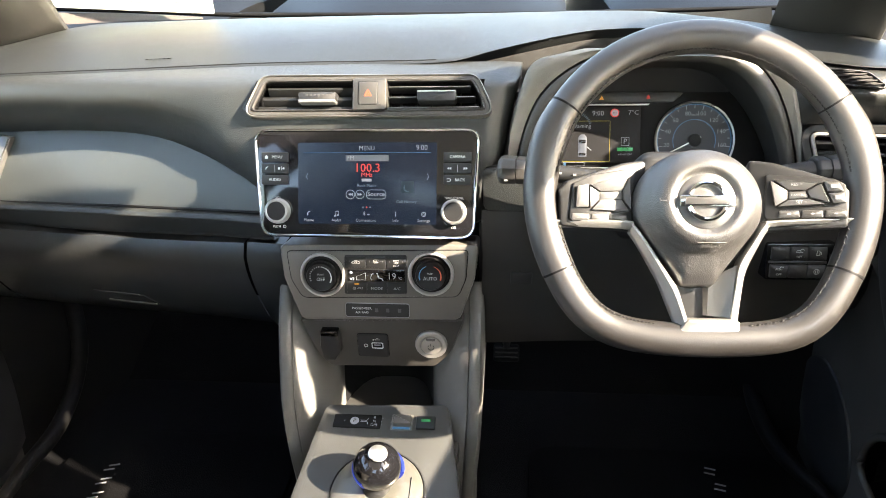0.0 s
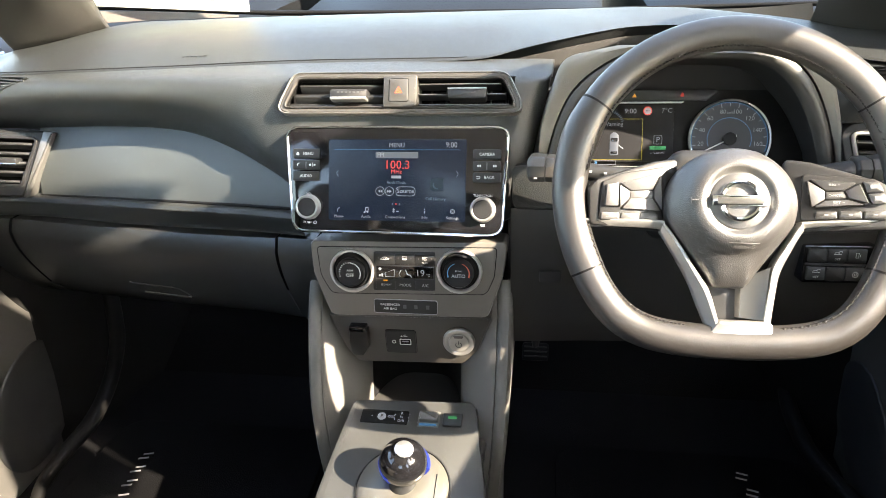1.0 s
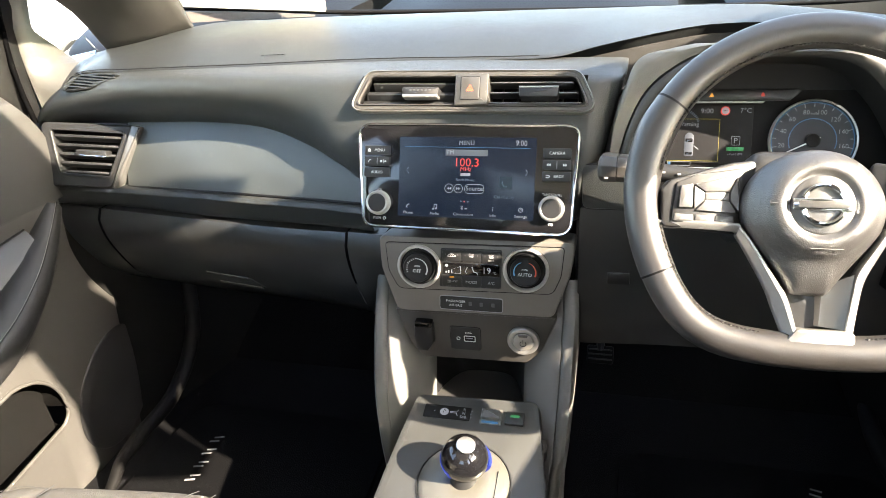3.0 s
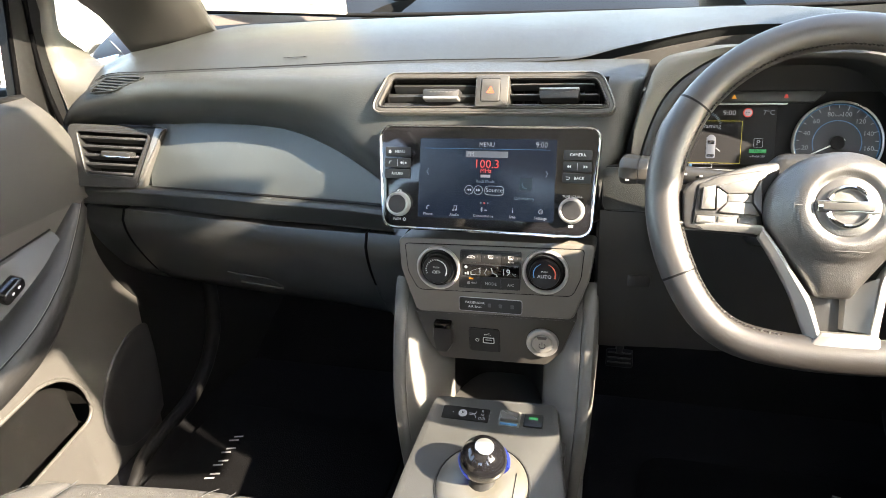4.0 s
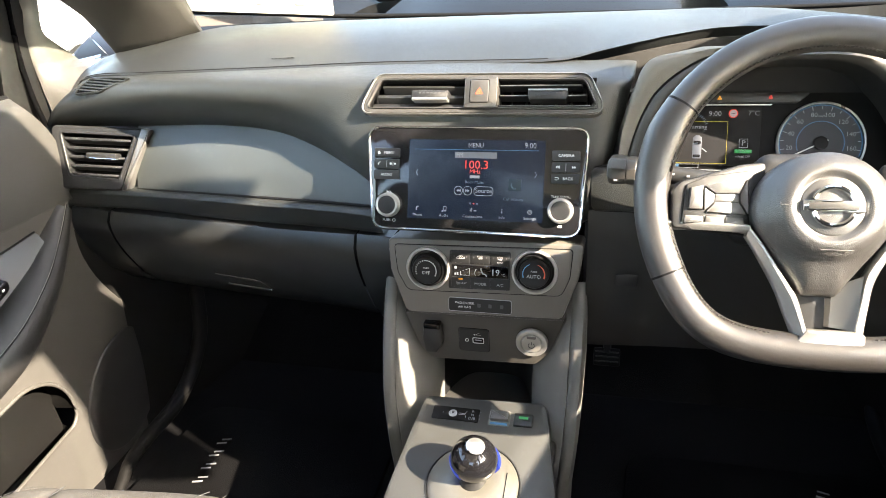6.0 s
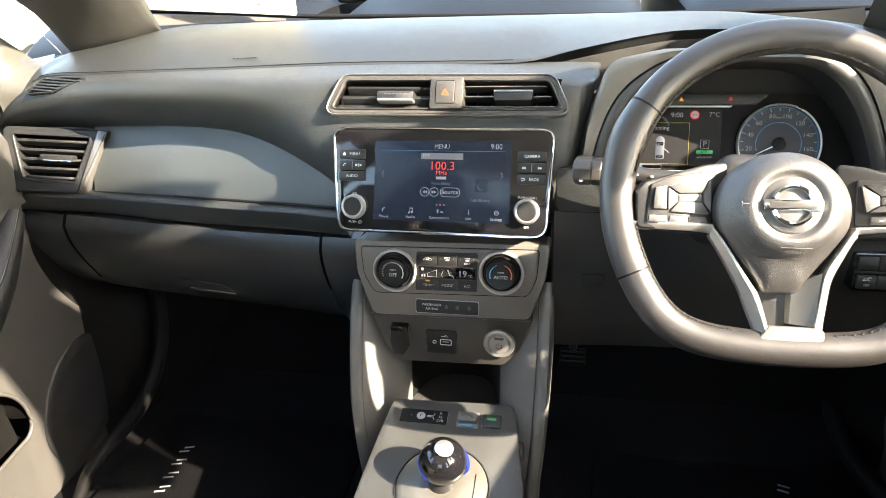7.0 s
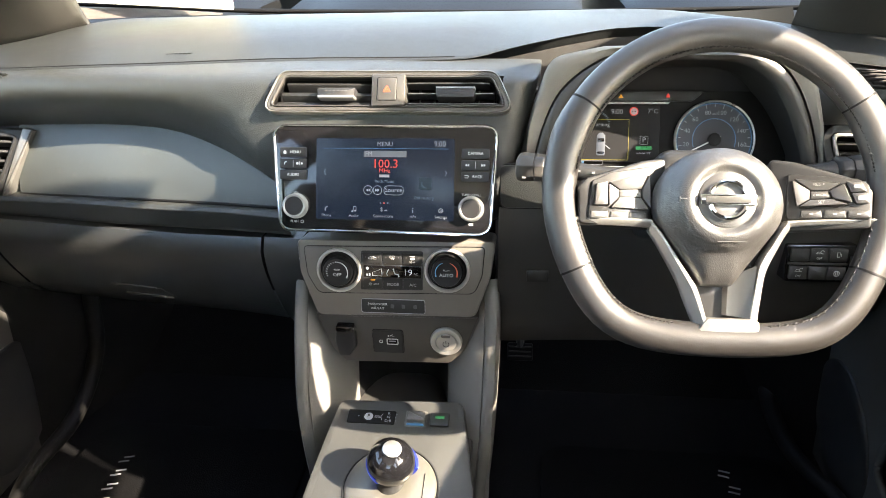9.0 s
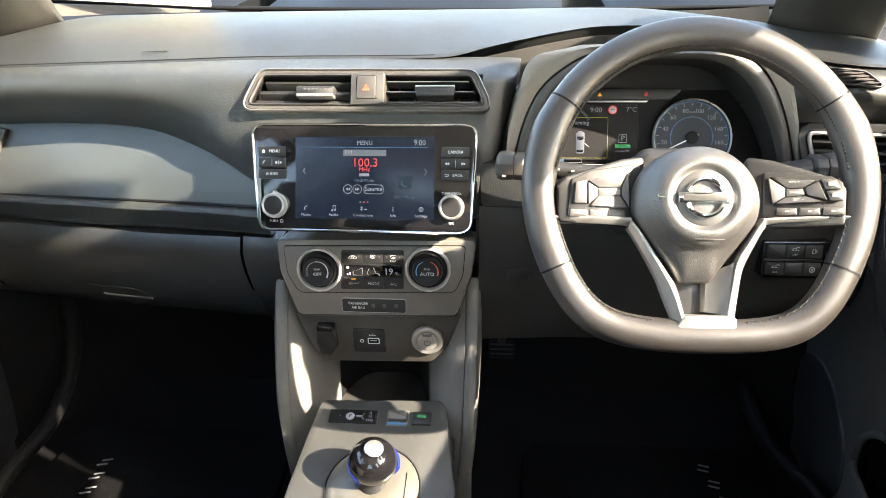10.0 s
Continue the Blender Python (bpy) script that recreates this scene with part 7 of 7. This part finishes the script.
# ---- parked cars outside ----
def parked_car(name, at, turn, paint, label):
    """A small hatchback: body, glasshouse, lamps, wheels."""
    car = thing(name, at, label, "car", "parked cars")
    f = Matrix.Translation(at) @ pose(0, 0, 0, 0, 0, turn)
    # (along, half width, sill, shoulder height)
    stations = [(-2.05, 0.62, 0.35, 0.72), (-1.95, 0.78, 0.22, 0.86), (-1.5, 0.86, 0.18, 0.95), (0.0, 0.88, 0.17, 0.95), (1.0, 0.87, 0.17, 0.95), (1.55, 0.84, 0.18, 0.88), (1.95, 0.76, 0.24, 0.74), (2.08, 0.60, 0.34, 0.60)]
    rows = []
    for y, w, lo, hi in [spread([(k, *q) for k, q in enumerate(stations)], i / 4) for i in range(29)]:
        rows.append([(-w * 0.9, y, lo), (-w, y, lo + 0.12), (-w, y, 0.55 * lo + 0.45 * hi), (-w * 0.97, y, hi - 0.05), (-w * 0.86, y, hi + 0.01), (-w * 0.4, y, hi + 0.05), (0, y, hi + 0.06), (w * 0.4, y, hi + 0.05), (w * 0.86, y, hi + 0.01), (w * 0.97, y, hi - 0.05), (w, y, 0.55 * lo + 0.45 * hi), (w, y, lo + 0.12), (w * 0.9, y, lo)])
    bm = grid(rows, loop=True, caps=True)
    bm.transform(f)
    part("body", bm, paint, car, sharp=40)
    cabin = [[(-0.74, 1.15, 0.95), (-0.74, -1.95, 0.95), (0.74, -1.95, 0.95), (0.74, 1.15, 0.95)], [(-0.62, 0.45, 1.36), (-0.62, -1.55, 1.38), (0.62, -1.55, 1.38), (0.62, 0.45, 1.36)]]
    bm = grid(cabin, loop=True, caps=True)
    bm.transform(f)
    part("glasshouse", bm, MATTE, car, "dark windows")
    bm = block(1.22, 1.9, 0.05, (0, -0.55, 1.40), 0.02)
    bm.transform(f)
    part("roof", bm, paint, car)
    for s in (-1, 1):
        bm = block(0.36, 0.20, 0.13, (s * 0.60, 1.93, 0.68), 0.04, turn=pose(0, 0, 0, -20, 0, -s * 24))
        bm.transform(f)
        part("headlight", bm, CHROME, car, "clear headlight")
        bm = block(0.16, 0.12, 0.13, (s * 0.98, 0.75, 0.98), 0.03)
        bm.transform(f)
        part("door_mirror", bm, paint, car)
        for y in (-1.25, 1.25):
            bm = tube([(s * 0.70, y, 0.31), (s * 0.90, y, 0.31)], 0.31, 24)
            bm.transform(f)
            tyre = part("wheel", bm, HARD, car)
            bm = tube([(s * 0.88, y, 0.31), (s * 0.91, y, 0.31)], 0.20, 20)
            bm.transform(f)
            part("rim", bm, SILVER, tyre)
    bm = block(0.95, 0.06, 0.14, (0, 2.08, 0.56), 0.03)
    bm.transform(f)
    part("grille", bm, DEEP, car)
    bm = block(0.48, 0.02, 0.10, (0, 2.12, 0.44), 0.005)
    bm.transform(f)
    part("number_plate", bm, WHITE, car)
    return car


WHITEPAINT = material("white_car_paint", (0.78, 0.78, 0.76), 0.25, coat=0.7, vary=0.03, vary_size=0.5)
parked_car("parked_car", (-0.35, 4.5, -0.30), 180, DARKPAINT, "dark grey hatchback parked facing the windscreen")
parked_car("parked_car", (1.55, 4.6, -0.30), 180, DARKPAINT, "black hatchback parked facing the windscreen")
parked_car("parked_car", (-2.25, 4.6, -0.30), 180, DARKPAINT, "dark hatchback parked behind the leaflet")
parked_car("parked_car", (-5.3, 3.2, -0.30), 0, WHITEPAINT, "white hatchback parked alongside")
